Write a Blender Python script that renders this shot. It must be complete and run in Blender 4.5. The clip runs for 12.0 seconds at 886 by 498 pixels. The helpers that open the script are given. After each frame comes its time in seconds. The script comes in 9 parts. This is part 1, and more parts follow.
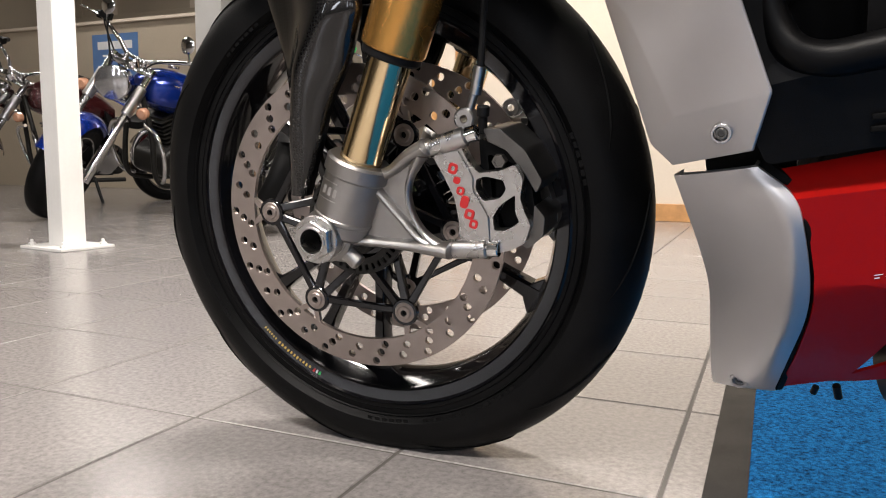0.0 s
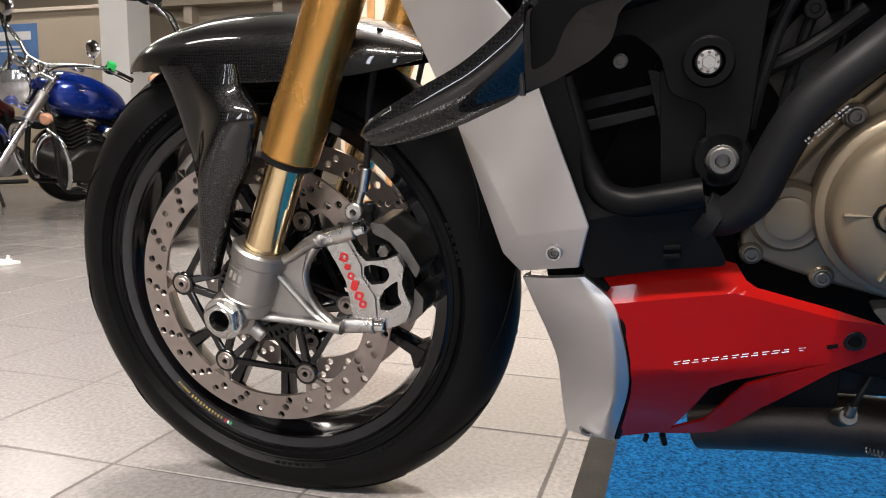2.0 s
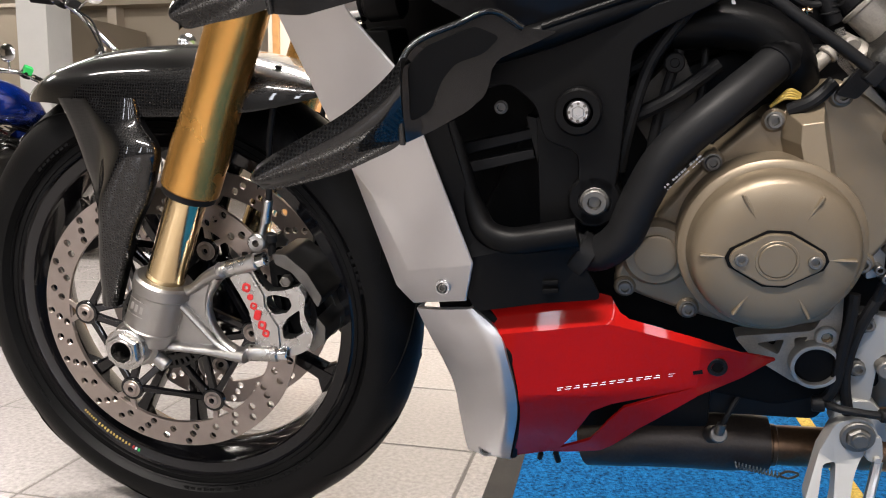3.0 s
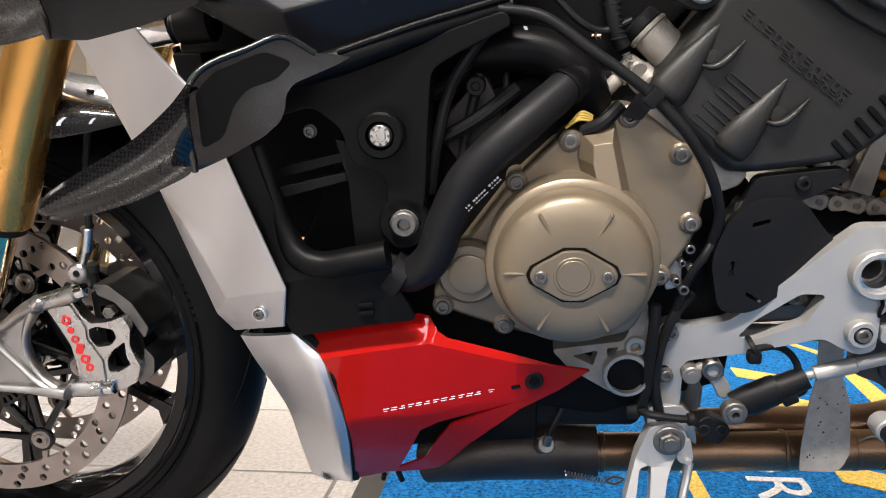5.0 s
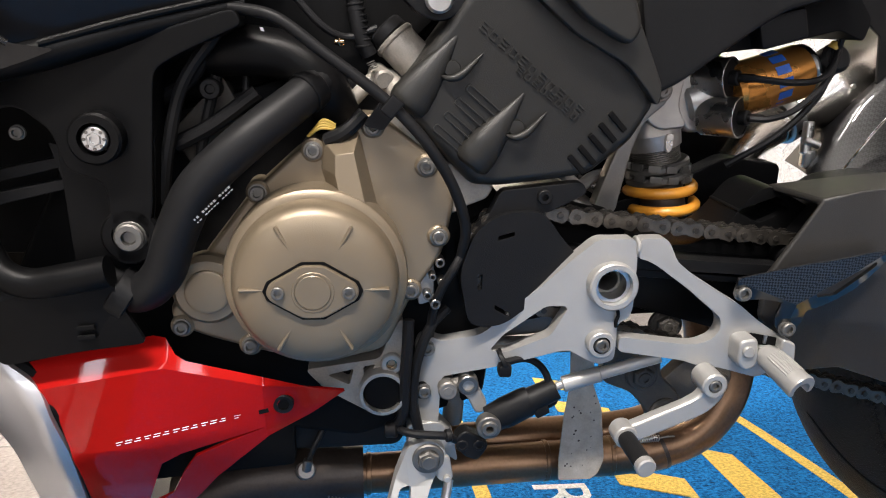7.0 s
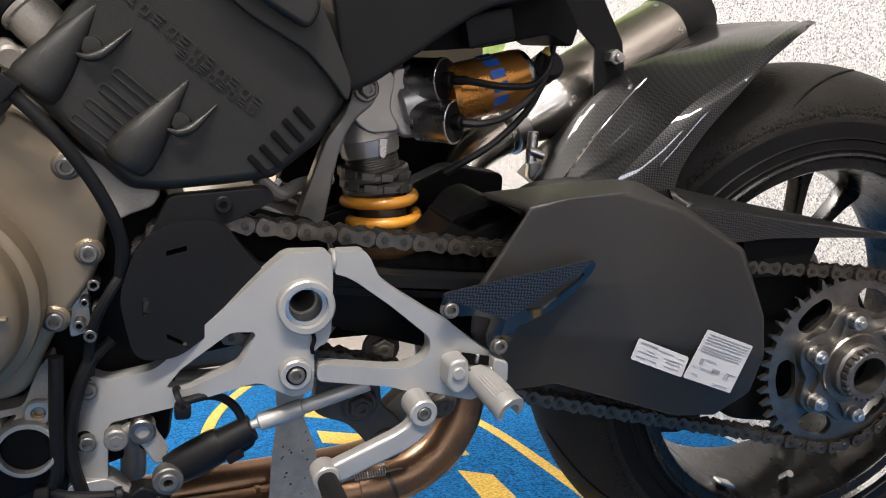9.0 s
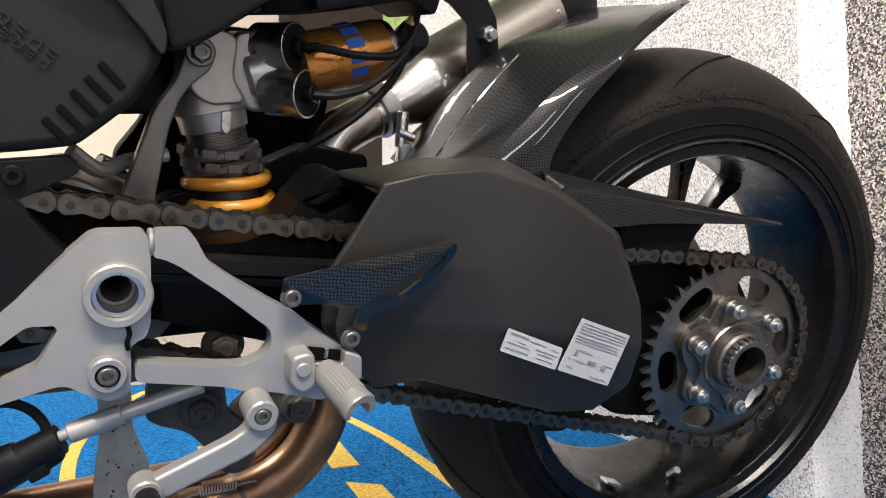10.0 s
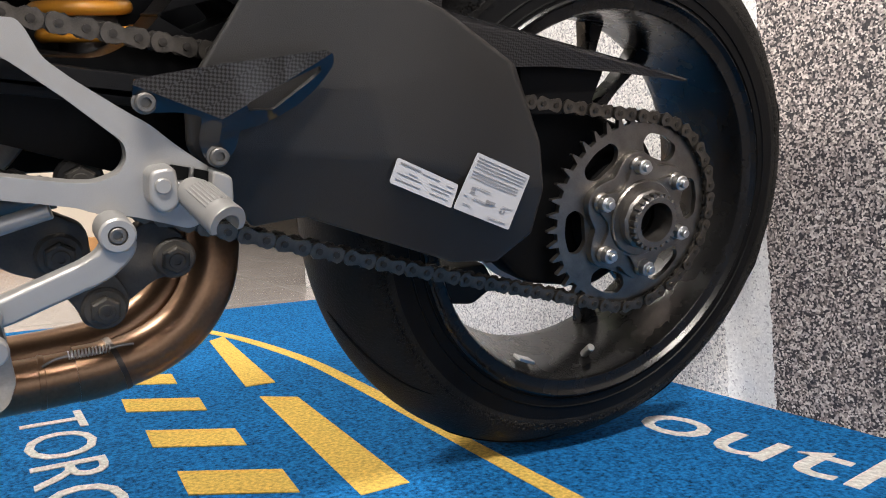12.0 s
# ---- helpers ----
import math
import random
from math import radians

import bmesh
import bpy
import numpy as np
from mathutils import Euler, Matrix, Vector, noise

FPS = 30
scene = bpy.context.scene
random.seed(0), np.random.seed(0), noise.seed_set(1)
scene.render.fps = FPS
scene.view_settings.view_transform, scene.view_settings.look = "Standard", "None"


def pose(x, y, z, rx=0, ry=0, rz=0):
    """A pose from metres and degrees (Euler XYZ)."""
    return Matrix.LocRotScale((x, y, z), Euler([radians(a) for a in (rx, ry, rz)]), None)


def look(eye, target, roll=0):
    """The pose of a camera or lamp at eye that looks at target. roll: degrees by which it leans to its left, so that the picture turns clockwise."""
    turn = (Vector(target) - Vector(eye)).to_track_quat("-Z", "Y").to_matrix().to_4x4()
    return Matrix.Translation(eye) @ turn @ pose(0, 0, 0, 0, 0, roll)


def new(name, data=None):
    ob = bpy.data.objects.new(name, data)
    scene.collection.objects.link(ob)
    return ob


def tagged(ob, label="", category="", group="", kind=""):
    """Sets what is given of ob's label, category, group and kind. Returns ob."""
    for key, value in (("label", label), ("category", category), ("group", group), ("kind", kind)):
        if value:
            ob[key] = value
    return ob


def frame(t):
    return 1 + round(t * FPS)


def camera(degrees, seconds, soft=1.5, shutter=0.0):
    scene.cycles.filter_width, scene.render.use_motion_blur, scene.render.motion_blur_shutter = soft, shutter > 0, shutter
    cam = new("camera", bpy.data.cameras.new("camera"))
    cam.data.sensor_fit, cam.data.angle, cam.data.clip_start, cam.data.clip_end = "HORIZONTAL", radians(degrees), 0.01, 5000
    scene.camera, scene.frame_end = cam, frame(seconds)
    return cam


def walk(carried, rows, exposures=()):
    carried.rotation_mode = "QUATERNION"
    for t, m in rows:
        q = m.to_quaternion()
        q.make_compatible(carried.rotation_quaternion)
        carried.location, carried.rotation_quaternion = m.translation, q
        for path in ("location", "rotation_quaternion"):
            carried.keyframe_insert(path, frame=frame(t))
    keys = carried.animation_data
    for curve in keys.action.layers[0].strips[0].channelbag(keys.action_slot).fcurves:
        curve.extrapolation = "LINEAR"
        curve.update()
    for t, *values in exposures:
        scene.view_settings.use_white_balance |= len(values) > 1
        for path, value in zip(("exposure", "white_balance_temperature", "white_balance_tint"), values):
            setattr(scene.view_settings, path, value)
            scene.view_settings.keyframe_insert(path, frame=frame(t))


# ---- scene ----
cam = camera(60.7, 12.0, soft=1.05)
PATH = [
    (0, (0.005, 0.008, 0.344), (-0.786, 1.83, 0.108), 0.4),
    (0.5, (0.014, -0.019, 0.374), (-0.775, 1.802, 0.127), 0.3),
    (1, (0.03, -0.04, 0.401), (-0.735, 1.791, 0.151), 0.2),
    (1.5, (0.054, -0.057, 0.432), (-0.626, 1.806, 0.172), 0.4),
    (2, (0.072, -0.074, 0.455), (-0.519, 1.818, 0.184), 0.4),
    (2.5, (0.095, -0.085, 0.475), (-0.426, 1.828, 0.205), 0.4),
    (3, (0.118, -0.087, 0.489), (-0.314, 1.848, 0.225), 0.6),
    (5, (0.201, -0.072, 0.498), (0.002, 1.905, 0.268), -0.4),
    (5.5, (0.219, -0.055, 0.496), (0.122, 1.93, 0.272), -0.2),
    (6, (0.241, -0.048, 0.501), (0.21, 1.941, 0.29), -0.1),
    (6.5, (0.264, -0.044, 0.5), (0.362, 1.943, 0.3), 0.2),
    (7, (0.281, -0.041, 0.493), (0.501, 1.938, 0.306), 0.5),
    (9, (0.39, 0.02, 0.48), (1.104, 1.885, 0.36), 0.6),
    (9.5, (0.426, 0.037, 0.472), (1.244, 1.859, 0.369), 0.6),
    (10, (0.458, 0.054, 0.455), (1.375, 1.829, 0.367), 0.4),
    (10.5, (0.493, 0.07, 0.43), (1.485, 1.804, 0.34), 0.0),
    (11, (0.51, 0.08, 0.399), (1.532, 1.797, 0.311), -0.5),
    (11.5, (0.509, 0.077, 0.367), (1.557, 1.777, 0.253), -1.0),
    (12, (0.505, 0.066, 0.345), (1.569, 1.751, 0.171), -1.3),
]
walk(cam, [(t, look(eye, target, roll)) for t, eye, target, roll in PATH], [(0.0, -0.46), (1.0, -0.38), (2.0, -0.22), (3.0, 0.0), (4.5, 0.22), (6.0, 0.28), (7.0, 0.24), (9.0, 0.04), (12.0, -0.10)])

# ---- light ----
world = bpy.data.worlds.new("world")
scene.world = world
world.use_nodes = True
wn = world.node_tree
sky = wn.nodes.new("ShaderNodeTexSky")
sky.sky_type, sky.sun_disc, sky.sun_elevation, sky.sun_rotation = "NISHITA", False, radians(35), radians(200)
wn.links.new(sky.outputs["Color"], wn.nodes["Background"].inputs["Color"])
wn.nodes["Background"].inputs["Strength"].default_value = 0.08
LAMP_W, WINDOW_W, EXPOSURE = 96.0, 90.0, 0.0
scene.view_settings.exposure = EXPOSURE


# ---- materials ----
def mat(name, base, rough=0.5, metal=0.0, var=0.12, scale=30.0, fine=400.0, bump=0.05, coat=0.0, spec=0.5, rvar=0.1, dist=0.001):
    """Two scales of variation in tone and roughness and a fine relief."""
    m = bpy.data.materials.new(name)
    m.use_nodes = True
    nt = m.node_tree
    b = nt.nodes["Principled BSDF"]
    co = nt.nodes.new("ShaderNodeTexCoord")
    n1, n2 = nt.nodes.new("ShaderNodeTexNoise"), nt.nodes.new("ShaderNodeTexNoise")
    n1.inputs["Scale"].default_value, n1.inputs["Detail"].default_value = scale, 4
    n2.inputs["Scale"].default_value, n2.inputs["Detail"].default_value = fine, 2
    for n in (n1, n2):
        nt.links.new(co.outputs["Object"], n.inputs["Vector"])
    mix = nt.nodes.new("ShaderNodeMath")
    mix.operation = "MULTIPLY_ADD"
    nt.links.new(n2.outputs["Fac"], mix.inputs[0])
    mix.inputs[1].default_value = 0.4
    nt.links.new(n1.outputs["Fac"], mix.inputs[2])
    ramp = nt.nodes.new("ShaderNodeMapRange")
    nt.links.new(mix.outputs[0], ramp.inputs["Value"])
    ramp.inputs["From Min"].default_value, ramp.inputs["From Max"].default_value = 0.4, 1.0
    ramp.inputs["To Min"].default_value, ramp.inputs["To Max"].default_value = 1 - var, 1 + var
    mul = nt.nodes.new("ShaderNodeVectorMath")
    mul.operation = "SCALE"
    mul.inputs[0].default_value = base
    nt.links.new(ramp.outputs["Result"], mul.inputs["Scale"])
    nt.links.new(mul.outputs["Vector"], b.inputs["Base Color"])
    rr = nt.nodes.new("ShaderNodeMapRange")
    nt.links.new(n1.outputs["Fac"], rr.inputs["Value"])
    rr.inputs["From Min"].default_value, rr.inputs["From Max"].default_value = 0.3, 0.7
    rr.inputs["To Min"].default_value, rr.inputs["To Max"].default_value = max(0.02, rough * (1 - rvar)), min(1, rough * (1 + rvar))
    nt.links.new(rr.outputs["Result"], b.inputs["Roughness"])
    b.inputs["Metallic"].default_value = metal
    b.inputs["Coat Weight"].default_value = coat
    b.inputs["Coat Roughness"].default_value = 0.06
    b.inputs["Specular IOR Level"].default_value = spec
    if bump:
        bp = nt.nodes.new("ShaderNodeBump")
        bp.inputs["Strength"].default_value, bp.inputs["Distance"].default_value = bump, dist
        nt.links.new(n2.outputs["Fac"], bp.inputs["Height"])
        nt.links.new(bp.outputs["Normal"], b.inputs["Normal"])
    return m


def glow(name, colour, strength):
    m = bpy.data.materials.new(name)
    m.use_nodes = True
    b = m.node_tree.nodes["Principled BSDF"]
    b.inputs["Base Color"].default_value = (*colour, 1)
    b.inputs["Emission Color"].default_value = (*colour, 1)
    b.inputs["Emission Strength"].default_value = strength
    return m


def carbon_mat(name, coat=1.0, gloss=0.25, light=0.020, weave=620):
    """Twill weave of 2.5 mm under clear lacquer."""
    m = mat(name, (0.02, 0.021, 0.024), gloss, 0.0, 0.1, 20, 300, 0.0, coat, spec=0.12)
    m.node_tree.nodes["Principled BSDF"].inputs["Coat Roughness"].default_value = 0.025
    nt = m.node_tree
    b = nt.nodes["Principled BSDF"]
    co = nt.nodes.new("ShaderNodeTexCoord")
    mp = nt.nodes.new("ShaderNodeMapping")
    mp.inputs["Rotation"].default_value = (0.3, radians(42), 0.2)
    ch = nt.nodes.new("ShaderNodeTexChecker")
    ch.inputs["Scale"].default_value = weave
    ch.inputs["Color1"].default_value, ch.inputs["Color2"].default_value = (0.0012, 0.0012, 0.0014, 1), (light, light, light * 1.08, 1)
    nt.links.new(co.outputs["Object"], mp.inputs["Vector"])
    nt.links.new(mp.outputs["Vector"], ch.inputs["Vector"])
    nt.links.new(ch.outputs["Color"], b.inputs["Base Color"])
    return m


M = {}
M["tyre"] = mat("tyre_rubber", (0.0040, 0.0040, 0.0042), 0.48, 0, 0.3, 25, 500, 0.25, spec=0.10)
M["tyre_worn"] = mat("worn_tyre_rubber", (0.0110, 0.0099, 0.0083), 0.60, 0, 0.55, 30, 420, 0.9, spec=0.18)
M["rim"] = mat("black_forged_rim", (0.004, 0.004, 0.005), 0.10, 0.0, 0.1, 30, 300, 0.02, spec=0.5)
M["disc"] = mat("brake_disc_steel", (0.35, 0.30, 0.275), 0.38, 0.9, 0.1, 60, 900, 0.06)
M["steel"] = mat("steel", (0.50, 0.50, 0.50), 0.3, 1.0, 0.1, 60, 700, 0.03)
M["bolt_steel"] = mat("zinc_bolt", (0.14, 0.134, 0.125), 0.5, 0.8, 0.12, 90, 700, 0.05)
M["grimy"] = mat("grimy_cast_alloy", (0.038, 0.033, 0.027), 0.6, 0.0, 0.5, 70, 500, 0.25)
M["dark_steel"] = mat("dark_steel", (0.16, 0.15, 0.14), 0.38, 0.9, 0.2, 90, 700, 0.08)
M["chain"] = mat("chain_steel", (0.100, 0.090, 0.078), 0.36, 0.9, 0.35, 120, 900, 0.1)
M["shock_body"] = mat("satin_shock_alloy", (0.36, 0.345, 0.325), 0.32, 0.75, 0.1, 60, 900, 0.05)
M["cast"] = mat("bead_blasted_aluminium", (0.36, 0.35, 0.34), 0.36, 1.0, 0.08, 50, 1200, 0.12)
# caliper nickel again, darker: shade on its inner pieces put into the colour
M["caliper_shade"] = mat("shaded_nickel", (0.15, 0.145, 0.138), 0.38, 1.0, 0.15, 60, 900, 0.05)
M["caliper"] = mat("nickel_caliper", (0.48, 0.47, 0.46), 0.28, 1.0, 0.08, 60, 300, 0.0)
M["hanger"] = mat("silver_painted_casting", (0.31, 0.303, 0.29), 0.34, 0.4, 0.05, 40, 1500, 0.12)
M["silver"] = mat("satin_silver_paint", (0.53, 0.52, 0.525), 0.38, 0.8, 0.05, 18, 1500, 0.05, 0.1)
M["red"] = mat("gloss_red_paint", (0.285, 0.0055, 0.0045), 0.4, 0.0, 0.04, 12, 600, 0.0, 0.4, spec=0.0)
M["red"].node_tree.nodes["Principled BSDF"].inputs["Coat Roughness"].default_value = 0.03
M["lacquer"] = mat("black_lacquer", (0.004, 0.004, 0.0045), 0.4, 0.0, 0.1, 12, 600, 0.0, 1.0, spec=0.05)
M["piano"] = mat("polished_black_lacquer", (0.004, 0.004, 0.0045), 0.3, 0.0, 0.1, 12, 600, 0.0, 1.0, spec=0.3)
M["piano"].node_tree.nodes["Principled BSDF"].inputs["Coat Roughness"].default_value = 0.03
M["copper_gold"] = mat("orange_anodised", (0.55, 0.25, 0.06), 0.28, 0.8, 0.06, 20, 900, 0.02)
M["gold"] = mat("gold_anodised", (0.60, 0.315, 0.085), 0.27, 0.88, 0.06, 20, 900, 0.02)
M["stanchion"] = mat("nitrided_gold_tube", (0.80, 0.62, 0.36), 0.12, 1.0, 0.05, 15, 400, 0.0)
M["spring"] = mat("yellow_spring_paint", (0.60, 0.25, 0.025), 0.3, 0.0, 0.08, 40, 600, 0.02, 0.4)
M["black"] = mat("matt_black_plastic", (0.005, 0.005, 0.0054), 0.46, 0.0, 0.15, 20, 1200, 0.2, spec=0.16)
M["satin"] = mat("satin_black_plastic", (0.0125, 0.0120, 0.0108), 0.40, 0.0, 0.15, 15, 1500, 0.2, spec=0.3)
M["arm_black"] = mat("wrinkle_black_arm_paint", (0.0160, 0.0149, 0.0136), 0.42, 0.0, 0.30, 9, 1300, 0.3, spec=0.4)
M["sprocket"] = mat("worn_sprocket_steel", (0.175, 0.163, 0.148), 0.34, 0.95, 0.3, 60, 700, 0.08)
M["chain_dark"] = mat("oily_inner_link", (0.05, 0.045, 0.04), 0.4, 0.8, 0.3, 120, 900, 0.1)
M["rear_rim"] = mat("satin_black_rim", (0.005, 0.005, 0.0052), 0.27, 0.0, 0.1, 30, 600, 0.03, spec=0.32)
M["strut"] = mat("grey_cast_strut", (0.17, 0.16, 0.145), 0.45, 0.6, 0.15, 40, 700, 0.1)
M["frame_black"] = mat("black_frame_paint", (0.0030, 0.0030, 0.0032), 0.36, 0.0, 0.15, 15, 1500, 0.15, spec=0.10)
M["gloss_black"] = mat("gloss_black_paint", (0.008, 0.008, 0.009), 0.26, 0.0, 0.1, 10, 900, 0.02, spec=0.2)
# near black for recesses and inner parts, with their shade in the colour
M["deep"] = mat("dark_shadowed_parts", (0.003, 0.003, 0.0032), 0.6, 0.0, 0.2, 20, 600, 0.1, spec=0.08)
M["rubber"] = mat("black_rubber_hose", (0.008, 0.008, 0.0085), 0.46, 0.0, 0.15, 30, 900, 0.1, spec=0.14)
M["bronze"] = mat("bronze_magnesium_paint", (0.174, 0.138, 0.094), 0.38, 0.5, 0.06, 14, 1400, 0.12)
M["raw"] = mat("raw_cast_aluminium", (0.30, 0.288, 0.27), 0.48, 0.6, 0.15, 40, 700, 0.25)
M["engine_cast"] = mat("weathered_cast_alloy", (0.235, 0.213, 0.185), 0.52, 0.25, 0.30, 45, 600, 0.3)
M["exhaust"] = mat("heat_stained_steel", (0.160, 0.092, 0.052), 0.32, 0.8, 0.35, 9, 300, 0.05)
M["collector"] = mat("sooty_exhaust_coating", (0.040, 0.030, 0.024), 0.40, 0.5, 0.4, 25, 300, 0.2)
M["titanium"] = mat("brushed_titanium", (0.50, 0.47, 0.43), 0.26, 1.0, 0.1, 12, 500, 0.03)
M["shield"] = mat("spotted_heat_shield", (0.28, 0.252, 0.215), 0.55, 0.1, 0.22, 120, 500, 0.2)
M["carbon"] = carbon_mat("carbon_fibre", 1.0, 0.35, 0.0040, 420)
M["carbon_clear"] = carbon_mat("lacquered_carbon_fibre", 0.5, 0.45, 0.013, 420)
M["carbon_satin"] = carbon_mat("satin_carbon_fibre", 0.7, 0.4, 0.022, 560)
M["sticker"] = mat("grey_sticker", (0.40, 0.40, 0.41), 0.45, 0, 0.04, 30, 800, 0.0)
M["ink"] = mat("grey_ink", (0.20, 0.20, 0.21), 0.5, 0, 0.05, 30, 800, 0.0)
M["red_print"] = mat("red_print", (0.46, 0.012, 0.014), 0.4, 0, 0.05, 30, 800, 0.0)
M["white_print"] = mat("white_print", (0.75, 0.75, 0.76), 0.4, 0, 0.05, 30, 800, 0.0)
M["blue_print"] = mat("blue_print", (0.02, 0.10, 0.42), 0.4, 0, 0.05, 30, 800, 0.0)
M["yellow_print"] = mat("yellow_print", (0.46, 0.31, 0.06), 0.4, 0, 0.05, 30, 800, 0.0)
M["white"] = mat("white_gloss_paint", (0.78, 0.77, 0.75), 0.35, 0, 0.04, 6, 80, 0.04)
M["cream"] = mat("cream_wall_paint", (0.64, 0.56, 0.465), 0.6, 0, 0.05, 3, 90, 0.05)
M["oak"] = mat("oak_skirting", (0.50, 0.26, 0.10), 0.4, 0, 0.2, 25, 200, 0.05)
M["greige"] = mat("greige_partition", (0.42, 0.36, 0.28), 0.55, 0, 0.06, 2, 60, 0.05)
M["dark_wall"] = mat("dark_grey_wall", (0.07, 0.066, 0.06), 0.7, 0, 0.1, 3, 60, 0.05)
M["ceiling"] = mat("ceiling_grey", (0.12, 0.115, 0.10), 0.8, 0, 0.05, 3, 60, 0.05)
M["lamp"] = glow("lamp_panel", (1.0, 0.96, 0.90), 5.0)
M["blue_tank"] = mat("metallic_blue_paint", (0.003, 0.028, 0.27), 0.2, 0.5, 0.1, 9, 500, 0.0, 1.0)
M["maroon"] = mat("maroon_paint", (0.05, 0.008, 0.01), 0.25, 0.2, 0.1, 9, 500, 0.0, 1.0)
M["chrome"] = mat("chrome", (0.72, 0.72, 0.73), 0.1, 1.0, 0.05, 30, 400, 0.0)
M["amber"] = mat("amber_lens", (0.50, 0.26, 0.16), 0.2, 0, 0.05, 30, 400, 0.0, 0.6)
M["green"] = mat("green_tape", (0.02, 0.45, 0.10), 0.5, 0, 0.05, 30, 400, 0.0)
M["lens"] = mat("lamp_glass", (0.50, 0.50, 0.51), 0.12, 0.85, 0.2, 45, 90, 0.0, 1.0)
M["poster"] = mat("blue_poster", (0.10, 0.20, 0.42), 0.4, 0, 0.1, 6, 60, 0.0)
M["copper"] = mat("copper_pipe", (0.45, 0.30, 0.18), 0.2, 1.0, 0.1, 20, 300, 0.0)


# ---- mesh tools ----
def weighted(bm, limit):
    """Corner normals in which the large faces win, so that flats stay flat beside their bevels."""
    bm.normal_update()
    bm.faces.index_update()
    area = [f.calc_area() for f in bm.faces]
    wide = {e: len(e.link_faces) == 2 and e.calc_face_angle(9) < limit for e in bm.edges}
    got = {}
    for v in bm.verts:
        faces = list(v.link_faces)
        left = set(faces)
        while left:
            stack = [left.pop()]
            group = list(stack)
            while stack:
                f = stack.pop()
                for e in f.edges:
                    if v in e.verts and wide[e]:
                        for g in e.link_faces:
                            if g in left:
                                left.discard(g)
                                stack.append(g)
                                group.append(g)
            n = Vector()
            for f in group:
                n += f.normal * area[f.index]
            n = n.normalized() if n.length > 1e-14 else group[0].normal
            for f in group:
                got[(f.index, v)] = n
    return [got[(f.index, lp.vert)] for f in bm.faces for lp in f.loops]


def part(name, bm, material, parent=None, label="", angle=32, m=None, soft=False):
    """One mesh object out of a bmesh, smooth but for its sharp edges."""
    if m is not None:
        bmesh.ops.transform(bm, matrix=m, verts=bm.verts)
    bmesh.ops.recalc_face_normals(bm, faces=bm.faces)
    me = bpy.data.meshes.new(name)
    normals = weighted(bm, radians(angle))
    bm.to_mesh(me)
    bm.free()
    me.polygons.foreach_set("use_smooth", [True] * len(me.polygons))
    me.set_sharp_from_angle(angle=radians(angle))
    if not soft:
        me.normals_split_custom_set(normals)
    me.materials.append(material)
    o = new(name, me)
    if parent is not None:
        o.parent = parent
    if label:
        tagged(o, label)
    return o


def share(name, me, m, parent, label=""):
    """A further object on an existing mesh."""
    o = new(name, me)
    o.parent = parent
    o.matrix_basis = m
    if label:
        tagged(o, label)
    return o


def thing(name, m, label, category, group="", kind=""):
    o = new(name)
    o.matrix_basis = m
    o.empty_display_size = 0.05
    return tagged(o, label, category, group, kind)


def join(*bms):
    out = bmesh.new()
    for b in bms:
        me = bpy.data.meshes.new("tmp")
        b.to_mesh(me)
        b.free()
        out.from_mesh(me)
        bpy.data.meshes.remove(me)
    return out


def moved(bm, m):
    bmesh.ops.transform(bm, matrix=m, verts=bm.verts)
    return bm


def round_edges(bm, width, segments=2, angle=40):
    edges = [e for e in bm.edges if len(e.link_faces) == 2 and e.calc_face_angle(0) > radians(angle)]
    if edges and width > 0:
        bmesh.ops.bevel(bm, geom=edges, offset=width, segments=segments, profile=0.5, affect="EDGES", clamp_overlap=True)
    return bm


def lathe(profile, seg=48, closed=False):
    """Turns (radius, y) round the y axis."""
    bm = bmesh.new()
    rings = []
    for r, y in profile:
        if r < 1e-6:
            rings.append([bm.verts.new((0, y, 0))])
        else:
            rings.append([bm.verts.new((r * math.cos(2 * math.pi * i / seg), y, r * math.sin(2 * math.pi * i / seg))) for i in range(seg)])
    pairs = list(zip(rings, rings[1:])) + ([(rings[-1], rings[0])] if closed else [])
    for a, b in pairs:
        for i in range(seg):
            j = (i + 1) % seg
            f = [a[i % len(a)], a[j % len(a)], b[j % len(b)], b[i % len(b)]]
            f = [v for k, v in enumerate(f) if v not in f[:k]]
            if len(f) > 2:
                bm.faces.new(f)
    return bm


def cyl(p, q, r, seg=24, bevel=0.0):
    """A rod from p to q with rounded rims."""
    p, q = Vector(p), Vector(q)
    d = (q - p).length
    b = bevel or min(r * 0.15, d * 0.2)
    bm = lathe([(0, 0), (r - b, 0), (r, b), (r, d - b), (r - b, d), (0, d)], seg)
    turn = Vector((0, 1, 0)).rotation_difference(q - p).to_matrix().to_4x4()
    return moved(bm, Matrix.Translation(p) @ turn)


def ring(p, q, r, hole, seg=32):
    """A sleeve from p to q."""
    p, q = Vector(p), Vector(q)
    d = (q - p).length
    b = min((r - hole) * 0.25, d * 0.25)
    bm = lathe([(hole, 0), (r - b, 0), (r, b), (r, d - b), (r - b, d), (hole, d)], seg, True)
    turn = Vector((0, 1, 0)).rotation_difference(q - p).to_matrix().to_4x4()
    return moved(bm, Matrix.Translation(p) @ turn)


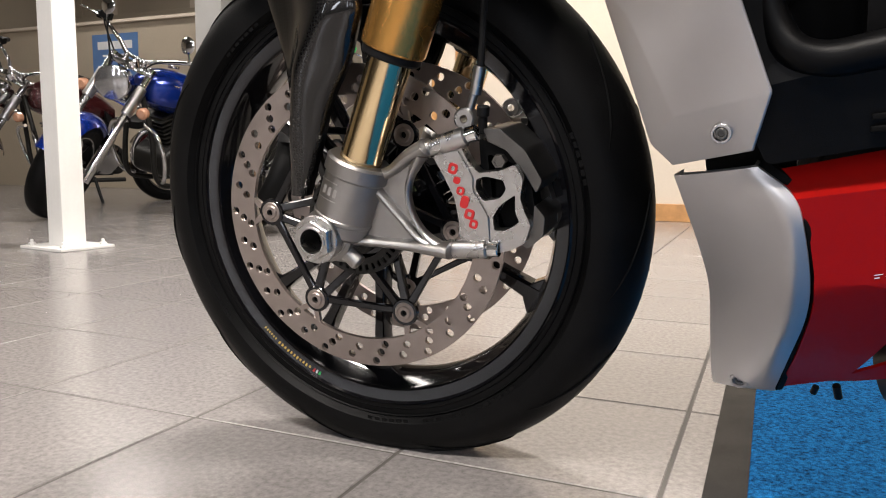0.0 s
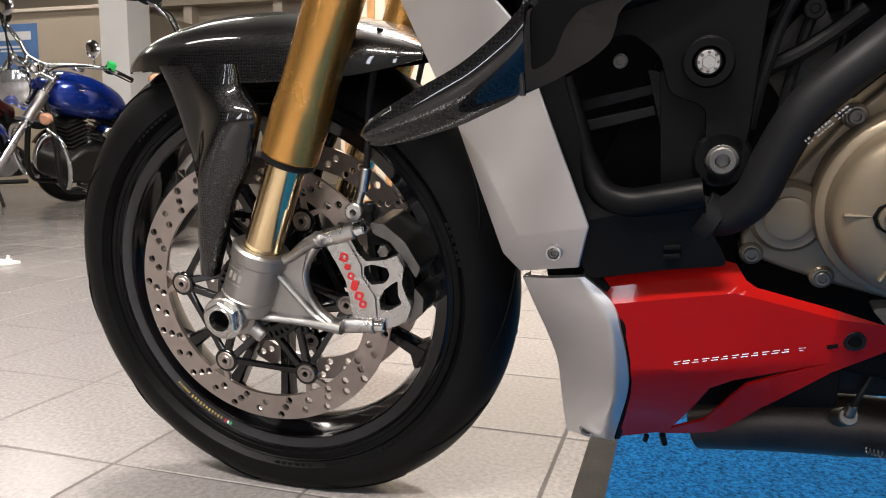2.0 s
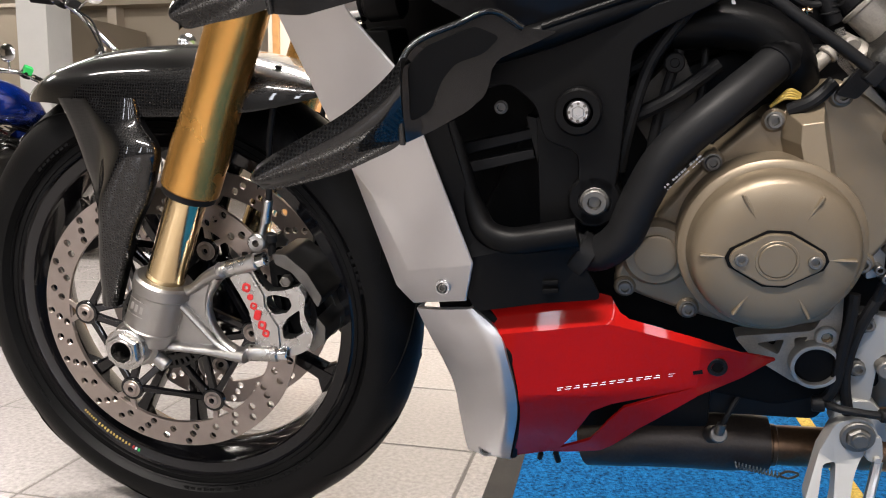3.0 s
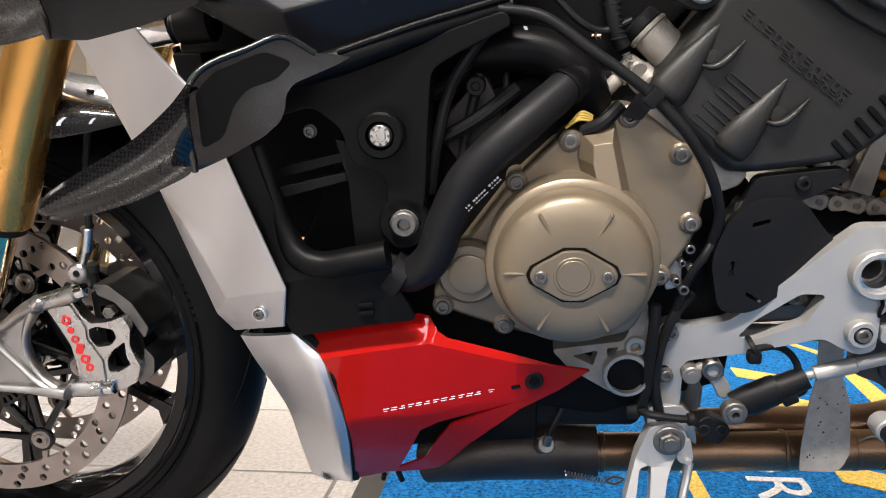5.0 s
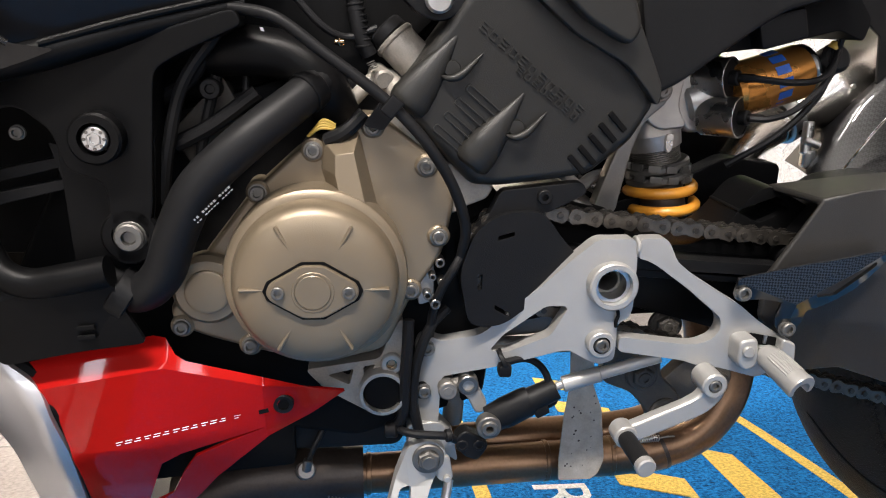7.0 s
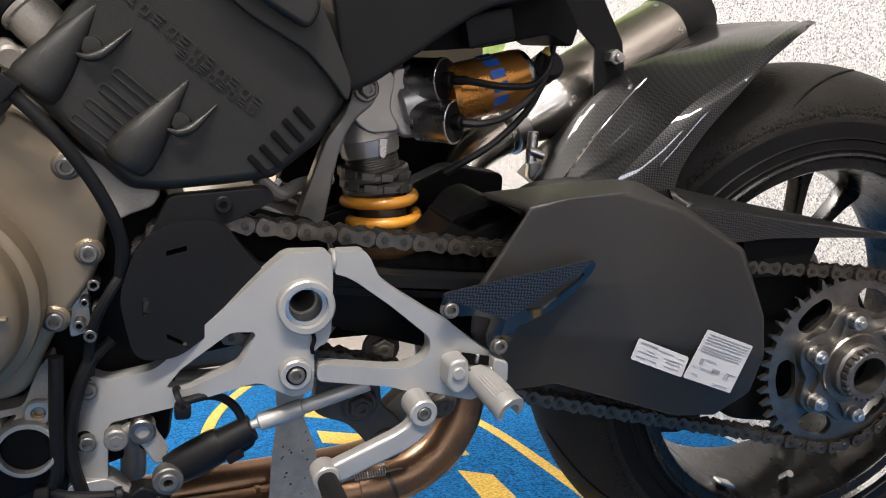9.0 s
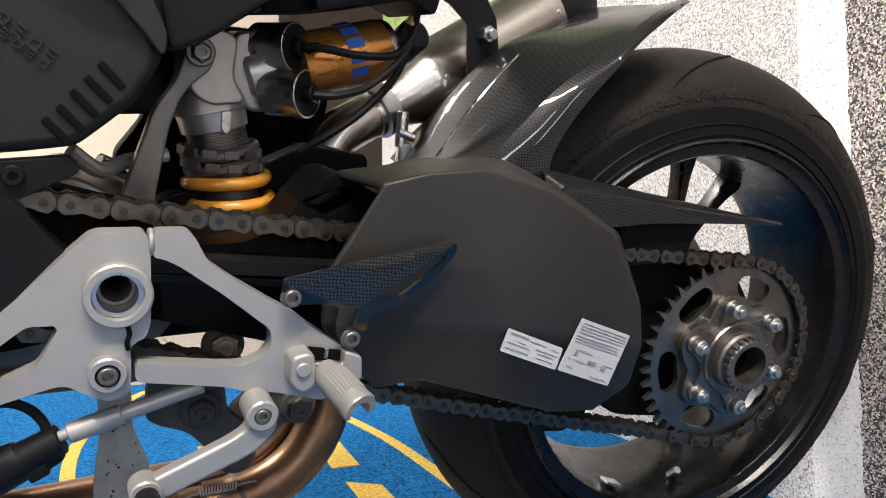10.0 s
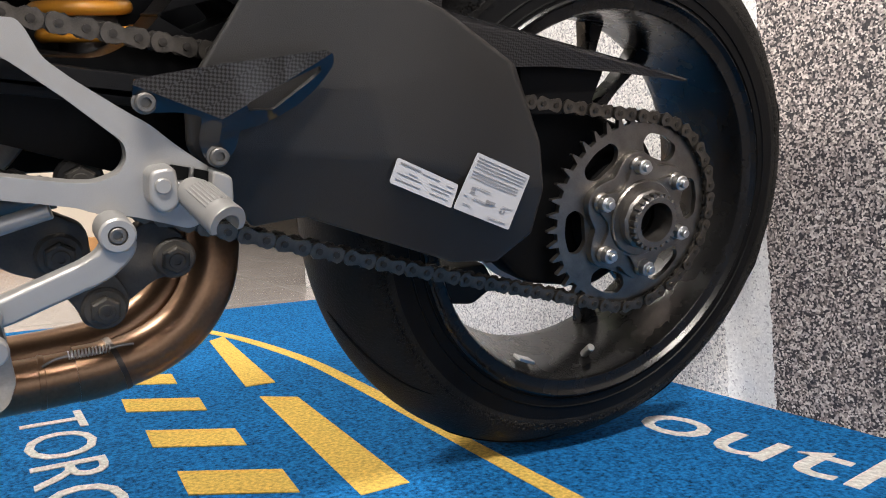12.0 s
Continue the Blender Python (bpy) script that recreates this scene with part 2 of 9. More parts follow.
def curve(points, n=8):
    """Catmull-Rom through the points."""
    p = [Vector(a) for a in points]
    p = [2 * p[0] - p[1], *p, 2 * p[-1] - p[-2]]
    out = []
    for i in range(1, len(p) - 2):
        a, b, c, d = p[i - 1:i + 3]
        for k in range(n):
            t = k / n
            out.append(0.5 * (2 * b + (c - a) * t + (2 * a - 5 * b + 4 * c - d) * t * t + (3 * b - a - 3 * c + d) * t ** 3))
    return out + [p[-2]]


def tube(points, r, seg=12, n=8, squash=1.0):
    """A tube along a smooth line; r: one radius or one for each given point."""
    pts = curve(points, n) if n > 1 else [Vector(a) for a in points]
    radii = [r] * len(points) if isinstance(r, (int, float)) else list(r)
    bm = bmesh.new()
    side, rings = None, []
    for i, p in enumerate(pts):
        d = (pts[min(i + 1, len(pts) - 1)] - pts[max(i - 1, 0)]).normalized()
        if side is None:
            side = d.cross(Vector((0, 1, 0)))
            side = side if side.length > 0.1 else d.cross(Vector((1, 0, 0)))
        side = (side - d * side.dot(d)).normalized()
        up = d.cross(side)
        k = min(i / (n if n > 1 else 1), len(radii) - 1)
        a = int(k)
        rad = radii[a] + (radii[min(a + 1, len(radii) - 1)] - radii[a]) * (k - a)
        rings.append([bm.verts.new(p + rad * (math.cos(2 * math.pi * j / seg) * side + squash * math.sin(2 * math.pi * j / seg) * up)) for j in range(seg)])
    for a, b in zip(rings, rings[1:]):
        for j in range(seg):
            bm.faces.new((a[j], a[(j + 1) % seg], b[(j + 1) % seg], b[j]))
    bm.faces.new(rings[0])
    bm.faces.new(rings[-1])
    return bm


def loft(rings, caps=True, loop=True):
    """Skins rings of equal count."""
    bm = bmesh.new()
    rows = [[bm.verts.new(p) for p in r] for r in rings]
    n = len(rows[0])
    for a, b in zip(rows, rows[1:]):
        for j in range(n if loop else n - 1):
            bm.faces.new((a[j], a[(j + 1) % n], b[(j + 1) % n], b[j]))
    if caps and loop:
        bm.faces.new(rows[0])
        bm.faces.new(rows[-1])
    return bm


def soften(outline, r):
    """Rounds the corners of a flat outline; r: one radius or one for each corner."""
    out, n = [], len(outline)
    for i, p in enumerate(outline):
        rad = r if isinstance(r, (int, float)) else r[i]
        p, a, b = Vector(p), Vector(outline[i - 1]), Vector(outline[(i + 1) % n])
        u, v = a - p, b - p
        k = min(rad, u.length * 0.45, v.length * 0.45)
        if k < 1e-5:
            out.append(tuple(p))
            continue
        s, e = p + u.normalized() * k, p + v.normalized() * k
        for t in (0, 0.25, 0.5, 0.75, 1):
            q = (1 - t) ** 2 * s + 2 * t * (1 - t) * p + t * t * e
            out.append((q.x, q.y))
    return out


def disc_line(cx, cz, r, seg=16, start=0.0):
    return [(cx + r * math.cos(start + 2 * math.pi * i / seg), cz + r * math.sin(start + 2 * math.pi * i / seg)) for i in range(seg)]


def plate(outline, y0, y1, holes=(), bevel=0.0, segments=2, y_at=None):
    """A flat outline in x and z, with holes, from y0 to y1. y_at(x, z) shifts it sideways."""
    bm = bmesh.new()
    edges = []
    for line in (outline, *holes):
        vs = [bm.verts.new((x, y0, z)) for x, z in line]
        edges += [bm.edges.new((vs[i], vs[(i + 1) % len(vs)])) for i in range(len(vs))]
    if holes:
        bmesh.ops.triangle_fill(bm, edges=edges, use_beauty=True, use_dissolve=False)
    else:
        bm.faces.new(list(bm.verts))
    got = bmesh.ops.extrude_face_region(bm, geom=list(bm.faces))
    bmesh.ops.translate(bm, vec=(0, y1 - y0, 0), verts=[g for g in got["geom"] if isinstance(g, bmesh.types.BMVert)])
    bmesh.ops.recalc_face_normals(bm, faces=bm.faces)
    round_edges(bm, bevel, segments)
    if y_at:
        for v in bm.verts:
            v.co.y += y_at(v.co.x, v.co.z)
    return bm


def facets(verts, faces, thick=0.003, bevel=0.003, segments=2, angle=8):
    """A folded sheet of the given thickness with rounded folds."""
    bm = bmesh.new()
    vs = [bm.verts.new(v) for v in verts]
    for f in faces:
        bm.faces.new([vs[i] for i in f])
    bmesh.ops.recalc_face_normals(bm, faces=bm.faces)
    if sum(f.normal.y * f.calc_area() for f in bm.faces) > 0:
        bmesh.ops.reverse_faces(bm, faces=bm.faces)
    bmesh.ops.solidify(bm, geom=list(bm.faces), thickness=thick)
    bmesh.ops.recalc_face_normals(bm, faces=bm.faces)
    return round_edges(bm, bevel, segments, angle)


def box(c, s, bevel=0.002, m=None, segments=2):
    bm = bmesh.new()
    bmesh.ops.create_cube(bm, size=1)
    bmesh.ops.scale(bm, vec=s, verts=bm.verts)
    round_edges(bm, bevel, segments)
    if m is not None:
        moved(bm, m)
    bmesh.ops.translate(bm, vec=c, verts=bm.verts)
    return bm


def y_turn(x, y, z, deg=0.0):
    return Matrix.Translation((x, y, z)) @ Matrix.Rotation(radians(deg), 4, "Y")


def bolt_mesh(r, h, flange=1.0, socket=True, sides=6):
    """A screw whose head points to -y, with its socket."""
    pr = [(0, 0.001), (r * flange, 0.001), (r * flange, -h * 0.25), (r, -h * 0.3), (r, -h * 0.85), (r * 0.85, -h)]
    bm = lathe(pr + ([(r * 0.55, -h), (r * 0.5, -h * 0.45), (0, -h * 0.45)] if socket else [(0, -h)]), 20)
    me = bpy.data.meshes.new("bolt")
    bmesh.ops.recalc_face_normals(bm, faces=bm.faces)
    bm.to_mesh(me)
    bm.free()
    me.polygons.foreach_set("use_smooth", [True] * len(me.polygons))
    me.set_sharp_from_angle(angle=radians(35))
    return me


# ---- the room ----
TILE, TX, TY = 0.3, -0.385, 0.772
WALL_X, CARPET_X0, CARPET_Y1 = 1.48, -0.02, 2.17


def tile_mat():
    m = mat("grey_beige_floor_tile", (0.240, 0.224, 0.217), 0.23, 0, 0.30, 130, 420, 0.30, spec=0.6, rvar=0.12, dist=0.0004)
    nt = m.node_tree
    mul = next(n for n in nt.nodes if n.type == "VECT_MATH")
    info = nt.nodes.new("ShaderNodeObjectInfo")
    geo = nt.nodes.new("ShaderNodeNewGeometry")
    add = nt.nodes.new("ShaderNodeMath")
    add.operation = "ADD"
    nt.links.new(info.outputs["Random"], add.inputs[0])
    nt.links.new(geo.outputs["Random Per Island"], add.inputs[1])
    r = nt.nodes.new("ShaderNodeMapRange")
    r.inputs["From Max"].default_value = 2.0
    r.inputs["To Min"].default_value, r.inputs["To Max"].default_value = 0.9, 1.1
    nt.links.new(add.outputs[0], r.inputs["Value"])
    k = nt.nodes.new("ShaderNodeVectorMath")
    k.operation = "SCALE"
    nt.links.new(mul.outputs["Vector"], k.inputs[0])
    nt.links.new(r.outputs["Result"], k.inputs["Scale"])
    nt.links.new(k.outputs["Vector"], nt.nodes["Principled BSDF"].inputs["Base Color"])
    return m


def speckle_mat():
    """Printed picture of a chippings road with a white line and a grass verge."""
    m = bpy.data.materials.new("printed_road_mural")
    m.use_nodes = True
    nt = m.node_tree
    L = nt.links.new
    b = nt.nodes["Principled BSDF"]
    b.inputs["Roughness"].default_value = 0.55
    co = nt.nodes.new("ShaderNodeTexCoord")
    sep = nt.nodes.new("ShaderNodeSeparateXYZ")
    L(co.outputs["Object"], sep.inputs[0])
    vor = nt.nodes.new("ShaderNodeTexVoronoi")
    vor.inputs["Scale"].default_value = 370
    warp = nt.nodes.new("ShaderNodeTexNoise")
    warp.inputs["Scale"].default_value = 240
    wm = nt.nodes.new("ShaderNodeVectorMath")
    wm.operation = "MULTIPLY_ADD"
    wm.inputs[1].default_value = (0.005, 0.005, 0.005)
    L(warp.outputs["Color"], wm.inputs[0])
    L(co.outputs["Object"], wm.inputs[2])
    L(wm.outputs["Vector"], vor.inputs["Vector"])
    val = nt.nodes.new("ShaderNodeSeparateColor")
    L(vor.outputs["Color"], val.inputs[0])

    def ramp(stops):
        r = nt.nodes.new("ShaderNodeValToRGB")
        r.color_ramp.interpolation = "LINEAR"
        while len(r.color_ramp.elements) < len(stops):
            r.color_ramp.elements.new(0.5)
        for e, (p, c) in zip(r.color_ramp.elements, stops):
            e.position, e.color = p, (*c, 1)
        L(val.outputs[0], r.inputs["Fac"])
        return r

    dark = ramp([(0.0, (0.012, 0.012, 0.018)), (0.34, (0.04, 0.038, 0.042)), (0.48, (0.18, 0.155, 0.148)), (0.72, (0.40, 0.35, 0.33)), (1.0, (0.70, 0.65, 0.61))])
    light = ramp([(0.0, (0.10, 0.10, 0.115)), (0.2, (0.30, 0.30, 0.31)), (0.5, (0.50, 0.50, 0.50)), (1.0, (0.72, 0.69, 0.66))])
    line = ramp([(0.0, (0.34, 0.34, 0.36)), (0.12, (0.62, 0.62, 0.62)), (1.0, (0.78, 0.78, 0.77))])
    edge = nt.nodes.new("ShaderNodeTexNoise")
    edge.inputs["Scale"].default_value = 70
    L(co.outputs["Object"], edge.inputs["Vector"])
    # distance across the line, which slants a little with height
    sl = nt.nodes.new("ShaderNodeMath")
    sl.operation = "MULTIPLY_ADD"
    sl.inputs[1].default_value = -0.073
    L(sep.outputs["Z"], sl.inputs[0])
    L(sep.outputs["Y"], sl.inputs[2])
    wob = nt.nodes.new("ShaderNodeMath")
    wob.operation = "MULTIPLY_ADD"
    wob.inputs[1].default_value = 0.012
    L(edge.outputs["Fac"], wob.inputs[0])
    L(sl.outputs[0], wob.inputs[2])

    def above(limit):
        g = nt.nodes.new("ShaderNodeMath")
        g.operation = "GREATER_THAN"
        g.inputs[1].default_value = limit
        L(wob.outputs[0], g.inputs[0])
        return g

    def mixed(f, a, c):
        x = nt.nodes.new("ShaderNodeMix")
        x.data_type = "RGBA"
        L(f, x.inputs["Factor"])
        L(a, x.inputs["A"])
        L(c, x.inputs["B"])
        return x.outputs["Result"]

    col = mixed(above(0.722).outputs[0], dark.outputs["Color"], line.outputs["Color"])
    col = mixed(above(0.802).outputs[0], col, light.outputs["Color"])
    grass = nt.nodes.new("ShaderNodeTexNoise")
    grass.inputs["Scale"].default_value = 40
    L(co.outputs["Object"], grass.inputs["Vector"])
    gr = nt.nodes.new("ShaderNodeValToRGB")
    gr.color_ramp.elements[0].color, gr.color_ramp.elements[1].color = (0.05, 0.12, 0.02, 1), (0.30, 0.42, 0.12, 1)
    L(grass.outputs["Fac"], gr.inputs["Fac"])
    hi = nt.nodes.new("ShaderNodeMath")
    hi.operation = "MULTIPLY_ADD"
    hi.inputs[1].default_value = 1.2
    L(sep.outputs["Z"], hi.inputs[0])
    L(wob.outputs[0], hi.inputs[2])
    gt = nt.nodes.new("ShaderNodeMath")
    gt.operation = "GREATER_THAN"
    gt.inputs[1].default_value = 3.45
    L(hi.outputs[0], gt.inputs[0])
    col = mixed(gt.outputs[0], col, gr.outputs["Color"])
    L(col, b.inputs["Base Color"])
    return m


def carpet_mat(name, base, var=1.0):
    return mat(name, base, 0.95, 0, var, 190, 750, 0.9, spec=0.05, dist=0.005)


M["tile"] = tile_mat()
M["grout"] = mat("grey_grout", (0.085, 0.078, 0.070), 0.8, 0, 0.2, 20, 300, 0.2)
M["mural"] = speckle_mat()
M["carpet_blue"] = carpet_mat("blue_carpet_pile", (0.012, 0.130, 0.345))
M["carpet_yellow"] = carpet_mat("yellow_carpet_pile", (0.70, 0.47, 0.115), 0.45)
M["carpet_white"] = carpet_mat("white_carpet_pile", (0.66, 0.64, 0.60), 0.4)

X0, X1, Y0, Y1, H = -9.0, 4.0, -3.5, 8.0, 3.3
floor = tagged(part("floor", box(((X0 + X1) / 2, (Y0 + Y1) / 2, -0.1012), (X1 - X0, Y1 - Y0, 0.2), 0.0), M["grout"]), "grey-beige square ceramic tiles with dark grout", "floor", kind="structure")
tagged(part("ceiling", box(((X0 + X1) / 2, (Y0 + Y1) / 2, H + 0.06), (X1 - X0, Y1 - Y0, 0.12), 0.0), M["ceiling"]), "plain off-white showroom ceiling", "ceiling", kind="structure")
tagged(part("wall_back", box(((X0 + X1) / 2, Y1 + 0.1, H / 2), (X1 - X0, 0.2, H), 0.0), M["greige"]), "greige painted back wall", "wall", kind="structure")
tagged(part("wall_west", box((X0 - 0.1, (Y0 + Y1) / 2, H / 2), (0.2, Y1 - Y0 + 0.4, H), 0.0), M["greige"]), "greige painted end wall", "wall", kind="structure")
tagged(part("wall_east", box((X1 + 0.1, (Y0 + Y1) / 2, H / 2), (0.2, Y1 - Y0 + 0.4, H), 0.0), M["cream"]), "cream painted end wall", "wall", kind="structure")

# the wall behind the camera, with a row of narrow shop windows
WZ0, WZ1, PANES, PANE_W = 0.7, 2.7, (-2.4, -1.1, 0.2, 1.5, 2.8), 0.24
wall_s = new("wall_front")
tagged(wall_s, "dark grey wall with a row of narrow shop windows", "wall", kind="structure")
edges_x = [X0] + [x + s * PANE_W / 2 for x in PANES for s in (-1, 1)] + [X1]
for a, b in zip(edges_x[::2], edges_x[1::2]):
    part("wall_piece", box(((a + b) / 2, Y0 - 0.1, (WZ0 + WZ1) / 2), (b - a, 0.2, WZ1 - WZ0), 0.0), M["dark_wall"], wall_s)
for z0, z1 in ((0, WZ0), (WZ1, H)):
    part("wall_piece", box(((X0 + X1) / 2, Y0 - 0.1, (z0 + z1) / 2), (X1 - X0, 0.2, z1 - z0), 0.0), M["dark_wall"], wall_s)
for i, x in enumerate(PANES):
    win = new("window_%d" % (i + 1))
    tagged(win, "narrow shop window with a white frame", "window", kind="structure")
    for s in (-1, 1):
        part("window_frame", box((x + s * (PANE_W / 2 - 0.02), Y0 - 0.1, (WZ0 + WZ1) / 2), (0.036, 0.08, WZ1 - WZ0), 0.004), M["white"], win)
    lamp = bpy.data.lights.new("window_light", "AREA")
    lamp.shape, lamp.size, lamp.size_y, lamp.energy, lamp.color = "RECTANGLE", PANE_W - 0.09, WZ1 - WZ0, WINDOW_W / len(PANES), (0.87, 0.90, 1.0)
    lo = new("window_light", lamp)
    lo.matrix_basis = look((x, Y0 - 0.02, (WZ0 + WZ1) / 2), (x, 0, (WZ0 + WZ1) / 2))

# mural wall beside the rear wheel
tagged(part("wall_mural", box((WALL_X + 0.04, 0.85, 1.35), (0.08, 3.3, 2.7), 0.003), M["mural"]), "printed mural of a stony road with a white line", "wall", kind="structure")

# cream wall with an oak skirting, across the aisle
tagged(part("wall_cream", box((-0.2, 4.55, H / 2), (3.7, 0.15, H), 0.0), M["cream"]), "cream painted wall across the aisle", "wall", kind="structure")
tagged(part("baseboard", box((-0.2, 4.465, 0.05), (3.7, 0.02, 0.10), 0.004), M["oak"]), "oak skirting board along the cream wall", "skirting", kind="structure")

# ceiling lights
LIGHTS = [(-3.2, 3.0, 0.25), (-0.9, 3.1, 0.45), (-0.75, 2.45, 2.2), (-3.4, -0.6, 0.3), (-0.9, -1.6, 1.5), (0.05, -1.6, 2.5), (-5.8, 5.4, 0.5), (-5.8, 2.4, 0.45)]
for x, y, share_of in LIGHTS:
    t = thing("ceiling_light", pose(x, y, H - 0.02), "flat white ceiling light panel", "ceiling light", "ceiling lights")
    part("frame", plate([(-0.62, -0.17), (0.62, -0.17), (0.62, 0.17), (-0.62, 0.17)], -0.015, 0.02, [[(-0.59, -0.14), (0.59, -0.14), (0.59, 0.14), (-0.59, 0.14)]], 0.003), M["white"], t, m=Matrix.Rotation(radians(90), 4, "X"))
    part("diffuser", box((0, 0, 0.004), (1.17, 0.27, 0.006), 0.001), M["lamp"], t)
    a = bpy.data.lights.new("panel_light", "AREA")
    a.shape, a.size, a.size_y, a.energy, a.color = "RECTANGLE", 1.15, 0.26, LAMP_W * share_of, (1.0, 0.925, 0.86)
    lo = new("panel_light", a)
    lo.matrix_basis = pose(x, y, H - 0.035)

# ---- display carpet ----
carpet = thing("carpet", pose(0, 0, 0), "blue display carpet with yellow and white printed design", "carpet")
part("border", box(((CARPET_X0 + WALL_X) / 2 - 0.015, (CARPET_Y1 - 0.3) / 2, 0.002), (WALL_X - CARPET_X0 + 0.02, CARPET_Y1 + 0.32, 0.004), 0.0015), M["black"], carpet, "black rubber edging")
part("carpet_field", box(((CARPET_X0 + WALL_X) / 2 + 0.008, (CARPET_Y1 - 0.3) / 2, 0.005), (WALL_X - CARPET_X0 - 0.02, CARPET_Y1 + 0.27, 0.007), 0.002), M["carpet_blue"], carpet, "blue pile")


def patch(name, outline, z0=0.0085, z1=0.0098, mt=None):
    bm = plate([(x, y) for x, y in outline], 0, 1)
    for v in bm.verts:
        v.co = (v.co.x, v.co.z, z0 + (z1 - z0) * v.co.y)
    return part(name, bm, mt or M["carpet_yellow"], carpet)


for y in (1.69, 1.50, 1.31, 1.12, 0.935, 0.745, 0.555):
    patch("yellow_dash", [(0.700, y + 0.045), (0.806, y - 0.022), (0.798, y - 0.098), (0.694, y - 0.034)])
patch("yellow_bar", [(0.944, 1.735), (0.984, 1.766), (0.94, 1.306), (0.889, 1.308)])
patch("yellow_bar", [(0.888, 1.235), (0.937, 1.195), (0.91, 0.79), (0.85, 0.79)])
patch("yellow_bar", [(0.849, 0.71), (0.905, 0.69), (0.90, 0.30), (0.83, 0.31)])
rim_line = curve([(0.47, 0.66, 0), (0.47, 1.19, 0), (0.49, 1.63, 0), (0.60, 1.96, 0), (0.72, 2.11, 0), (0.86, 2.09, 0), (0.985, 1.81, 0), (1.043, 1.485, 0), (1.047, 1.192, 0), (1.032, 0.766, 0), (1.02, 0.35, 0)], 6)
side = [(b - a).normalized().cross(Vector((0, 0, 1))) * 0.012 for a, b in zip(rim_line, rim_line[1:] + [2 * rim_line[-1] - rim_line[-2]])]
patch("yellow_outline", [(p + s).to_2d() for p, s in zip(rim_line, side)] + [(p - s).to_2d() for p, s in zip(reversed(rim_line), reversed(side))])


def letters(text, x, y, size, mt, parent, m, name="lettering", depth=0.0006):
    """Text as a mesh, from Blender's own font."""
    c = bpy.data.curves.new("text", "FONT")
    c.body, c.size, c.extrude = text, size, depth
    c.resolution_u = 3
    t = bpy.data.objects.new("text", c)
    scene.collection.objects.link(t)
    me = bpy.data.meshes.new_from_object(t.evaluated_get(bpy.context.evaluated_depsgraph_get()))
    bpy.data.objects.remove(t)
    me.materials.clear()
    me.materials.append(mt)
    o = new(name, me)
    o.parent = parent
    o.matrix_basis = m
    return o


letters("TORC", 0, 0, 0.125, M["carpet_white"], carpet, Matrix.Translation((0.552, 1.335, 0.0092)) @ Matrix.Rotation(radians(-90), 4, "Z") @ Matrix.Diagonal((1.28, 1, 1, 1)))
letters("outh", 0, 0, 0.142, M["carpet_white"], carpet, Matrix.Translation((1.262, 0.80, 0.0092)) @ Matrix.Rotation(radians(-84), 4, "Z") @ Matrix.Diagonal((1.42, 1.12, 1, 1)))

# ---- the motorcycle ----
LEAN, SIDE = 11.2, 0.785
BIKE = Matrix.Translation((0, SIDE, 0)) @ Matrix.Rotation(radians(LEAN), 4, "X")
bike = thing("motorcycle", BIKE, "red and silver naked sport motorcycle on its side stand", "motorcycle")
STEER = Vector((math.sin(radians(24.5)), 0, math.cos(radians(24.5))))
GUARD_AT = Matrix.Translation((-0.395, 0.03, 0.288)) @ Matrix.Rotation(radians(-5), 4, STEER)
F = Matrix.Translation((-0.4018, 0.0475, 0.2818)) @ Matrix.Rotation(radians(-4.0), 4, "X") @ Matrix.Rotation(radians(1.2), 4, STEER)
RX, RY, RZ = 1.112, 0.042, 0.329
R_AXLE = Matrix.Translation((1.1233, 0.0404, 0.3278)) @ Matrix.Rotation(radians(-5.2), 4, "Z")
BOLT = {k: bolt_mesh(*a) for k, a in {"m5": (0.0042, 0.004, 1.0), "m6": (0.0052, 0.0045, 1.15), "m8": (0.0062, 0.006, 1.22), "m10": (0.0082, 0.008, 1.15)}.items()}
for k, me in BOLT.items():
    me.materials.append(M["bolt_steel"])


def bolt(kind, x, y, z, parent=None, m=None, name="bolt", deg=0.0):
    return share(name, BOLT[kind], (m if m is not None else Matrix()) @ y_turn(x, y, z, deg), parent or bike)


# front wheel
def tyre_profile(r_out, half, r_bead, lip, crown=0.78):
    """Closed section from bead to bead: sidewalls and a round crown."""
    pts = [(r_bead, -lip), (r_bead + 0.006, -lip - 0.004)]
    mid = r_out - half * crown
    pts += [(r_bead + 0.02, -half * 0.82), (mid - 0.004, -half * 0.99)]
    for i in range(15):
        a = radians(-84 + 168 * i / 14)
        pts.append((mid + (r_out - mid) * math.cos(a), half * math.sin(a) / math.sin(radians(84))))
    pts += [(mid - 0.004, half * 0.99), (r_bead + 0.02, half * 0.82), (r_bead + 0.006, lip + 0.004), (r_bead, lip), (r_bead - 0.012, lip - 0.012), (r_bead - 0.012, -lip + 0.012)]
    return pts


W = F @ Matrix.Translation((0, 0.010, 0))
front_wheel = part("front_wheel", lathe([(0.2215, -0.0425), (0.2235, -0.0455), (0.2255, -0.0440), (0.2255, -0.0400), (0.2150, -0.0360), (0.2085, -0.0200), (0.2070, 0.0), (0.2085, 0.0200), (0.2150, 0.0360), (0.2255, 0.0400), (0.2255, 0.0440), (0.2235, 0.0455), (0.2215, 0.0425), (0.2130, 0.0410), (0.2060, 0.0330), (0.2005, 0.0160), (0.1985, 0.0), (0.2005, -0.0160), (0.2060, -0.0330), (0.2072, -0.0385), (0.2090, -0.0408), (0.2130, -0.0412)], 128, True), M["rim"], bike, "gloss black forged wheel rim", 24, m=W.copy())


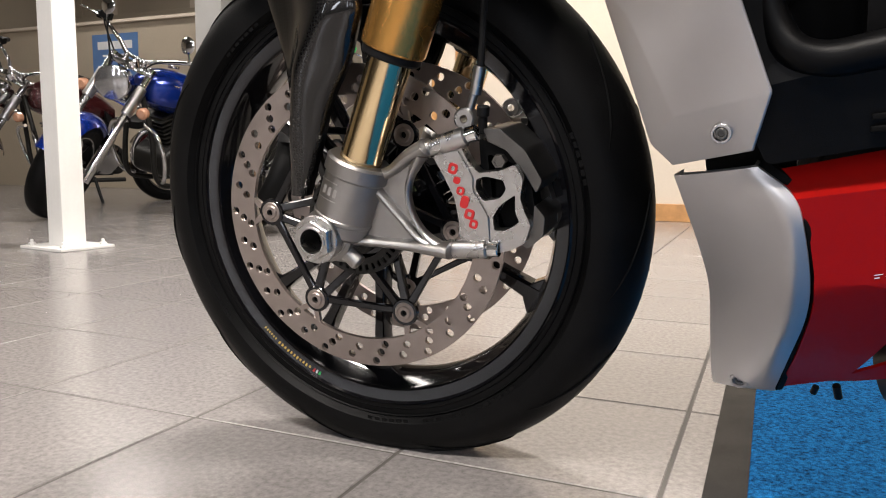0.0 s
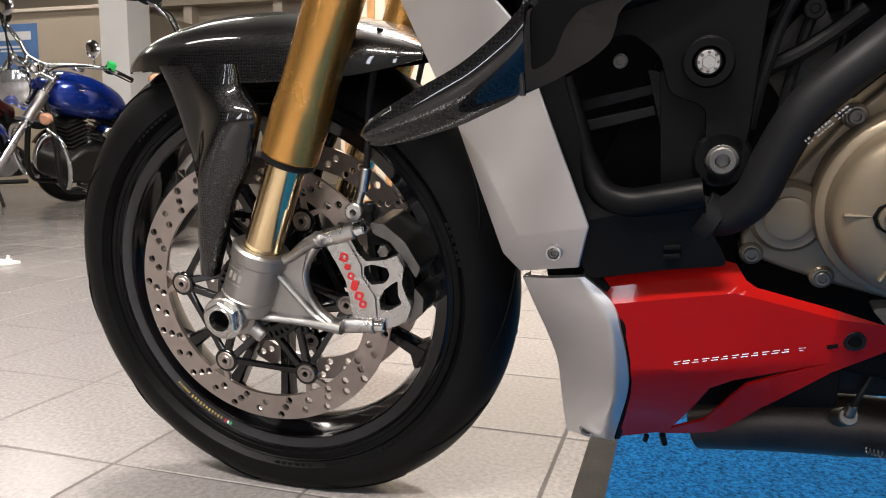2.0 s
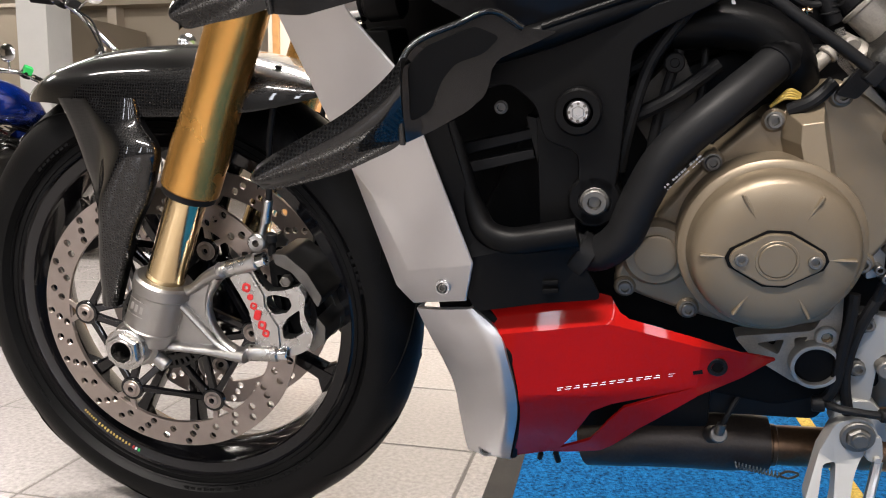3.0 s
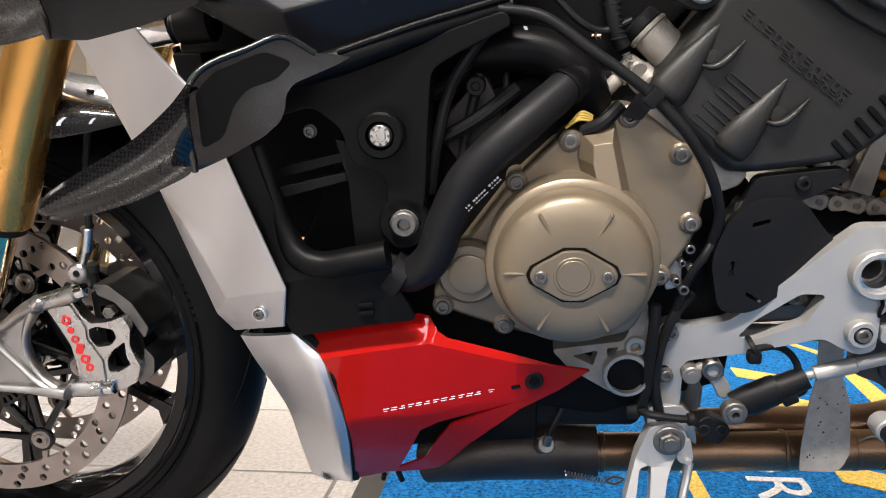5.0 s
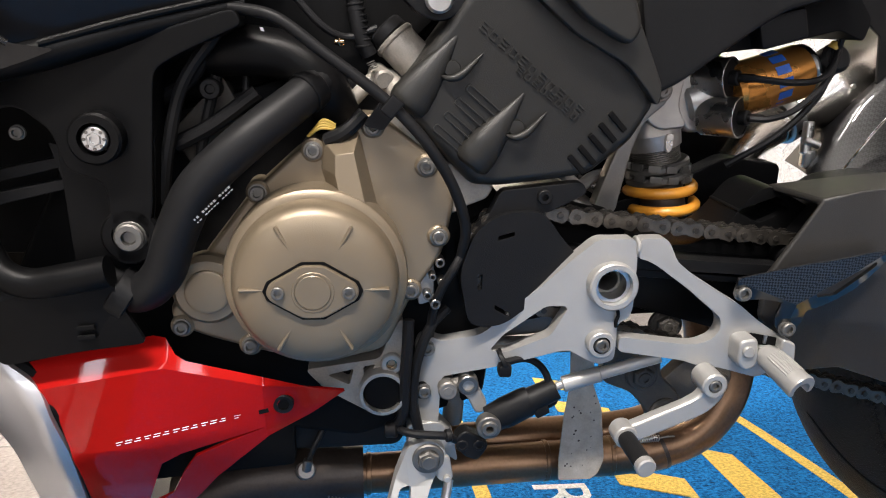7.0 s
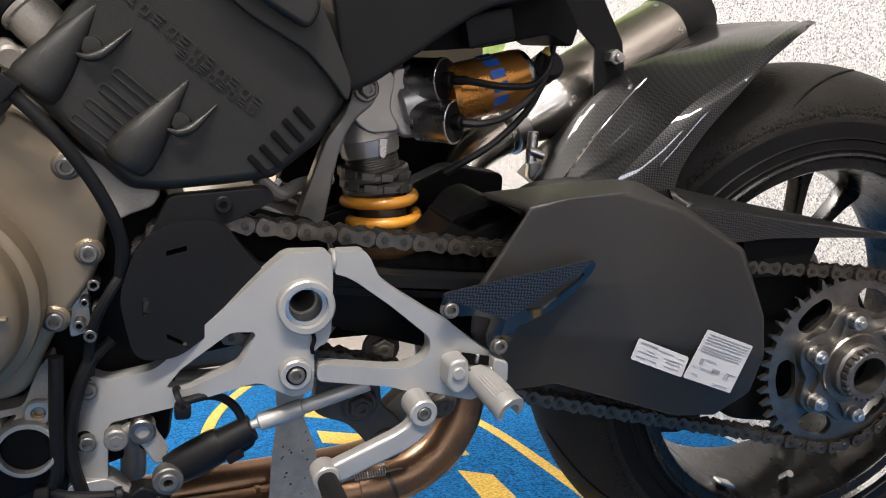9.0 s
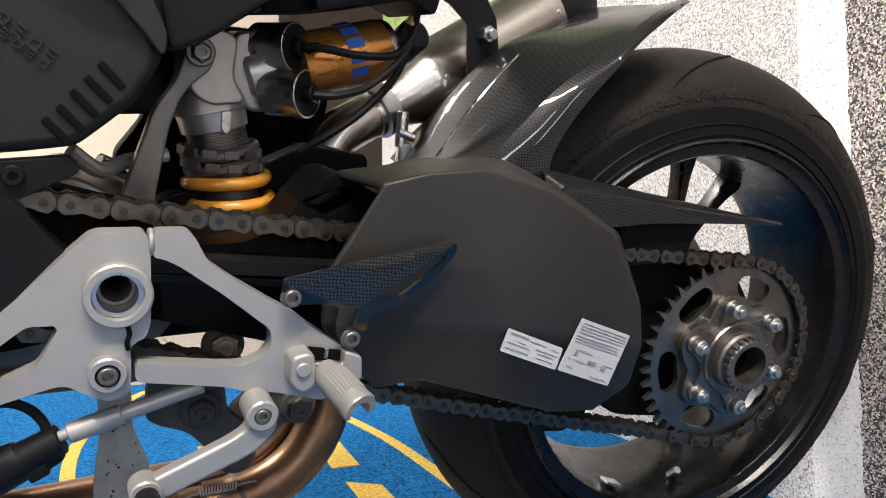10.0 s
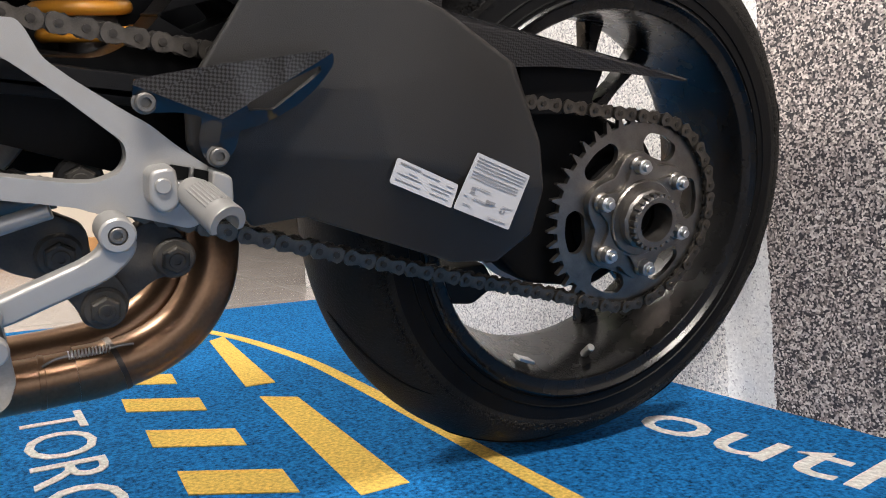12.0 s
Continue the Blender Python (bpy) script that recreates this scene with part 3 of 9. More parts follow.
def flattened(bm, m):
    """A tyre pressed flat where it stands on the floor."""
    moved(bm, m)
    for v in bm.verts:
        w = BIKE @ v.co
        if w.z < 0.0005:
            v.co += BIKE.to_3x3().inverted() @ Vector((0, 0, 0.0005 - w.z))
    return bm


part("tyre", flattened(lathe(tyre_profile(0.3, 0.053, 0.219, 0.040, 0.95), 128, True), W), M["tyre"], front_wheel, "slick-shouldered black sport tyre")
# raised rings on the sidewall
for prof in ([(0.2285, -0.0425), (0.2297, -0.0448), (0.2312, -0.0432)], [(0.2370, -0.0450), (0.2382, -0.0467), (0.2394, -0.0454)]):
    part("bead_ring", lathe(prof, 112), M["tyre"], front_wheel, m=W.copy())


def spoke(a0, a1, r0, r1, y0, y1, w0, w1, t):
    """A bar from (r0, angle a0, y0) to (r1, a1, y1) of width w0 to w1 and depth t."""
    p = Vector((r0 * math.cos(a0), y0, r0 * math.sin(a0)))
    q = Vector((r1 * math.cos(a1), y1, r1 * math.sin(a1)))
    d = (q - p).normalized()
    s = d.cross(Vector((0, 1, 0))).normalized()
    rings = []
    for k in (0, 0.25, 0.5, 0.75, 1):
        c, w = p.lerp(q, k), w0 + (w1 - w0) * (2 * k - 1) ** 2
        rings.append([c + s * w * a + Vector((0, t * b, 0)) for a, b in ((-0.5, -0.3), (-0.35, -0.5), (0.35, -0.5), (0.5, -0.3), (0.5, 0.5), (-0.5, 0.5))])
    return loft(rings)


# three forks of three spokes, flared where they meet the rim
for i in range(3):
    for off in (-25.5, 0.0, 25.5):
        a0, a1 = radians(120 * i - 1.8 + off * 0.55), radians(120 * i - 1.8 + off)
        part("spoke", spoke(a0, a1, 0.030, 0.2035, 0, 0, 0.0125, 0.022, 0.022), M["rim"], front_wheel, m=W.copy())
        foot = [(0.1845 * math.cos(a1 + d) if abs(d) < 0.06 else 0.2015 * math.cos(a1 + d), 0.1845 * math.sin(a1 + d) if abs(d) < 0.06 else 0.2015 * math.sin(a1 + d)) for d in (-0.125, -0.036, 0.036, 0.125)]
        part("spoke_foot", plate(soften(foot, [0, 0.012, 0.012, 0]), -0.010, 0.010, (), 0.0015), M["rim"], front_wheel, m=W.copy())
part("hub", lathe([(0.0, -0.060), (0.022, -0.060), (0.030, -0.052), (0.042, -0.044), (0.044, -0.020), (0.036, 0.0), (0.044, 0.020), (0.042, 0.044), (0.030, 0.052), (0.022, 0.060), (0.0, 0.060)], 48), M["rim"], front_wheel, m=W.copy())


def disc_holes():
    """Drilled holes in slanting rows of three and two."""
    out = []
    for i in range(30):
        a = 2 * math.pi * i / 30
        for r, d in (((0.1590, -0.045), (0.1490, 0.005), (0.1400, 0.052)) if i % 2 else ((0.1545, -0.03), (0.1440, 0.03))):
            out.append(disc_line(r * math.cos(a + d), r * math.sin(a + d), 0.0046, 10, a))
    return out


for y, phase in ((-0.0610, -3.5), (0.0610, 27.0)):
    d = part("brake_disc", plate(disc_line(0, 0, 0.165, 120), y - 0.0025, y + 0.0025, disc_holes() + [disc_line(0, 0, 0.1335, 90)]), M["disc"], front_wheel, "drilled steel brake disc", m=F.copy())
    for i in range(6):
        a = radians(60 * i + phase)
        c, sn = math.cos(a), math.sin(a)
        # two legs from the rivet eye to the ring, and the black carrier arms
        for legs in (((0.1175, -0.045), (0.1350, -0.115), (0.1350, -0.070), (0.1200, 0.015)), ((0.1175, 0.045), (0.1350, 0.130), (0.1350, 0.085), (0.1200, -0.015))):
            part("ear", plate([(r * math.cos(a + o), r * math.sin(a + o)) for r, o in legs], y - 0.0022, y + 0.0022), M["disc"], d, m=F.copy())
        sd = -1 if y < 0 else 1
        part("rivet", join(ring((0.110 * c, y + sd * 0.0048, 0.110 * sn), (0.110 * c, y - sd * 0.004, 0.110 * sn), 0.0120, 0.0075, 28), ring((0.110 * c, y + sd * 0.0068, 0.110 * sn), (0.110 * c, y, 0.110 * sn), 0.0082, 0.0036, 24)), M["disc"], d, m=F.copy())
        # near-black plug gives the rivet's bore its shade
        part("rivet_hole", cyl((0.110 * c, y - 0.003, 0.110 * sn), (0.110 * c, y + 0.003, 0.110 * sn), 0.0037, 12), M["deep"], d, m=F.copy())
        part("carrier_eye", ring((0.110 * c, y * 1.02 - 0.003, 0.110 * sn), (0.110 * c, y * 1.02 + 0.003, 0.110 * sn), 0.0150, 0.0110, 28), M["rim"], d, m=F.copy())
        for g in (-1, 1):
            part("carrier_arm", spoke(a + g * radians(27), a + g * 0.04, 0.046, 0.104, y * 0.90, y * 1.0, 0.0085, 0.0105, 0.006), M["rim"], d, m=F.copy())
        part("carrier_tie", spoke(a + 0.09, a + radians(60) - 0.09, 0.1045, 0.1045, y * 1.0, y * 1.0, 0.0070, 0.0090, 0.005), M["rim"], d, m=F.copy())
    part("carrier_ring", plate(disc_line(0, 0, 0.056, 48), y * 0.88 - 0.004, y * 0.88 + 0.004, [disc_line(0, 0, 0.030, 32)], 0.001), M["rim"], d, m=F.copy())
# slotted tone ring of the wheel speed sensor, and the sensor above it
part("tone_ring", join(plate(disc_line(0, 0, 0.0570, 60), -0.0700, -0.0680, [disc_line(0, 0, 0.040, 36)] + [[(r * math.cos(2 * math.pi * (i + o) / 40), r * math.sin(2 * math.pi * (i + o) / 40)) for r, o in ((0.0465, 0.0), (0.0535, 0.0), (0.0535, 0.48), (0.0465, 0.48))] for i in range(40)]), ring((0, -0.060, 0), (0, -0.068, 0), 0.0575, 0.0545, 60), ring((0, -0.060, 0), (0, -0.085, 0), 0.034, 0.020, 36)), M["satin"], front_wheel, m=F.copy())


def rim_mark(deg, w, h, mt, r=0.2160, y=-0.0405, lean=0.35):
    """A printed stroke on the rim's outer face."""
    a = radians(deg)
    n = Vector((-lean * math.cos(a), -1, -lean * math.sin(a))).normalized()
    t = Vector((-math.sin(a), 0, math.cos(a)))
    m = Matrix((t, n, n.cross(t))).transposed().to_4x4()
    part("rim_mark", box((0, 0, 0), (w, 0.0008, h), 0.0003), mt, front_wheel, m=W @ Matrix.Translation(Vector((r * math.cos(a), y, r * math.sin(a))) + n * 0.0010) @ m)


for k in range(6):
    rim_mark(222.6 + 1.0 * k, 0.0018, 0.0034, M["yellow_print"])
for k in range(11):
    rim_mark(229.4 + 1.30 * k, 0.0024, 0.0042 if k % 3 else 0.0058, M["yellow_print"])
for k, c in enumerate(("red_print", "white_print", "green")):
    rim_mark(244.2 + 1.1 * k, 0.0026, 0.0066, M[c])


def wall_marks(parent, m, side, rows):
    """Raised moulded marks round a tyre wall, as short bars."""
    for deg, n, pitch, r, w, h, y in rows:
        for k in range(n):
            a = radians(deg + pitch * k)
            part("wall_mark", box((0, 0, 0), (w, 0.0012, h), 0.0004), M["tyre"], parent, m=m @ Matrix.Translation((r * math.cos(a), side * y, r * math.sin(a))) @ Matrix.Rotation(-a + math.pi / 2, 4, "Y"))


wall_marks(front_wheel, W, -1, [(266, 6, 2.2, 0.2460, 0.0060, 0.011, 0.0505), (283, 7, 2.0, 0.2460, 0.0055, 0.011, 0.0505), (300, 6, 2.2, 0.2460, 0.0065, 0.010, 0.0505), (120, 7, 2.0, 0.2460, 0.006, 0.010, 0.0505), (10, 6, 2.2, 0.2460, 0.0065, 0.010, 0.0505), (200, 8, 1.8, 0.2460, 0.005, 0.008, 0.0505)])

# forks: the axis leans 22.5 degrees in the plane of the wheel
RAKE = Vector((math.sin(radians(22.5)), 0, math.cos(radians(22.5))))
FOOT_WEB = [(0.034, 0.058), (0.060, 0.062), (0.099, 0.084), (0.0955, 0.0720), (0.0865, 0.0565), (0.0835, 0.0377), (0.0875, 0.0189), (0.0990, 0.0005), (0.1165, -0.0105), (0.068, -0.0105), (0.0058, 0.0005), (0.010, 0.020)]
RIBS = [([(0.036, 0.050), (0.052, 0.0560), (0.0705, 0.0637), (0.088, 0.0765), (0.1060, 0.0855)], [0.0080, 0.0060, 0.0055, 0.0070, 0.0085]),
        ([(0.044, 0.0545), (0.0582, 0.0380), (0.0767, 0.0169), (0.0960, -0.0030), (0.1179, -0.0118)], [0.0060, 0.0045, 0.0040, 0.0042, 0.0060]),
        ([(0.1010, 0.0780), (0.0896, 0.0578), (0.0856, 0.0402), (0.0888, 0.0215), (0.1002, 0.0028), (0.1171, -0.0106)], [0.0060, 0.0036, 0.0032, 0.0032, 0.0036, 0.0056]),
        ([(0.006, -0.010), (0.0200, -0.0070), (0.0508, -0.0082), (0.0848, -0.0098), (0.1265, -0.0130)], [0.0095, 0.0062, 0.0052, 0.0056, 0.0085])]
FACE = [(0.1070, 0.0780), (0.1365, 0.0850), (0.1452, 0.0690), (0.1543, 0.0600), (0.1751, 0.0625), (0.1895, 0.0680), (0.1965, 0.0546), (0.1935, 0.0363), (0.1985, 0.0214), (0.2030, 0.0123), (0.1970, -0.0050), (0.1844, -0.0120), (0.1586, -0.0195), (0.1343, -0.0225), (0.1331, -0.0083), (0.1325, 0.0139), (0.1292, 0.0357), (0.1189, 0.0569)]
WINDOWS = ([(0.1515, 0.0542), (0.1605, 0.0571), (0.1778, 0.0537), (0.1805, 0.0447), (0.1739, 0.0364), (0.1580, 0.0337), (0.1504, 0.0449)], [(0.1668, 0.0193), (0.1749, 0.0310), (0.1890, 0.0405), (0.1885, 0.0239), (0.1925, 0.0143), (0.1787, 0.0060), (0.1673, 0.0060)])
for sgn in (-1, 1):
    y = 0.115 * sgn
    def at(s, off=0.0):
        return Vector((0.0065, y, 0)) + RAKE * s + Vector((RAKE.z, 0, -RAKE.x)) * off
    fork = part("fork", tube([at(0.188), at(0.190), at(0.236), at(0.262), at(0.274), at(0.62)], [0.0292, 0.0308, 0.0312, 0.0290, 0.0286, 0.0290], 48, 1), M["gold"], bike, "gold anodised upside-down fork leg", m=F.copy())
    part("dust_seal", cyl(at(0.180), at(0.189), 0.0285, 40, 0.002), M["rubber"], fork, m=F.copy())
    part("stanchion", cyl(at(0.05), at(0.185), 0.0210, 48, 0.001), M["stanchion"], fork, "polished gold fork tube", m=F.copy())
    foot = part("fork_foot", join(cyl(at(0.000), at(0.070), 0.0300, 44, 0.005), ring(at(0.062), at(0.080), 0.0325, 0.0216, 44), ring(at(0.016), at(0.022), 0.0312, 0.02, 44)), M["cast"], bike, "bead-blasted aluminium fork foot", m=F.copy())
    part("axle_clamp", join(ring((0, y - 0.016 * sgn, 0), (0, y + 0.018 * sgn, 0), 0.0275, 0.014, 44), cyl((0.014, y + 0.006 * sgn, -0.016), (0.030, y + 0.006 * sgn, -0.030), 0.0085, 20), cyl((0.000, y, -0.02), (0.022, y, -0.022), 0.010, 20, 0.004)), M["cast"], foot, m=F.copy())
    part("bracket_web", plate(soften(FOOT_WEB, 0.003), y - 0.001 * sgn, y + 0.010 * sgn, (), 0.001), M["cast"], foot, m=F @ Matrix.Translation((0, -0.011 * sgn, 0)))
    for pts, rad in RIBS:
        part("bracket_arm", tube([(x, y, z) for x, z in pts], rad, 16, squash=1.6), M["cast"], foot, m=F.copy())
    # caliper: face plate with two windows, bridge behind it, and the far half beyond the disc
    fy = 0.106 * sgn
    cal = part("brake_caliper", plate(soften(FACE, 0.003), fy, fy - 0.016 * sgn, [soften(w, 0.003) for w in WINDOWS], 0.0018), M["caliper"], bike, "satin nickel radial brake caliper with red marks", m=F.copy())
    part("caliper_step", plate(soften([(0.1095, 0.0765), (0.1350, 0.0815), (0.1435, 0.0665), (0.1490, 0.0555), (0.1488, 0.0437), (0.1560, 0.0318), (0.1630, 0.0192), (0.1635, -0.0026), (0.1575, -0.0160), (0.1370, -0.0205), (0.1358, -0.0083), (0.1352, 0.0139), (0.1318, 0.0357), (0.1215, 0.0569)], 0.002), fy, fy + 0.0025 * sgn, (), 0.0012), M["caliper"], cal, m=F.copy())
    # body, bridges and far half coloured darker to stand for the wheel-side shade
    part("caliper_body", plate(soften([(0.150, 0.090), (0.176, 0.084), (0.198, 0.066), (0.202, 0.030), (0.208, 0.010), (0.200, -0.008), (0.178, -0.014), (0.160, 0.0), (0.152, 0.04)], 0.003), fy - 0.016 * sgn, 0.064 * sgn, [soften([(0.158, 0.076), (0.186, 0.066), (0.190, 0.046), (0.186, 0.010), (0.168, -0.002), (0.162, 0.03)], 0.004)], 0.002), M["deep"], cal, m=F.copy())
    part("caliper_bridge", plate(soften([(0.156, 0.100), (0.172, 0.100), (0.196, 0.080), (0.212, 0.052), (0.206, 0.040), (0.194, 0.060), (0.178, 0.080), (0.160, 0.088)], 0.003), 0.096 * sgn, 0.024 * sgn, (), 0.003), M["caliper_shade"], cal, m=F.copy())
    part("caliper_bridge", plate(soften([(0.204, 0.030), (0.214, 0.018), (0.212, 0.0), (0.196, -0.014), (0.190, -0.004), (0.202, 0.010)], 0.003), 0.096 * sgn, 0.024 * sgn, (), 0.003), M["caliper_shade"], cal, m=F.copy())
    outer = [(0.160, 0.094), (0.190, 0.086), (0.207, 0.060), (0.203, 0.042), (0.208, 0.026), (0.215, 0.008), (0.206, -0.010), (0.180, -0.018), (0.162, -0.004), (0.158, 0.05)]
    part("caliper_half", plate(soften(outer, 0.004), 0.018 * sgn, 0.046 * sgn, [soften([(0.172, 0.070), (0.192, 0.062), (0.194, 0.046), (0.174, 0.044)], 0.003), soften([(0.172, 0.030), (0.194, 0.028), (0.200, 0.010), (0.178, 0.0)], 0.003)], 0.003), M["caliper_shade"], cal, m=F.copy())
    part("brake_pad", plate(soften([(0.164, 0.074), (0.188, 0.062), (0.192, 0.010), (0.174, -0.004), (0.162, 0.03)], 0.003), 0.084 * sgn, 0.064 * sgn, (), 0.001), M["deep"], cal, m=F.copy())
    part("pad_clip", plate(soften([(0.1755, 0.0510), (0.1800, 0.0520), (0.1805, 0.0420), (0.1765, 0.0405)], 0.001), 0.088 * sgn, 0.084 * sgn, (), 0.0006), M["chrome"], cal, m=F.copy())
    part("pad_pin", join(cyl((0.170, 0.07 * sgn, 0.070), (0.172, 0.100 * sgn, 0.070), 0.0045, 14), ring((0.171, 0.088 * sgn, 0.070), (0.172, 0.101 * sgn, 0.070), 0.0068, 0.004, 6)), M["dark_steel"], cal, m=F.copy())
    for (ax_, az), (bx, bz) in (((0.0985, 0.0810), (0.1440, 0.0945)), ((0.1220, -0.0140), (0.1610, -0.0120))):
        p0, p1 = Vector((ax_, fy, az)), Vector((bx, fy, bz))
        n = (p1 - p0).normalized()
        part("caliper_bolt", join(ring(p0, p0 + n * 0.003, 0.0100, 0.004, 28), cyl(p0 + n * 0.003, p1, 0.0094, 28)), M["caliper"], cal, m=F.copy())
        part("bolt_head", join(ring(p1, p1 + n * 0.011, 0.0078, 0.0042, 28), cyl(p1, p1 + n * 0.004, 0.0060, 16)), M["chrome"], cal, m=F.copy())
    # the maker's red mark as rounded plain shapes
    for k, (w, h, hole) in enumerate(((0.0092, 0.0100, 1), (0.0070, 0.0066, 0), (0.0078, 0.0080, 1), (0.0080, 0.0118, 0), (0.0095, 0.0098, 1), (0.0082, 0.0084, 1))):
        u = (0.0, 0.21, 0.40, 0.60, 0.82, 1.0)[k]
        hole_line = [soften([(-w * 0.22, -h * 0.24), (w * 0.22, -h * 0.24), (w * 0.22, h * 0.24), (-w * 0.22, h * 0.24)], 0.0015)] if hole else []
        part("red_mark", plate(soften([(-w / 2, -h / 2), (w / 2, -h / 2), (w / 2, h / 2), (-w / 2, h / 2)], 0.0032), 0.0, 0.0010 * sgn, hole_line), M["red_print"], cal, m=F @ Matrix.Translation((0.1300 + 0.0185 * u - 0.003 * u * (1 - u), fy + 0.0026 * sgn, 0.0645 - 0.0525 * u)) @ Matrix.Rotation(radians(17), 4, "Y"))
    part("brake_line", tube([(0.1430, 0.072 * sgn, 0.138), (0.1480, 0.074 * sgn, 0.155), (0.1515, 0.075 * sgn, 0.180), (0.1545, 0.076 * sgn, 0.212), (0.162, 0.080 * sgn, 0.245), (0.176, 0.084 * sgn, 0.30)], 0.0036, 10), M["rubber"], cal, m=F.copy())
    part("banjo", join(cyl((0.1350, 0.075 * sgn, 0.112), (0.1420, 0.075 * sgn, 0.132), 0.0042, 16), cyl((0.1420, 0.074 * sgn, 0.130), (0.1482, 0.075 * sgn, 0.156), 0.0058, 16), ring((0.133, 0.066 * sgn, 0.108), (0.133, 0.084 * sgn, 0.108), 0.0105, 0.004, 24)), M["steel"], cal, m=F.copy())
    part("bleed_nipple", join(cyl((0.150, 0.080 * sgn, 0.094), (0.152, 0.082 * sgn, 0.112), 0.0045, 12), cyl((0.152, 0.082 * sgn, 0.110), (0.153, 0.083 * sgn, 0.120), 0.006, 14)), M["rubber"], cal, m=F.copy())
axle = part("axle", join(ring((0, -0.128, 0), (0, -0.149, 0), 0.0225, 0.0150, 48), ring((0, -0.148, 0), (0, -0.1515, 0), 0.0238, 0.0150, 48)), M["caliper"], bike, "hollow aluminium front axle nut", m=F.copy())
part("axle_hex", ring((0, -0.151, 0), (0, -0.1575, 0), 0.0205, 0.0140, 6), M["caliper"], axle, m=F.copy())
part("axle_tube", ring((0, -0.1585, 0), (0, 0.14, 0), 0.0145, 0.0122, 36), M["caliper"], axle, m=F.copy())
part("axle_bore", cyl((0, -0.118, 0), (0, -0.116, 0), 0.0123), M["deep"], axle, m=F.copy())
# engraved maker's panel on the fork foot, as a frame with plain bars
for k in range(5):
    part("foot_mark", box((0.010 + 0.0060 * k, -0.1445 + 0.0009 * (k - 2) ** 2, 0.049 - 0.0024 * k), (0.0042, 0.0010, 0.0085), 0.0006, Matrix.Rotation(radians(22), 4, "Y")), M["caliper"], foot if sgn < 0 else bike, m=F.copy())
for dz in (-0.0085, 0.0085):
    part("foot_mark", tube([(0.005 + dz * 0.35, -0.1395, 0.0515 + dz), (0.013 + dz * 0.35, -0.1435, 0.0485 + dz), (0.022 + dz * 0.35, -0.1448, 0.045 + dz), (0.031 + dz * 0.35, -0.1430, 0.0415 + dz), (0.038 + dz * 0.35, -0.1390, 0.0388 + dz)], 0.0005, 6), M["caliper"], bike, m=F.copy())

# carbon front mudguard: a curved strip over the tyre and a leg down each fork
def along(table, n=6):
    """Smooth rows through a table of numbers."""
    rows = [curve([Vector((r[c], r[c + 1] if c + 1 < len(r) else 0, 0)) for r in table], n) for c in range(0, len(table[0]), 2)]
    return [[v for p in pts for v in (p.x, p.y)] for pts in zip(*rows)]


# x, height of the ridge, height of the lower edge, half width
GUARD = [(-0.188, 0.259, 0.254, 0.010), (-0.165, 0.274, 0.257, 0.034), (-0.130, 0.291, 0.259, 0.058), (-0.098, 0.302, 0.259, 0.070), (-0.050, 0.313, 0.255, 0.078), (0.0, 0.318, 0.248, 0.081), (0.05, 0.318, 0.247, 0.082), (0.10, 0.313, 0.249, 0.081), (0.15, 0.304, 0.252, 0.078), (0.19, 0.294, 0.258, 0.071), (0.226, 0.282, 0.266, 0.058)]
rings = []
for x, ridge, low, half in along(GUARD, 5):
    row = []
    for j in range(25):
        a = math.pi * j / 24
        c, s = math.cos(a), math.sin(a)
        row.append(Vector((x, -half * math.copysign(abs(c) ** 0.75, c), low + (ridge - low) * s ** 0.8)))
    rings.append(row)
bm = loft(rings, False, False)
bmesh.ops.recalc_face_normals(bm, faces=bm.faces)
bmesh.ops.solidify(bm, geom=list(bm.faces), thickness=0.0025)
fender = part("front_mudguard", bm, M["carbon"], bike, "glossy carbon fibre front mudguard", 60, m=GUARD_AT.copy())
# height, x of the outer edge, hollow, crest and inner edge, with the depth of the last three
LEG = [(0.266, -0.078, -0.048, -0.017, 0.020, 0.082, 0.083, 0.084), (0.240, -0.067, -0.036, 0.002, 0.027, 0.084, 0.094, 0.088), (0.216, -0.060, -0.028, 0.018, 0.051, 0.086, 0.108, 0.100), (0.188, -0.054, -0.030, 0.006, 0.044, 0.087, 0.112, 0.100), (0.160, -0.049, -0.034, -0.010, 0.032, 0.088, 0.113, 0.100), (0.130, -0.048, -0.038, -0.017, 0.013, 0.090, 0.112, 0.101), (0.085, -0.047, -0.041, -0.028, -0.006, 0.094, 0.108, 0.101), (0.034, -0.044, -0.042, -0.036, -0.028, 0.098, 0.101, 0.100)]
for sgn in (-1, 1):
    rings = []
    for z, x0, x1, x2, x3, y1, y2, y3 in along(LEG, 5):
        pts = curve([(x0 - 0.002, 0.070, 0), (x0, 0.078, 0), (x1, y1, 0), ((x1 + x2) / 2, (y1 + y2) / 2 + 0.002, 0), (x2, y2, 0), ((x2 + x3) / 2, (y2 + y3) / 2 + 0.002, 0), (x3, y3, 0), (x3 + 0.001, y3 - 0.010, 0)], 3)
        rings.append([Vector((p.x, p.y * sgn, z)) for p in pts])
    leg = loft(rings, False, False)
    bmesh.ops.recalc_face_normals(leg, faces=leg.faces)
    bmesh.ops.solidify(leg, geom=list(leg.faces), thickness=0.002 * sgn)
    part("mudguard_leg", leg, M["carbon"], fender, angle=50, m=GUARD_AT.copy())

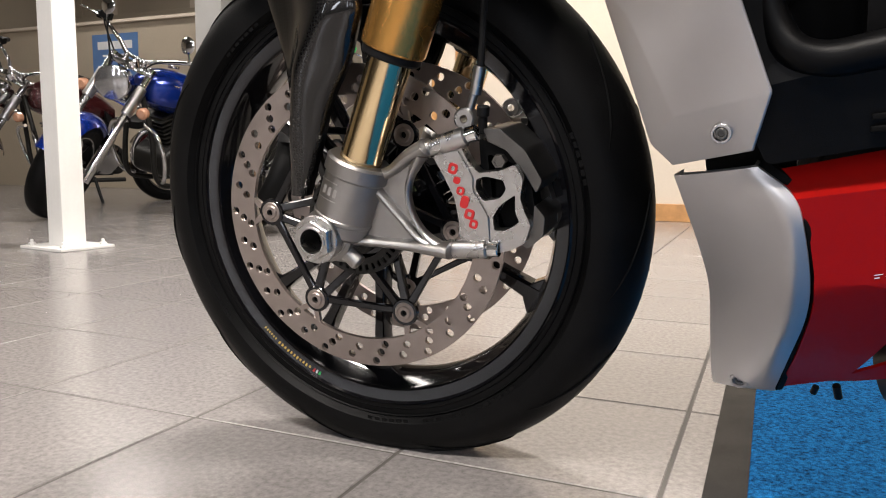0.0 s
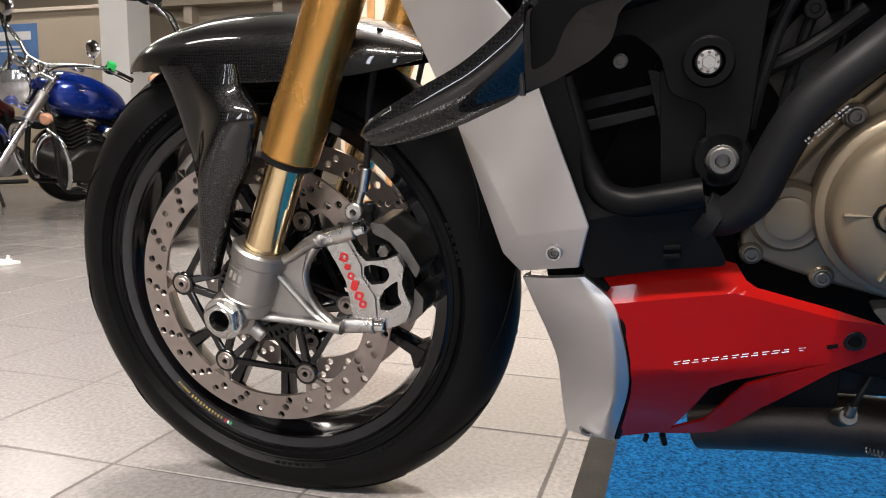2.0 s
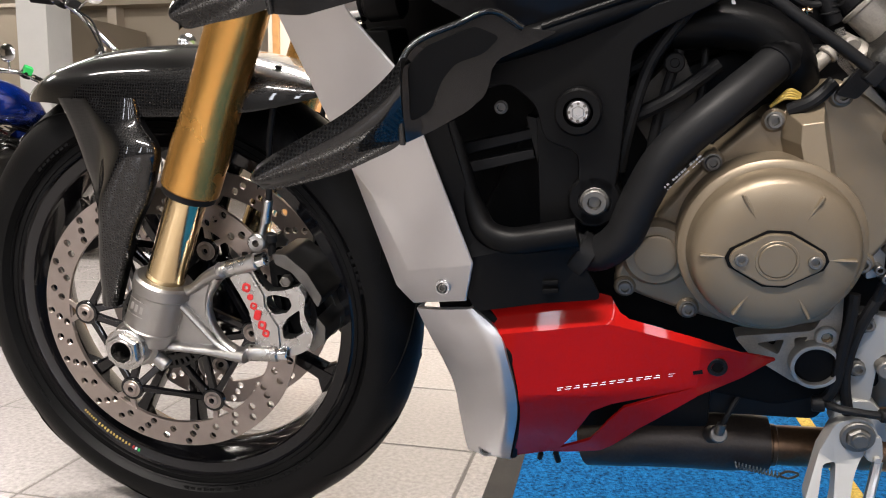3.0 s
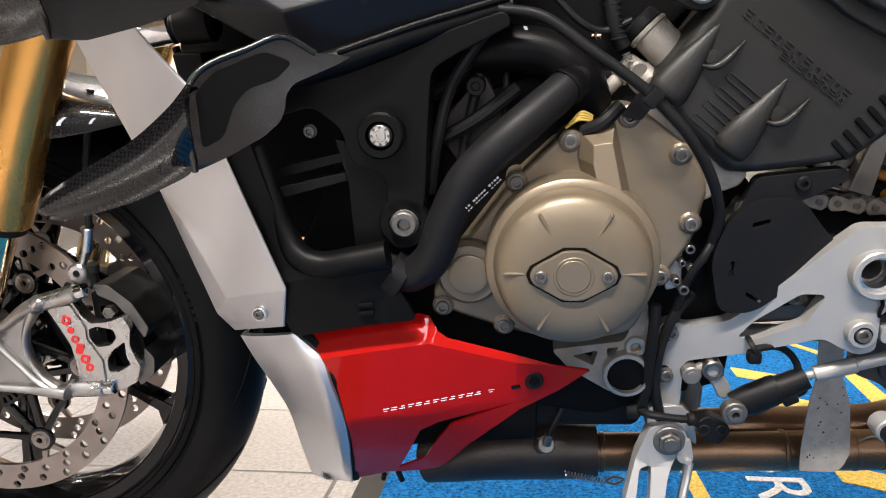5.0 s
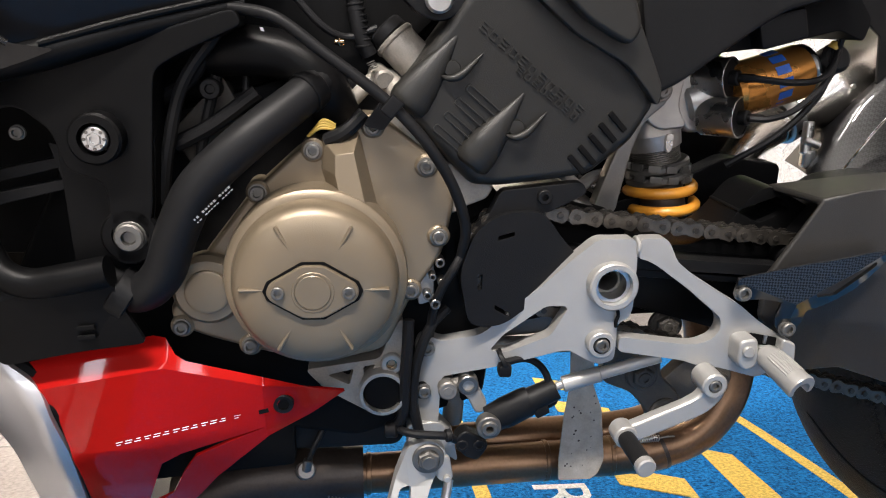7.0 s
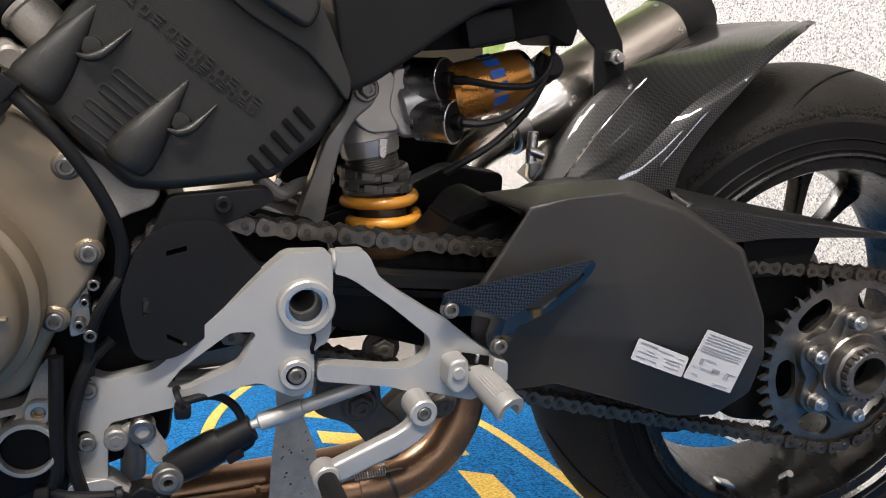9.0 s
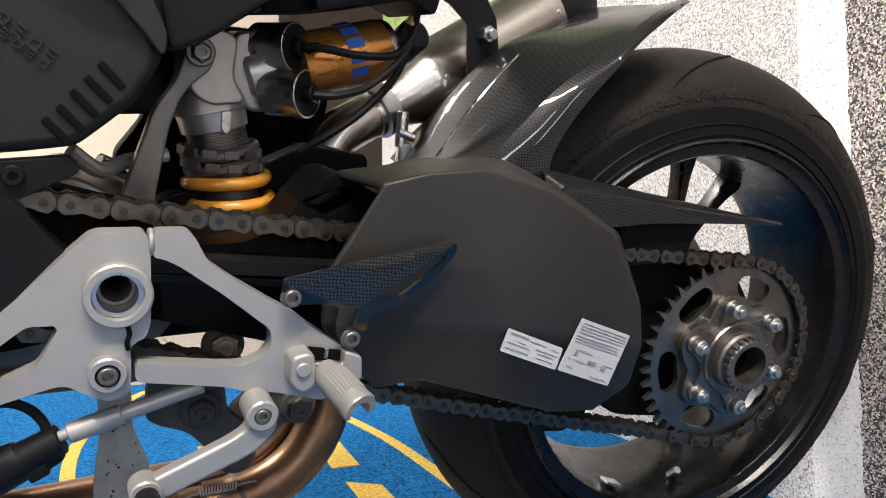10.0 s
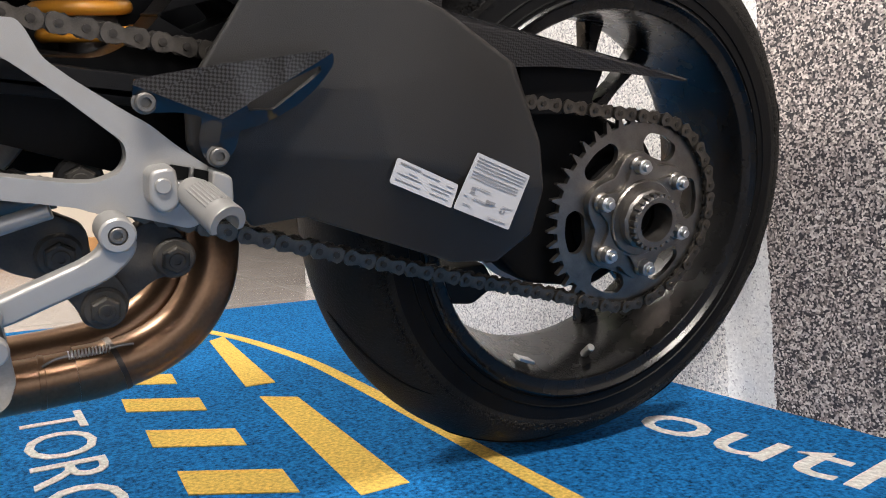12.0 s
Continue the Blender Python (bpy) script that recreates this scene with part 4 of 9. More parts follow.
# rear wheel
rear_wheel = part("rear_wheel", lathe([(0.2240, -0.0745), (0.2275, -0.0795), (0.2300, -0.0775), (0.2300, -0.0730), (0.2180, -0.0660), (0.2110, -0.040), (0.2090, 0.050), (0.2180, 0.0700), (0.2300, 0.0760), (0.2300, 0.0800), (0.2270, 0.0815), (0.2200, 0.0780), (0.2080, 0.0680), (0.2020, 0.0450), (0.2030, 0.0), (0.2060, -0.0450), (0.2105, -0.0690), (0.2125, -0.0722), (0.2190, -0.0728)], 144, True), M["rear_rim"], bike, "deep-dished black forged rear wheel rim", 24, m=R_AXLE.copy())


def rear_tyre(tread):
    """The worn tread from shoulder to shoulder, or the two smooth walls below it."""
    mid, half, y0 = 0.325 - 0.09 * 0.78, 0.09, 0.018
    crown = [(mid + (0.325 - mid) * math.cos(radians(d)), y0 + half * math.sin(radians(d))) for d in range(-78, 79, 6)]
    low = crown[0][0]
    if tread:
        prof = [(low - 0.002, y0 - half * 0.985), *crown, (low - 0.002, y0 + half * 0.985)]
        return lathe(prof + [(r - 0.012, y) for r, y in reversed(prof)], 160, True)
    outer = [(0.2230, -0.0715), (0.2295, -0.0752), (0.2400, -0.0738), (0.2530, -0.0722), (low + 0.004, y0 - half * 0.968)]
    back = [(low + 0.004, y0 + half * 0.968), (0.2530, 0.1050), (0.2400, 0.1000), (0.2295, 0.0860), (0.2230, 0.0760)]
    return lathe(outer + [(low + 0.004, y0 - 0.03), (low + 0.004, y0 + 0.03)] + back + [(0.2190, 0.066), (0.2190, -0.066)], 160, True)


tread = part("tyre_tread", flattened(rear_tyre(True), R_AXLE), M["tyre_worn"], rear_wheel, "wide rear tyre tread, scrubbed grey by use")
part("tyre_wall", flattened(rear_tyre(False), R_AXLE), M["tyre"], rear_wheel, "dark smooth rear tyre wall")
for prof in ([(0.2325, -0.0742), (0.2337, -0.0764), (0.2350, -0.0745)], [(0.2440, -0.0730), (0.2452, -0.0748), (0.2466, -0.0730)]):
    part("bead_ring", lathe(prof, 128), M["tyre"], rear_wheel, m=R_AXLE.copy())
for i in range(3):
    a = radians(120 * i + 68)
    part("spoke", spoke(a, a, 0.040, 0.110, 0.030, 0.040, 0.034, 0.030, 0.026), M["rear_rim"], rear_wheel, m=R_AXLE.copy())
    for sgn in (-1, 1):
        part("spoke", spoke(a + sgn * radians(4), a + sgn * radians(12), 0.098, 0.2065, 0.040, 0.042, 0.013, 0.030, 0.022), M["rear_rim"], rear_wheel, m=R_AXLE.copy())
part("hub", lathe([(0.0, 0.075), (0.040, 0.075), (0.05, 0.06), (0.056, 0.02), (0.058, -0.07), (0.050, -0.10), (0.0, -0.10)], 48), M["black"], rear_wheel, m=R_AXLE.copy())
# rubber rolled up along the shoulder, thickest at the tread's edge
rng = random.Random(5)
blob = bmesh.new()
bmesh.ops.create_icosphere(blob, subdivisions=1, radius=1)
base_v = [v.co.copy() for v in blob.verts]
base_f = [[v.index for v in f.verts] for f in blob.faces]
blob.free()
mid = 0.325 - 0.09 * 0.78
vs, fs = [], []
for k in range(5200):
    a = rng.uniform(0, 2 * math.pi)
    side = rng.choice((-1, -1, -1, -1, 1))
    d = radians(79 - min(34, abs(rng.gauss(0, 9)) + rng.uniform(0, 2)))
    r, y = mid + (0.325 - mid) * math.cos(d), 0.018 + side * 0.09 * math.sin(d)
    h = rng.uniform(0.0004, 0.0012) * (1.7 if rng.random() < 0.10 else 1.0) * (1.25 if d > radians(70) else 0.75)
    m = Matrix.Translation((r * math.cos(a), y, r * math.sin(a))) @ Matrix.Rotation(-a, 4, "Y") @ Matrix.Rotation(rng.uniform(0, 3), 4, "Y")
    o = len(vs)
    vs += [m @ Vector((c.x * h * rng.uniform(1.0, 1.7), c.y * h * 0.8, c.z * h * rng.uniform(0.8, 1.3))) for c in base_v]
    fs += [[o + q for q in f] for f in base_f]
crumb_mesh = bpy.data.meshes.new("rubber_crumb")
crumb_mesh.from_pydata([R_AXLE @ v for v in vs], [], fs)
crumb_mesh.materials.append(M["tyre_worn"])
crumbs = new("rubber_crumb", crumb_mesh)
crumbs.parent = rear_wheel
tagged(crumbs, "small rolled rubber crumbs", kind="stuff")
wall_marks(rear_wheel, R_AXLE, -1, [(112, 8, 3.2, 0.2590, 0.0085, 0.0085, 0.0706), (82, 7, 2.3, 0.2570, 0.0060, 0.0052, 0.0708), (64, 5, 2.3, 0.2570, 0.0060, 0.0052, 0.0708), (28, 4, 5.0, 0.2560, 0.0012, 0.016, 0.0708), (-30, 9, 2.2, 0.257, 0.006, 0.008, 0.0708), (-112, 9, 2.2, 0.257, 0.006, 0.008, 0.0708)])
vy = radians(-109)
part("valve", cyl((0.204 * math.cos(vy + 0.5), -0.03, 0.204 * math.sin(vy + 0.5)), (0.188 * math.cos(vy + 0.5), -0.045, 0.188 * math.sin(vy + 0.5)), 0.005), M["steel"], rear_wheel, m=R_AXLE.copy())
for k in range(4):
    b = vy + 0.029 * k - 0.05
    part("balance_weight", box((0.2015 * math.cos(b), -0.045, 0.2015 * math.sin(b)), (0.0055, 0.016, 0.004), 0.001, Matrix.Rotation(-b + math.pi / 2, 4, "Y")), M["steel"], rear_wheel, m=R_AXLE.copy())

# curved tread grooves, as near-black tubes that stand for the shade inside them
def grooves(parent, m, r_out, half, n, a0, turn, crown=0.78):
    mid = r_out - half * crown
    for side in (-1, 1):
        for i in range(n):
            pts = []
            for k in range(9):
                y = half * (0.22 + 0.68 * k / 8)
                r = mid + (r_out - mid) * math.cos(math.asin(y / half * math.sin(radians(84))))
                a = a0 + 2 * math.pi * (i + (0.5 if side > 0 else 0)) / n + turn * (k / 8) ** 1.5
                pts.append((r * math.cos(a), side * y, r * math.sin(a)))
            part("tread_groove", tube(pts, [0.0004] + [0.0016] * 7 + [0.0004], 6, 2), M["deep"], parent, m=m.copy())


grooves(rear_wheel, R_AXLE @ Matrix.Translation((0, 0.018, 0)), 0.325, 0.090, 9, 0.05, 0.42)
grooves(front_wheel, W, 0.300, 0.053, 11, 0.1, -0.40, 0.95)

# sprocket, carrier and axle nut
SY = -0.088
S = R_AXLE @ Matrix.Translation((0, -0.029, 0))
T = 41
tooth = []
for i in range(T):
    for o, r in ((0.0, 0.0985), (0.22, 0.0985), (0.42, 0.1095), (0.52, 0.1095), (0.72, 0.0985)):
        a = 2 * math.pi * (i + o) / T
        tooth.append((r * math.cos(a), r * math.sin(a)))
slots = []
for i in range(6):
    a = radians(60 * i + 13)
    slots.append(soften([(r * math.cos(a + d), r * math.sin(a + d)) for r, d in ((0.066, -0.24), (0.078, -0.32), (0.0885, -0.24), (0.0900, 0.0), (0.0885, 0.24), (0.078, 0.32), (0.066, 0.24))], 0.007))
sprocket = part("sprocket", plate(tooth, SY - 0.003, SY + 0.003, slots), M["sprocket"], bike, "worn steel rear sprocket", m=S.copy())
lobes, inner = [], []
for i in range(144):
    a = 2 * math.pi * i / 144
    k = (0.5 + 0.5 * math.cos(6 * (a - radians(43)))) ** 0.7
    lobes.append(((0.0575 + 0.0135 * k) * math.cos(a), (0.0575 + 0.0135 * k) * math.sin(a)))
    inner.append(((0.0430 + 0.0200 * k ** 2) * math.cos(a), (0.0430 + 0.0200 * k ** 2) * math.sin(a)))
part("carrier", plate(lobes, SY - 0.012, SY - 0.002, [disc_line(0, 0, 0.034, 40)], 0.002), M["sprocket"], sprocket, m=S.copy())
part("carrier_star", plate(inner, SY - 0.016, SY - 0.010, [disc_line(0, 0, 0.036, 40)], 0.0015), M["sprocket"], sprocket, m=S.copy())
part("carrier_back", lathe([(0.030, SY + 0.004), (0.062, SY + 0.004), (0.064, SY + 0.02), (0.030, SY + 0.02)], 48, True), M["deep"], sprocket, m=S.copy())
part("carrier_boss", lathe([(0.028, SY - 0.020), (0.0395, SY - 0.020), (0.041, SY - 0.018), (0.041, SY)], 48), M["sprocket"], sprocket, m=S.copy())
for i in range(6):
    a = radians(60 * i + 43)
    c, s = 0.0563 * math.cos(a), 0.0563 * math.sin(a)
    part("stud_boss", cyl((c, SY - 0.004, s), (c, SY - 0.017, s), 0.0105, 24, 0.002), M["sprocket"], sprocket, m=S.copy())
    part("stud_nut", join(cyl((c, SY - 0.015, s), (c, SY - 0.026, s), 0.0082, 12, 0.001), cyl((c, SY - 0.024, s), (c, SY - 0.031, s), 0.0045, 16)), M["steel"], sprocket, m=S.copy())
part("axle_nut", join(ring((0, SY - 0.012, 0), (0, SY - 0.030, 0), 0.0325, 0.022, 12), ring((0, SY - 0.028, 0), (0, SY - 0.040, 0), 0.028, 0.021, 40), *[box((0.0285 * math.cos(k * math.pi / 12), SY - 0.036, 0.0285 * math.sin(k * math.pi / 12)), (0.004, 0.008, 0.004), 0.0005, Matrix.Rotation(-k * math.pi / 12, 4, "Y")) for k in range(24)]), M["dark_steel"], sprocket, "castellated rear axle nut", m=S.copy())
part("axle_bore", cyl((0, SY - 0.006, 0), (0, SY, 0), 0.0225), M["deep"], sprocket, m=S.copy())

# chain: outer and inner links in turn along the run
PITCH = 0.015875
def link_mesh(outer):
    y = 0.0090 if outer else 0.0063
    shape = []
    for cx, sg in ((0.0, -1), (PITCH, 1)):
        shape += [(cx + sg * 0.0076 * math.cos(b), 0.0076 * math.sin(b) * sg) for b in [radians(d) for d in range(-68, 69, 17)]]
    waist = shape[:9] + [(PITCH / 2, -0.0046)] + shape[9:] + [(PITCH / 2, 0.0046)]
    bms = [plate(waist, s * y - 0.001, s * y + 0.001) for s in (-1, 1)]
    if outer:
        bms += [lathe([(0, -0.0118), (0.0028, -0.0116), (0.0030, 0.0116), (0, 0.0118)], 10), moved(lathe([(0, -0.0118), (0.0028, -0.0116), (0.0030, 0.0116), (0, 0.0118)], 10), Matrix.Translation((PITCH, 0, 0)))]
    else:
        bms += [moved(lathe([(0.0051, -0.0062), (0.0051, 0.0062)], 12), Matrix.Translation((k, 0, 0))) for k in (0, PITCH)]
    bm = join(*bms)
    bmesh.ops.recalc_face_normals(bm, faces=bm.faces)
    me = bpy.data.meshes.new("chain_link")
    bm.to_mesh(me)
    bm.free()
    me.materials.append(M["chain"] if outer else M["chain_dark"])
    me.materials.append(M["chain_dark"])
    if outer:
        for f in me.polygons:
            if abs(f.center.y) > 0.0103:
                f.material_index = 1
    return me


def chain_run():
    fx, fz, fr, rr = 0.418, 0.4535, 0.0405, 0.1037
    line = []
    d = Vector((RX - fx, RZ - fz))
    base = math.atan2(d.y, d.x)
    off = math.asin((rr - fr) / d.length)
    up, dn = base + math.pi / 2 + off, base - math.pi / 2 - off
    for i in range(13):
        a = up + (2 * math.pi - (up - dn)) * i / 12
        line.append(Vector((fx + fr * math.cos(a), fz + fr * math.sin(a))))
    p0 = line[-1]
    p1 = Vector((RX + rr * math.cos(dn), RZ + rr * math.sin(dn)))
    line += [p0.lerp(p1, k / 20) + Vector((0, -0.007 * 4 * (k / 20) * (1 - k / 20))) for k in range(1, 20)]
    for i in range(40):
        a = dn + (up - dn) * i / 39
        line.append(Vector((RX + rr * math.cos(a), RZ + rr * math.sin(a))))
    p0, p1 = line[-1], line[0]
    line += [p0.lerp(p1, k / 20) + Vector((0, -0.007 * 4 * (k / 20) * (1 - k / 20))) for k in range(1, 20)]
    return line


run = chain_run()
run.append(run[0])
acc = [0.0]
for a, b in zip(run, run[1:]):
    acc.append(acc[-1] + (b - a).length)
count = 2 * round(acc[-1] / PITCH / 2)
step = acc[-1] / count


def along(s):
    s %= acc[-1]
    i = max(k for k in range(len(acc) - 1) if acc[k] <= s)
    return run[i].lerp(run[i + 1], (s - acc[i]) / max(1e-9, acc[i + 1] - acc[i]))


def chain_y(x):
    """The chain runs from the engine's sprocket into the plane of the rear one."""
    return -0.088 + 0.022 * (x - 0.42) / 0.58 if x < 1.0 else -0.066 - 0.09 * (x - 1.0)


chain = new("drive_chain")
chain.parent = bike
LINKS = [link_mesh(True), link_mesh(False)]
for i in range(count):
    a, b = along(i * step), along((i + 1) * step)
    share("link", LINKS[i % 2], Matrix.Translation((a.x, chain_y(a.x), a.y)) @ Matrix.Rotation(-math.atan2(b.y - a.y, b.x - a.x), 4, "Y") @ Matrix.Diagonal((step / PITCH, 1, 1, 1)), chain)

# ---- bodywork ----
def folded(outline, cuts, y_at, thick=0.003, holes=(), bevel=0.0015, smooth=2):
    """A panel with the given outline, creased along cuts ((x, z), (nx, nz)) and bent by y_at(x, z)."""
    bm = bmesh.new()
    edges = []
    for line in (outline, *holes):
        vs = [bm.verts.new((x, 0, z)) for x, z in line]
        edges += [bm.edges.new((vs[i], vs[(i + 1) % len(vs)])) for i in range(len(vs))]
    bmesh.ops.triangle_fill(bm, edges=edges, use_beauty=True, use_dissolve=False)
    for (x, z), (nx, nz) in cuts:
        bmesh.ops.bisect_plane(bm, geom=list(bm.verts) + list(bm.edges) + list(bm.faces), plane_co=(x, 0, z), plane_no=(nx, 0, nz))
    for v in bm.verts:
        v.co.y = y_at(v.co.x, v.co.z)
    bmesh.ops.recalc_face_normals(bm, faces=bm.faces)
    if sum(f.normal.y * f.calc_area() for f in bm.faces) > 0:
        bmesh.ops.reverse_faces(bm, faces=bm.faces)
    bmesh.ops.solidify(bm, geom=list(bm.faces), thickness=thick)
    bmesh.ops.recalc_face_normals(bm, faces=bm.faces)
    return round_edges(bm, bevel, smooth, 55)


def mirrored(bm):
    """The same panel on the other side of the machine."""
    bmesh.ops.transform(bm, matrix=Matrix.Translation((0, 0.07, 0)) @ Matrix.Diagonal((1, -1, 1, 1)), verts=bm.verts)
    bmesh.ops.reverse_faces(bm, faces=bm.faces)
    return bm


# radiator shrouds
UP = [(-0.215, -0.10, 0.71), (-0.178, -0.105, 0.635), (-0.120, -0.108, 0.502), (-0.083, -0.105, 0.384), (-0.066, -0.108, 0.368), (-0.009, -0.134, 0.384), (0.001, -0.150, 0.426), (-0.059, -0.147, 0.592), (-0.094, -0.145, 0.632), (-0.15, -0.142, 0.71), (-0.064, -0.124, 0.408), (-0.098, -0.119, 0.480)]
UPF = [(0, 1, 8, 9), (1, 2, 7, 8), (2, 11, 6, 7), (2, 3, 10, 11), (11, 10, 6), (3, 4, 5, 10), (10, 5, 6)]
LEFT = [(-0.0660, -0.0960, 0.3580), (-0.0570, -0.0875, 0.328), (-0.0475, -0.0715, 0.292), (-0.0405, -0.052, 0.252), (-0.0400, -0.030, 0.205), (-0.0398, -0.006, 0.156), (-0.0385, 0.003, 0.137)]
FOLD = [(-0.0130, -0.1170, 0.3685), (0.0080, -0.1275, 0.3480), (0.0180, -0.1275, 0.3200), (0.0215, -0.1150, 0.2740), (0.0200, -0.0935, 0.2350), (0.0115, -0.0530, 0.1840), (0.0045, -0.0220, 0.1470)]
EDGE = [(-0.0060, -0.1170, 0.3700), (0.0190, -0.1232, 0.3500), (0.0275, -0.1255, 0.3230), (0.0340, -0.1125, 0.2800), (0.0330, -0.0970, 0.2460), (0.0245, -0.0620, 0.1970), (0.0160, -0.0290, 0.1510)]


def lower_shell():
    """The lower shroud: a broad flank that rolls over a soft fold into its rear edge."""
    rows = []
    for l, c, r in zip(curve(LEFT, 6), curve(FOLD, 6), curve(EDGE, 6)):
        p, q = c.lerp(l, 0.12), c.lerp(r, 0.55)
        flank = [l.lerp(p, k / 4) + Vector((0, -0.0022, 0)) * math.sin(math.pi * k / 4) for k in range(4)]
        roll = [p.lerp(c, k / 6).lerp(c.lerp(q, k / 6), k / 6) for k in range(7)]
        rows.append([l + Vector((0.005, 0.007, 0)), l + Vector((0.0006, 0.003, 0)), *flank, *roll, r, r + Vector((0.001, 0.010, 0))])
    last = rows[-1]
    rows.append([v + Vector((0.0005, 0.003, -0.0035)) for v in last])
    rows.append([v + Vector((0.002, 0.012, -0.0045)) for v in last])
    first = rows[0]
    rows.insert(0, [v + Vector((0.001, 0.004, 0.0012)) for v in first])
    bm = loft(rows, False, False)
    bmesh.ops.recalc_face_normals(bm, faces=bm.faces)
    if sum(g.normal.y * g.calc_area() for g in bm.faces) > 0:
        bmesh.ops.reverse_faces(bm, faces=bm.faces)
    bmesh.ops.solidify(bm, geom=list(bm.faces), thickness=0.0025)
    return bm


for flip in (False, True):
    f = mirrored if flip else (lambda b: b)
    s = part("radiator_shroud", f(facets(UP, UPF, 0.003, 0.007, 4, 5)), M["silver"], bike, "satin silver radiator shroud", 50, soft=True)
    s2 = part("lower_shroud", f(lower_shell()), M["silver"], bike, "satin silver lower radiator shroud", 50, soft=True)
    if not flip:
        part("bolt_cup", ring((-0.030, -0.1315, 0.397), (-0.0304, -0.1362, 0.3966), 0.0072, 0.0052, 28), M["silver"], s)
        bolt("m5", -0.030, -0.1335, 0.397, s)
        part("bolt_cup", ring((-0.0130, -0.008, 0.1525), (-0.0145, -0.0195, 0.1500), 0.0085, 0.0055, 28), M["silver"], s2)
        bolt("m5", -0.0140, -0.0150, 0.1510, s2)


# near-black fillers added behind the slot and shroud gaps in place of shade
part("slot_shade", plate(soften([(0.050, 0.236), (0.085, 0.220), (0.22, 0.232), (0.22, 0.300), (0.050, 0.300)], 0.006), -0.062, -0.045, (), 0.003), M["deep"], bike)
part("gap_shade", plate(soften([(-0.040, 0.345), (0.02, 0.352), (0.02, 0.40), (-0.045, 0.388)], 0.004), -0.098, -0.02), M["deep"], bike)
part("edge_gap_shade", tube([(x + 0.002, y + 0.011, z) for x, y, z in EDGE], 0.0065, 8), M["deep"], bike)


# red belly panel with a slot behind a lower blade
def red_y(x, z):
    """Flank under a shoulder crease, turning in below a second crease and at the front edge."""
    crest = 0.347 + 0.17 * (x - 0.015) if x < 0.12 else 0.365 - 0.22 * (x - 0.12)
    low = 0.279 + 0.20 * (x - 0.04)
    y = -0.123 + 0.008 * max(0.0, min(1.0, (crest - z) / (crest - low)))
    if z > crest:
        y += 0.60 * (z - crest)
    if z < low:
        y += 0.098 * ((low - z) / 0.13) ** 1.2 * (1 - 0.45 * max(0, min(1, (x - 0.06) / 0.12)))
    return y + 0.02 * max(0, (x - 0.2) / 0.06)


RED = [(-0.006, 0.3600), (0.0106, 0.3675), (0.110, 0.3885), (0.120, 0.3870), (0.1285, 0.3745), (0.137, 0.3692), (0.199, 0.3540), (0.2535, 0.3330), (0.268, 0.3262), (0.2395, 0.3086), (0.2015, 0.2920), (0.1755, 0.2665), (0.1504, 0.2385), (0.1275, 0.2040), (0.1150, 0.1890), (0.0999, 0.1815), (0.0772, 0.1700), (0.0185, 0.1500), (0.0300, 0.2010), (0.0365, 0.2480), (0.0375, 0.2640), (0.0360, 0.2900), (0.0310, 0.3200), (0.0205, 0.3475), (0.0080, 0.3530)]
SLOT = [(0.0731, 0.1795), (0.1060, 0.2620), (0.1245, 0.2750), (0.1565, 0.2875), (0.1990, 0.3030), (0.1675, 0.2880), (0.1365, 0.2705), (0.1230, 0.2480), (0.1050, 0.2090)]
cuts = [((0.015, 0.347), (-0.168, 0.986)), ((0.12, 0.365), (0.215, 0.977)), ((0.04, 0.279), (-0.196, 0.981)), ((0.04, 0.272), (-0.196, 0.981))] + [((0, z), (0, 1)) for z in (0.30, 0.285, 0.27, 0.255, 0.24, 0.225, 0.21, 0.195, 0.18, 0.165)] + [((x, 0.36), (1, 0)) for x in (0.01, 0.02, 0.03, 0.04, 0.06, 0.09, 0.12, 0.15, 0.2, 0.23)]
belly = part("belly_panel", folded(RED, cuts, red_y, 0.003, [SLOT], 0.001), M["red"], bike, "gloss red belly fairing panel", 24)
part("belly_panel", mirrored(folded(RED, cuts, red_y, 0.003, [SLOT], 0.001)), M["red"], bike, "gloss red belly fairing panel", 24)
fy_ = red_y(0.2155, 0.326)
part("fastener", ring((0.2155, fy_ + 0.004, 0.3255), (0.2155, fy_ - 0.0030, 0.3255), 0.0088, 0.0052, 28), M["black"], belly)
part("fastener_pin", cyl((0.2155, fy_ + 0.004, 0.3255), (0.2155, fy_ - 0.0012, 0.3255), 0.0054), M["deep"], belly)
# the model's script as a row of plain double strokes
for k in range(13):
    a = 0.0080 * k + (0.004 if k == 12 else 0.0)
    w = 0.0056
    for up in (0, 1):
        x, z = 0.0730 + a * 1.0 + 0.0008 * up, 0.2898 + a * 0.238 + 0.0026 * up
        part("script_bar", box((x + w / 2, red_y(x + w / 2, z) - 0.0003, z + 0.0008), (w if (k + up) % 3 else w * 0.62, 0.0005, 0.0006), 0.0001, Matrix.Rotation(radians(-13.4), 4, "Y")), M["white_print"], belly)
part("script_bar", box((0.1990, red_y(0.199, 0.3205) - 0.0003, 0.3205), (0.0085, 0.0005, 0.0040), 0.0003, Matrix.Rotation(radians(-13.4), 4, "Y")), M["deep"], belly)
part("drain_spout", join(cyl((0.050, -0.012, 0.150), (0.048, -0.010, 0.142), 0.003), cyl((0.066, -0.01, 0.152), (0.069, -0.006, 0.138), 0.0035)), M["black"], bike)

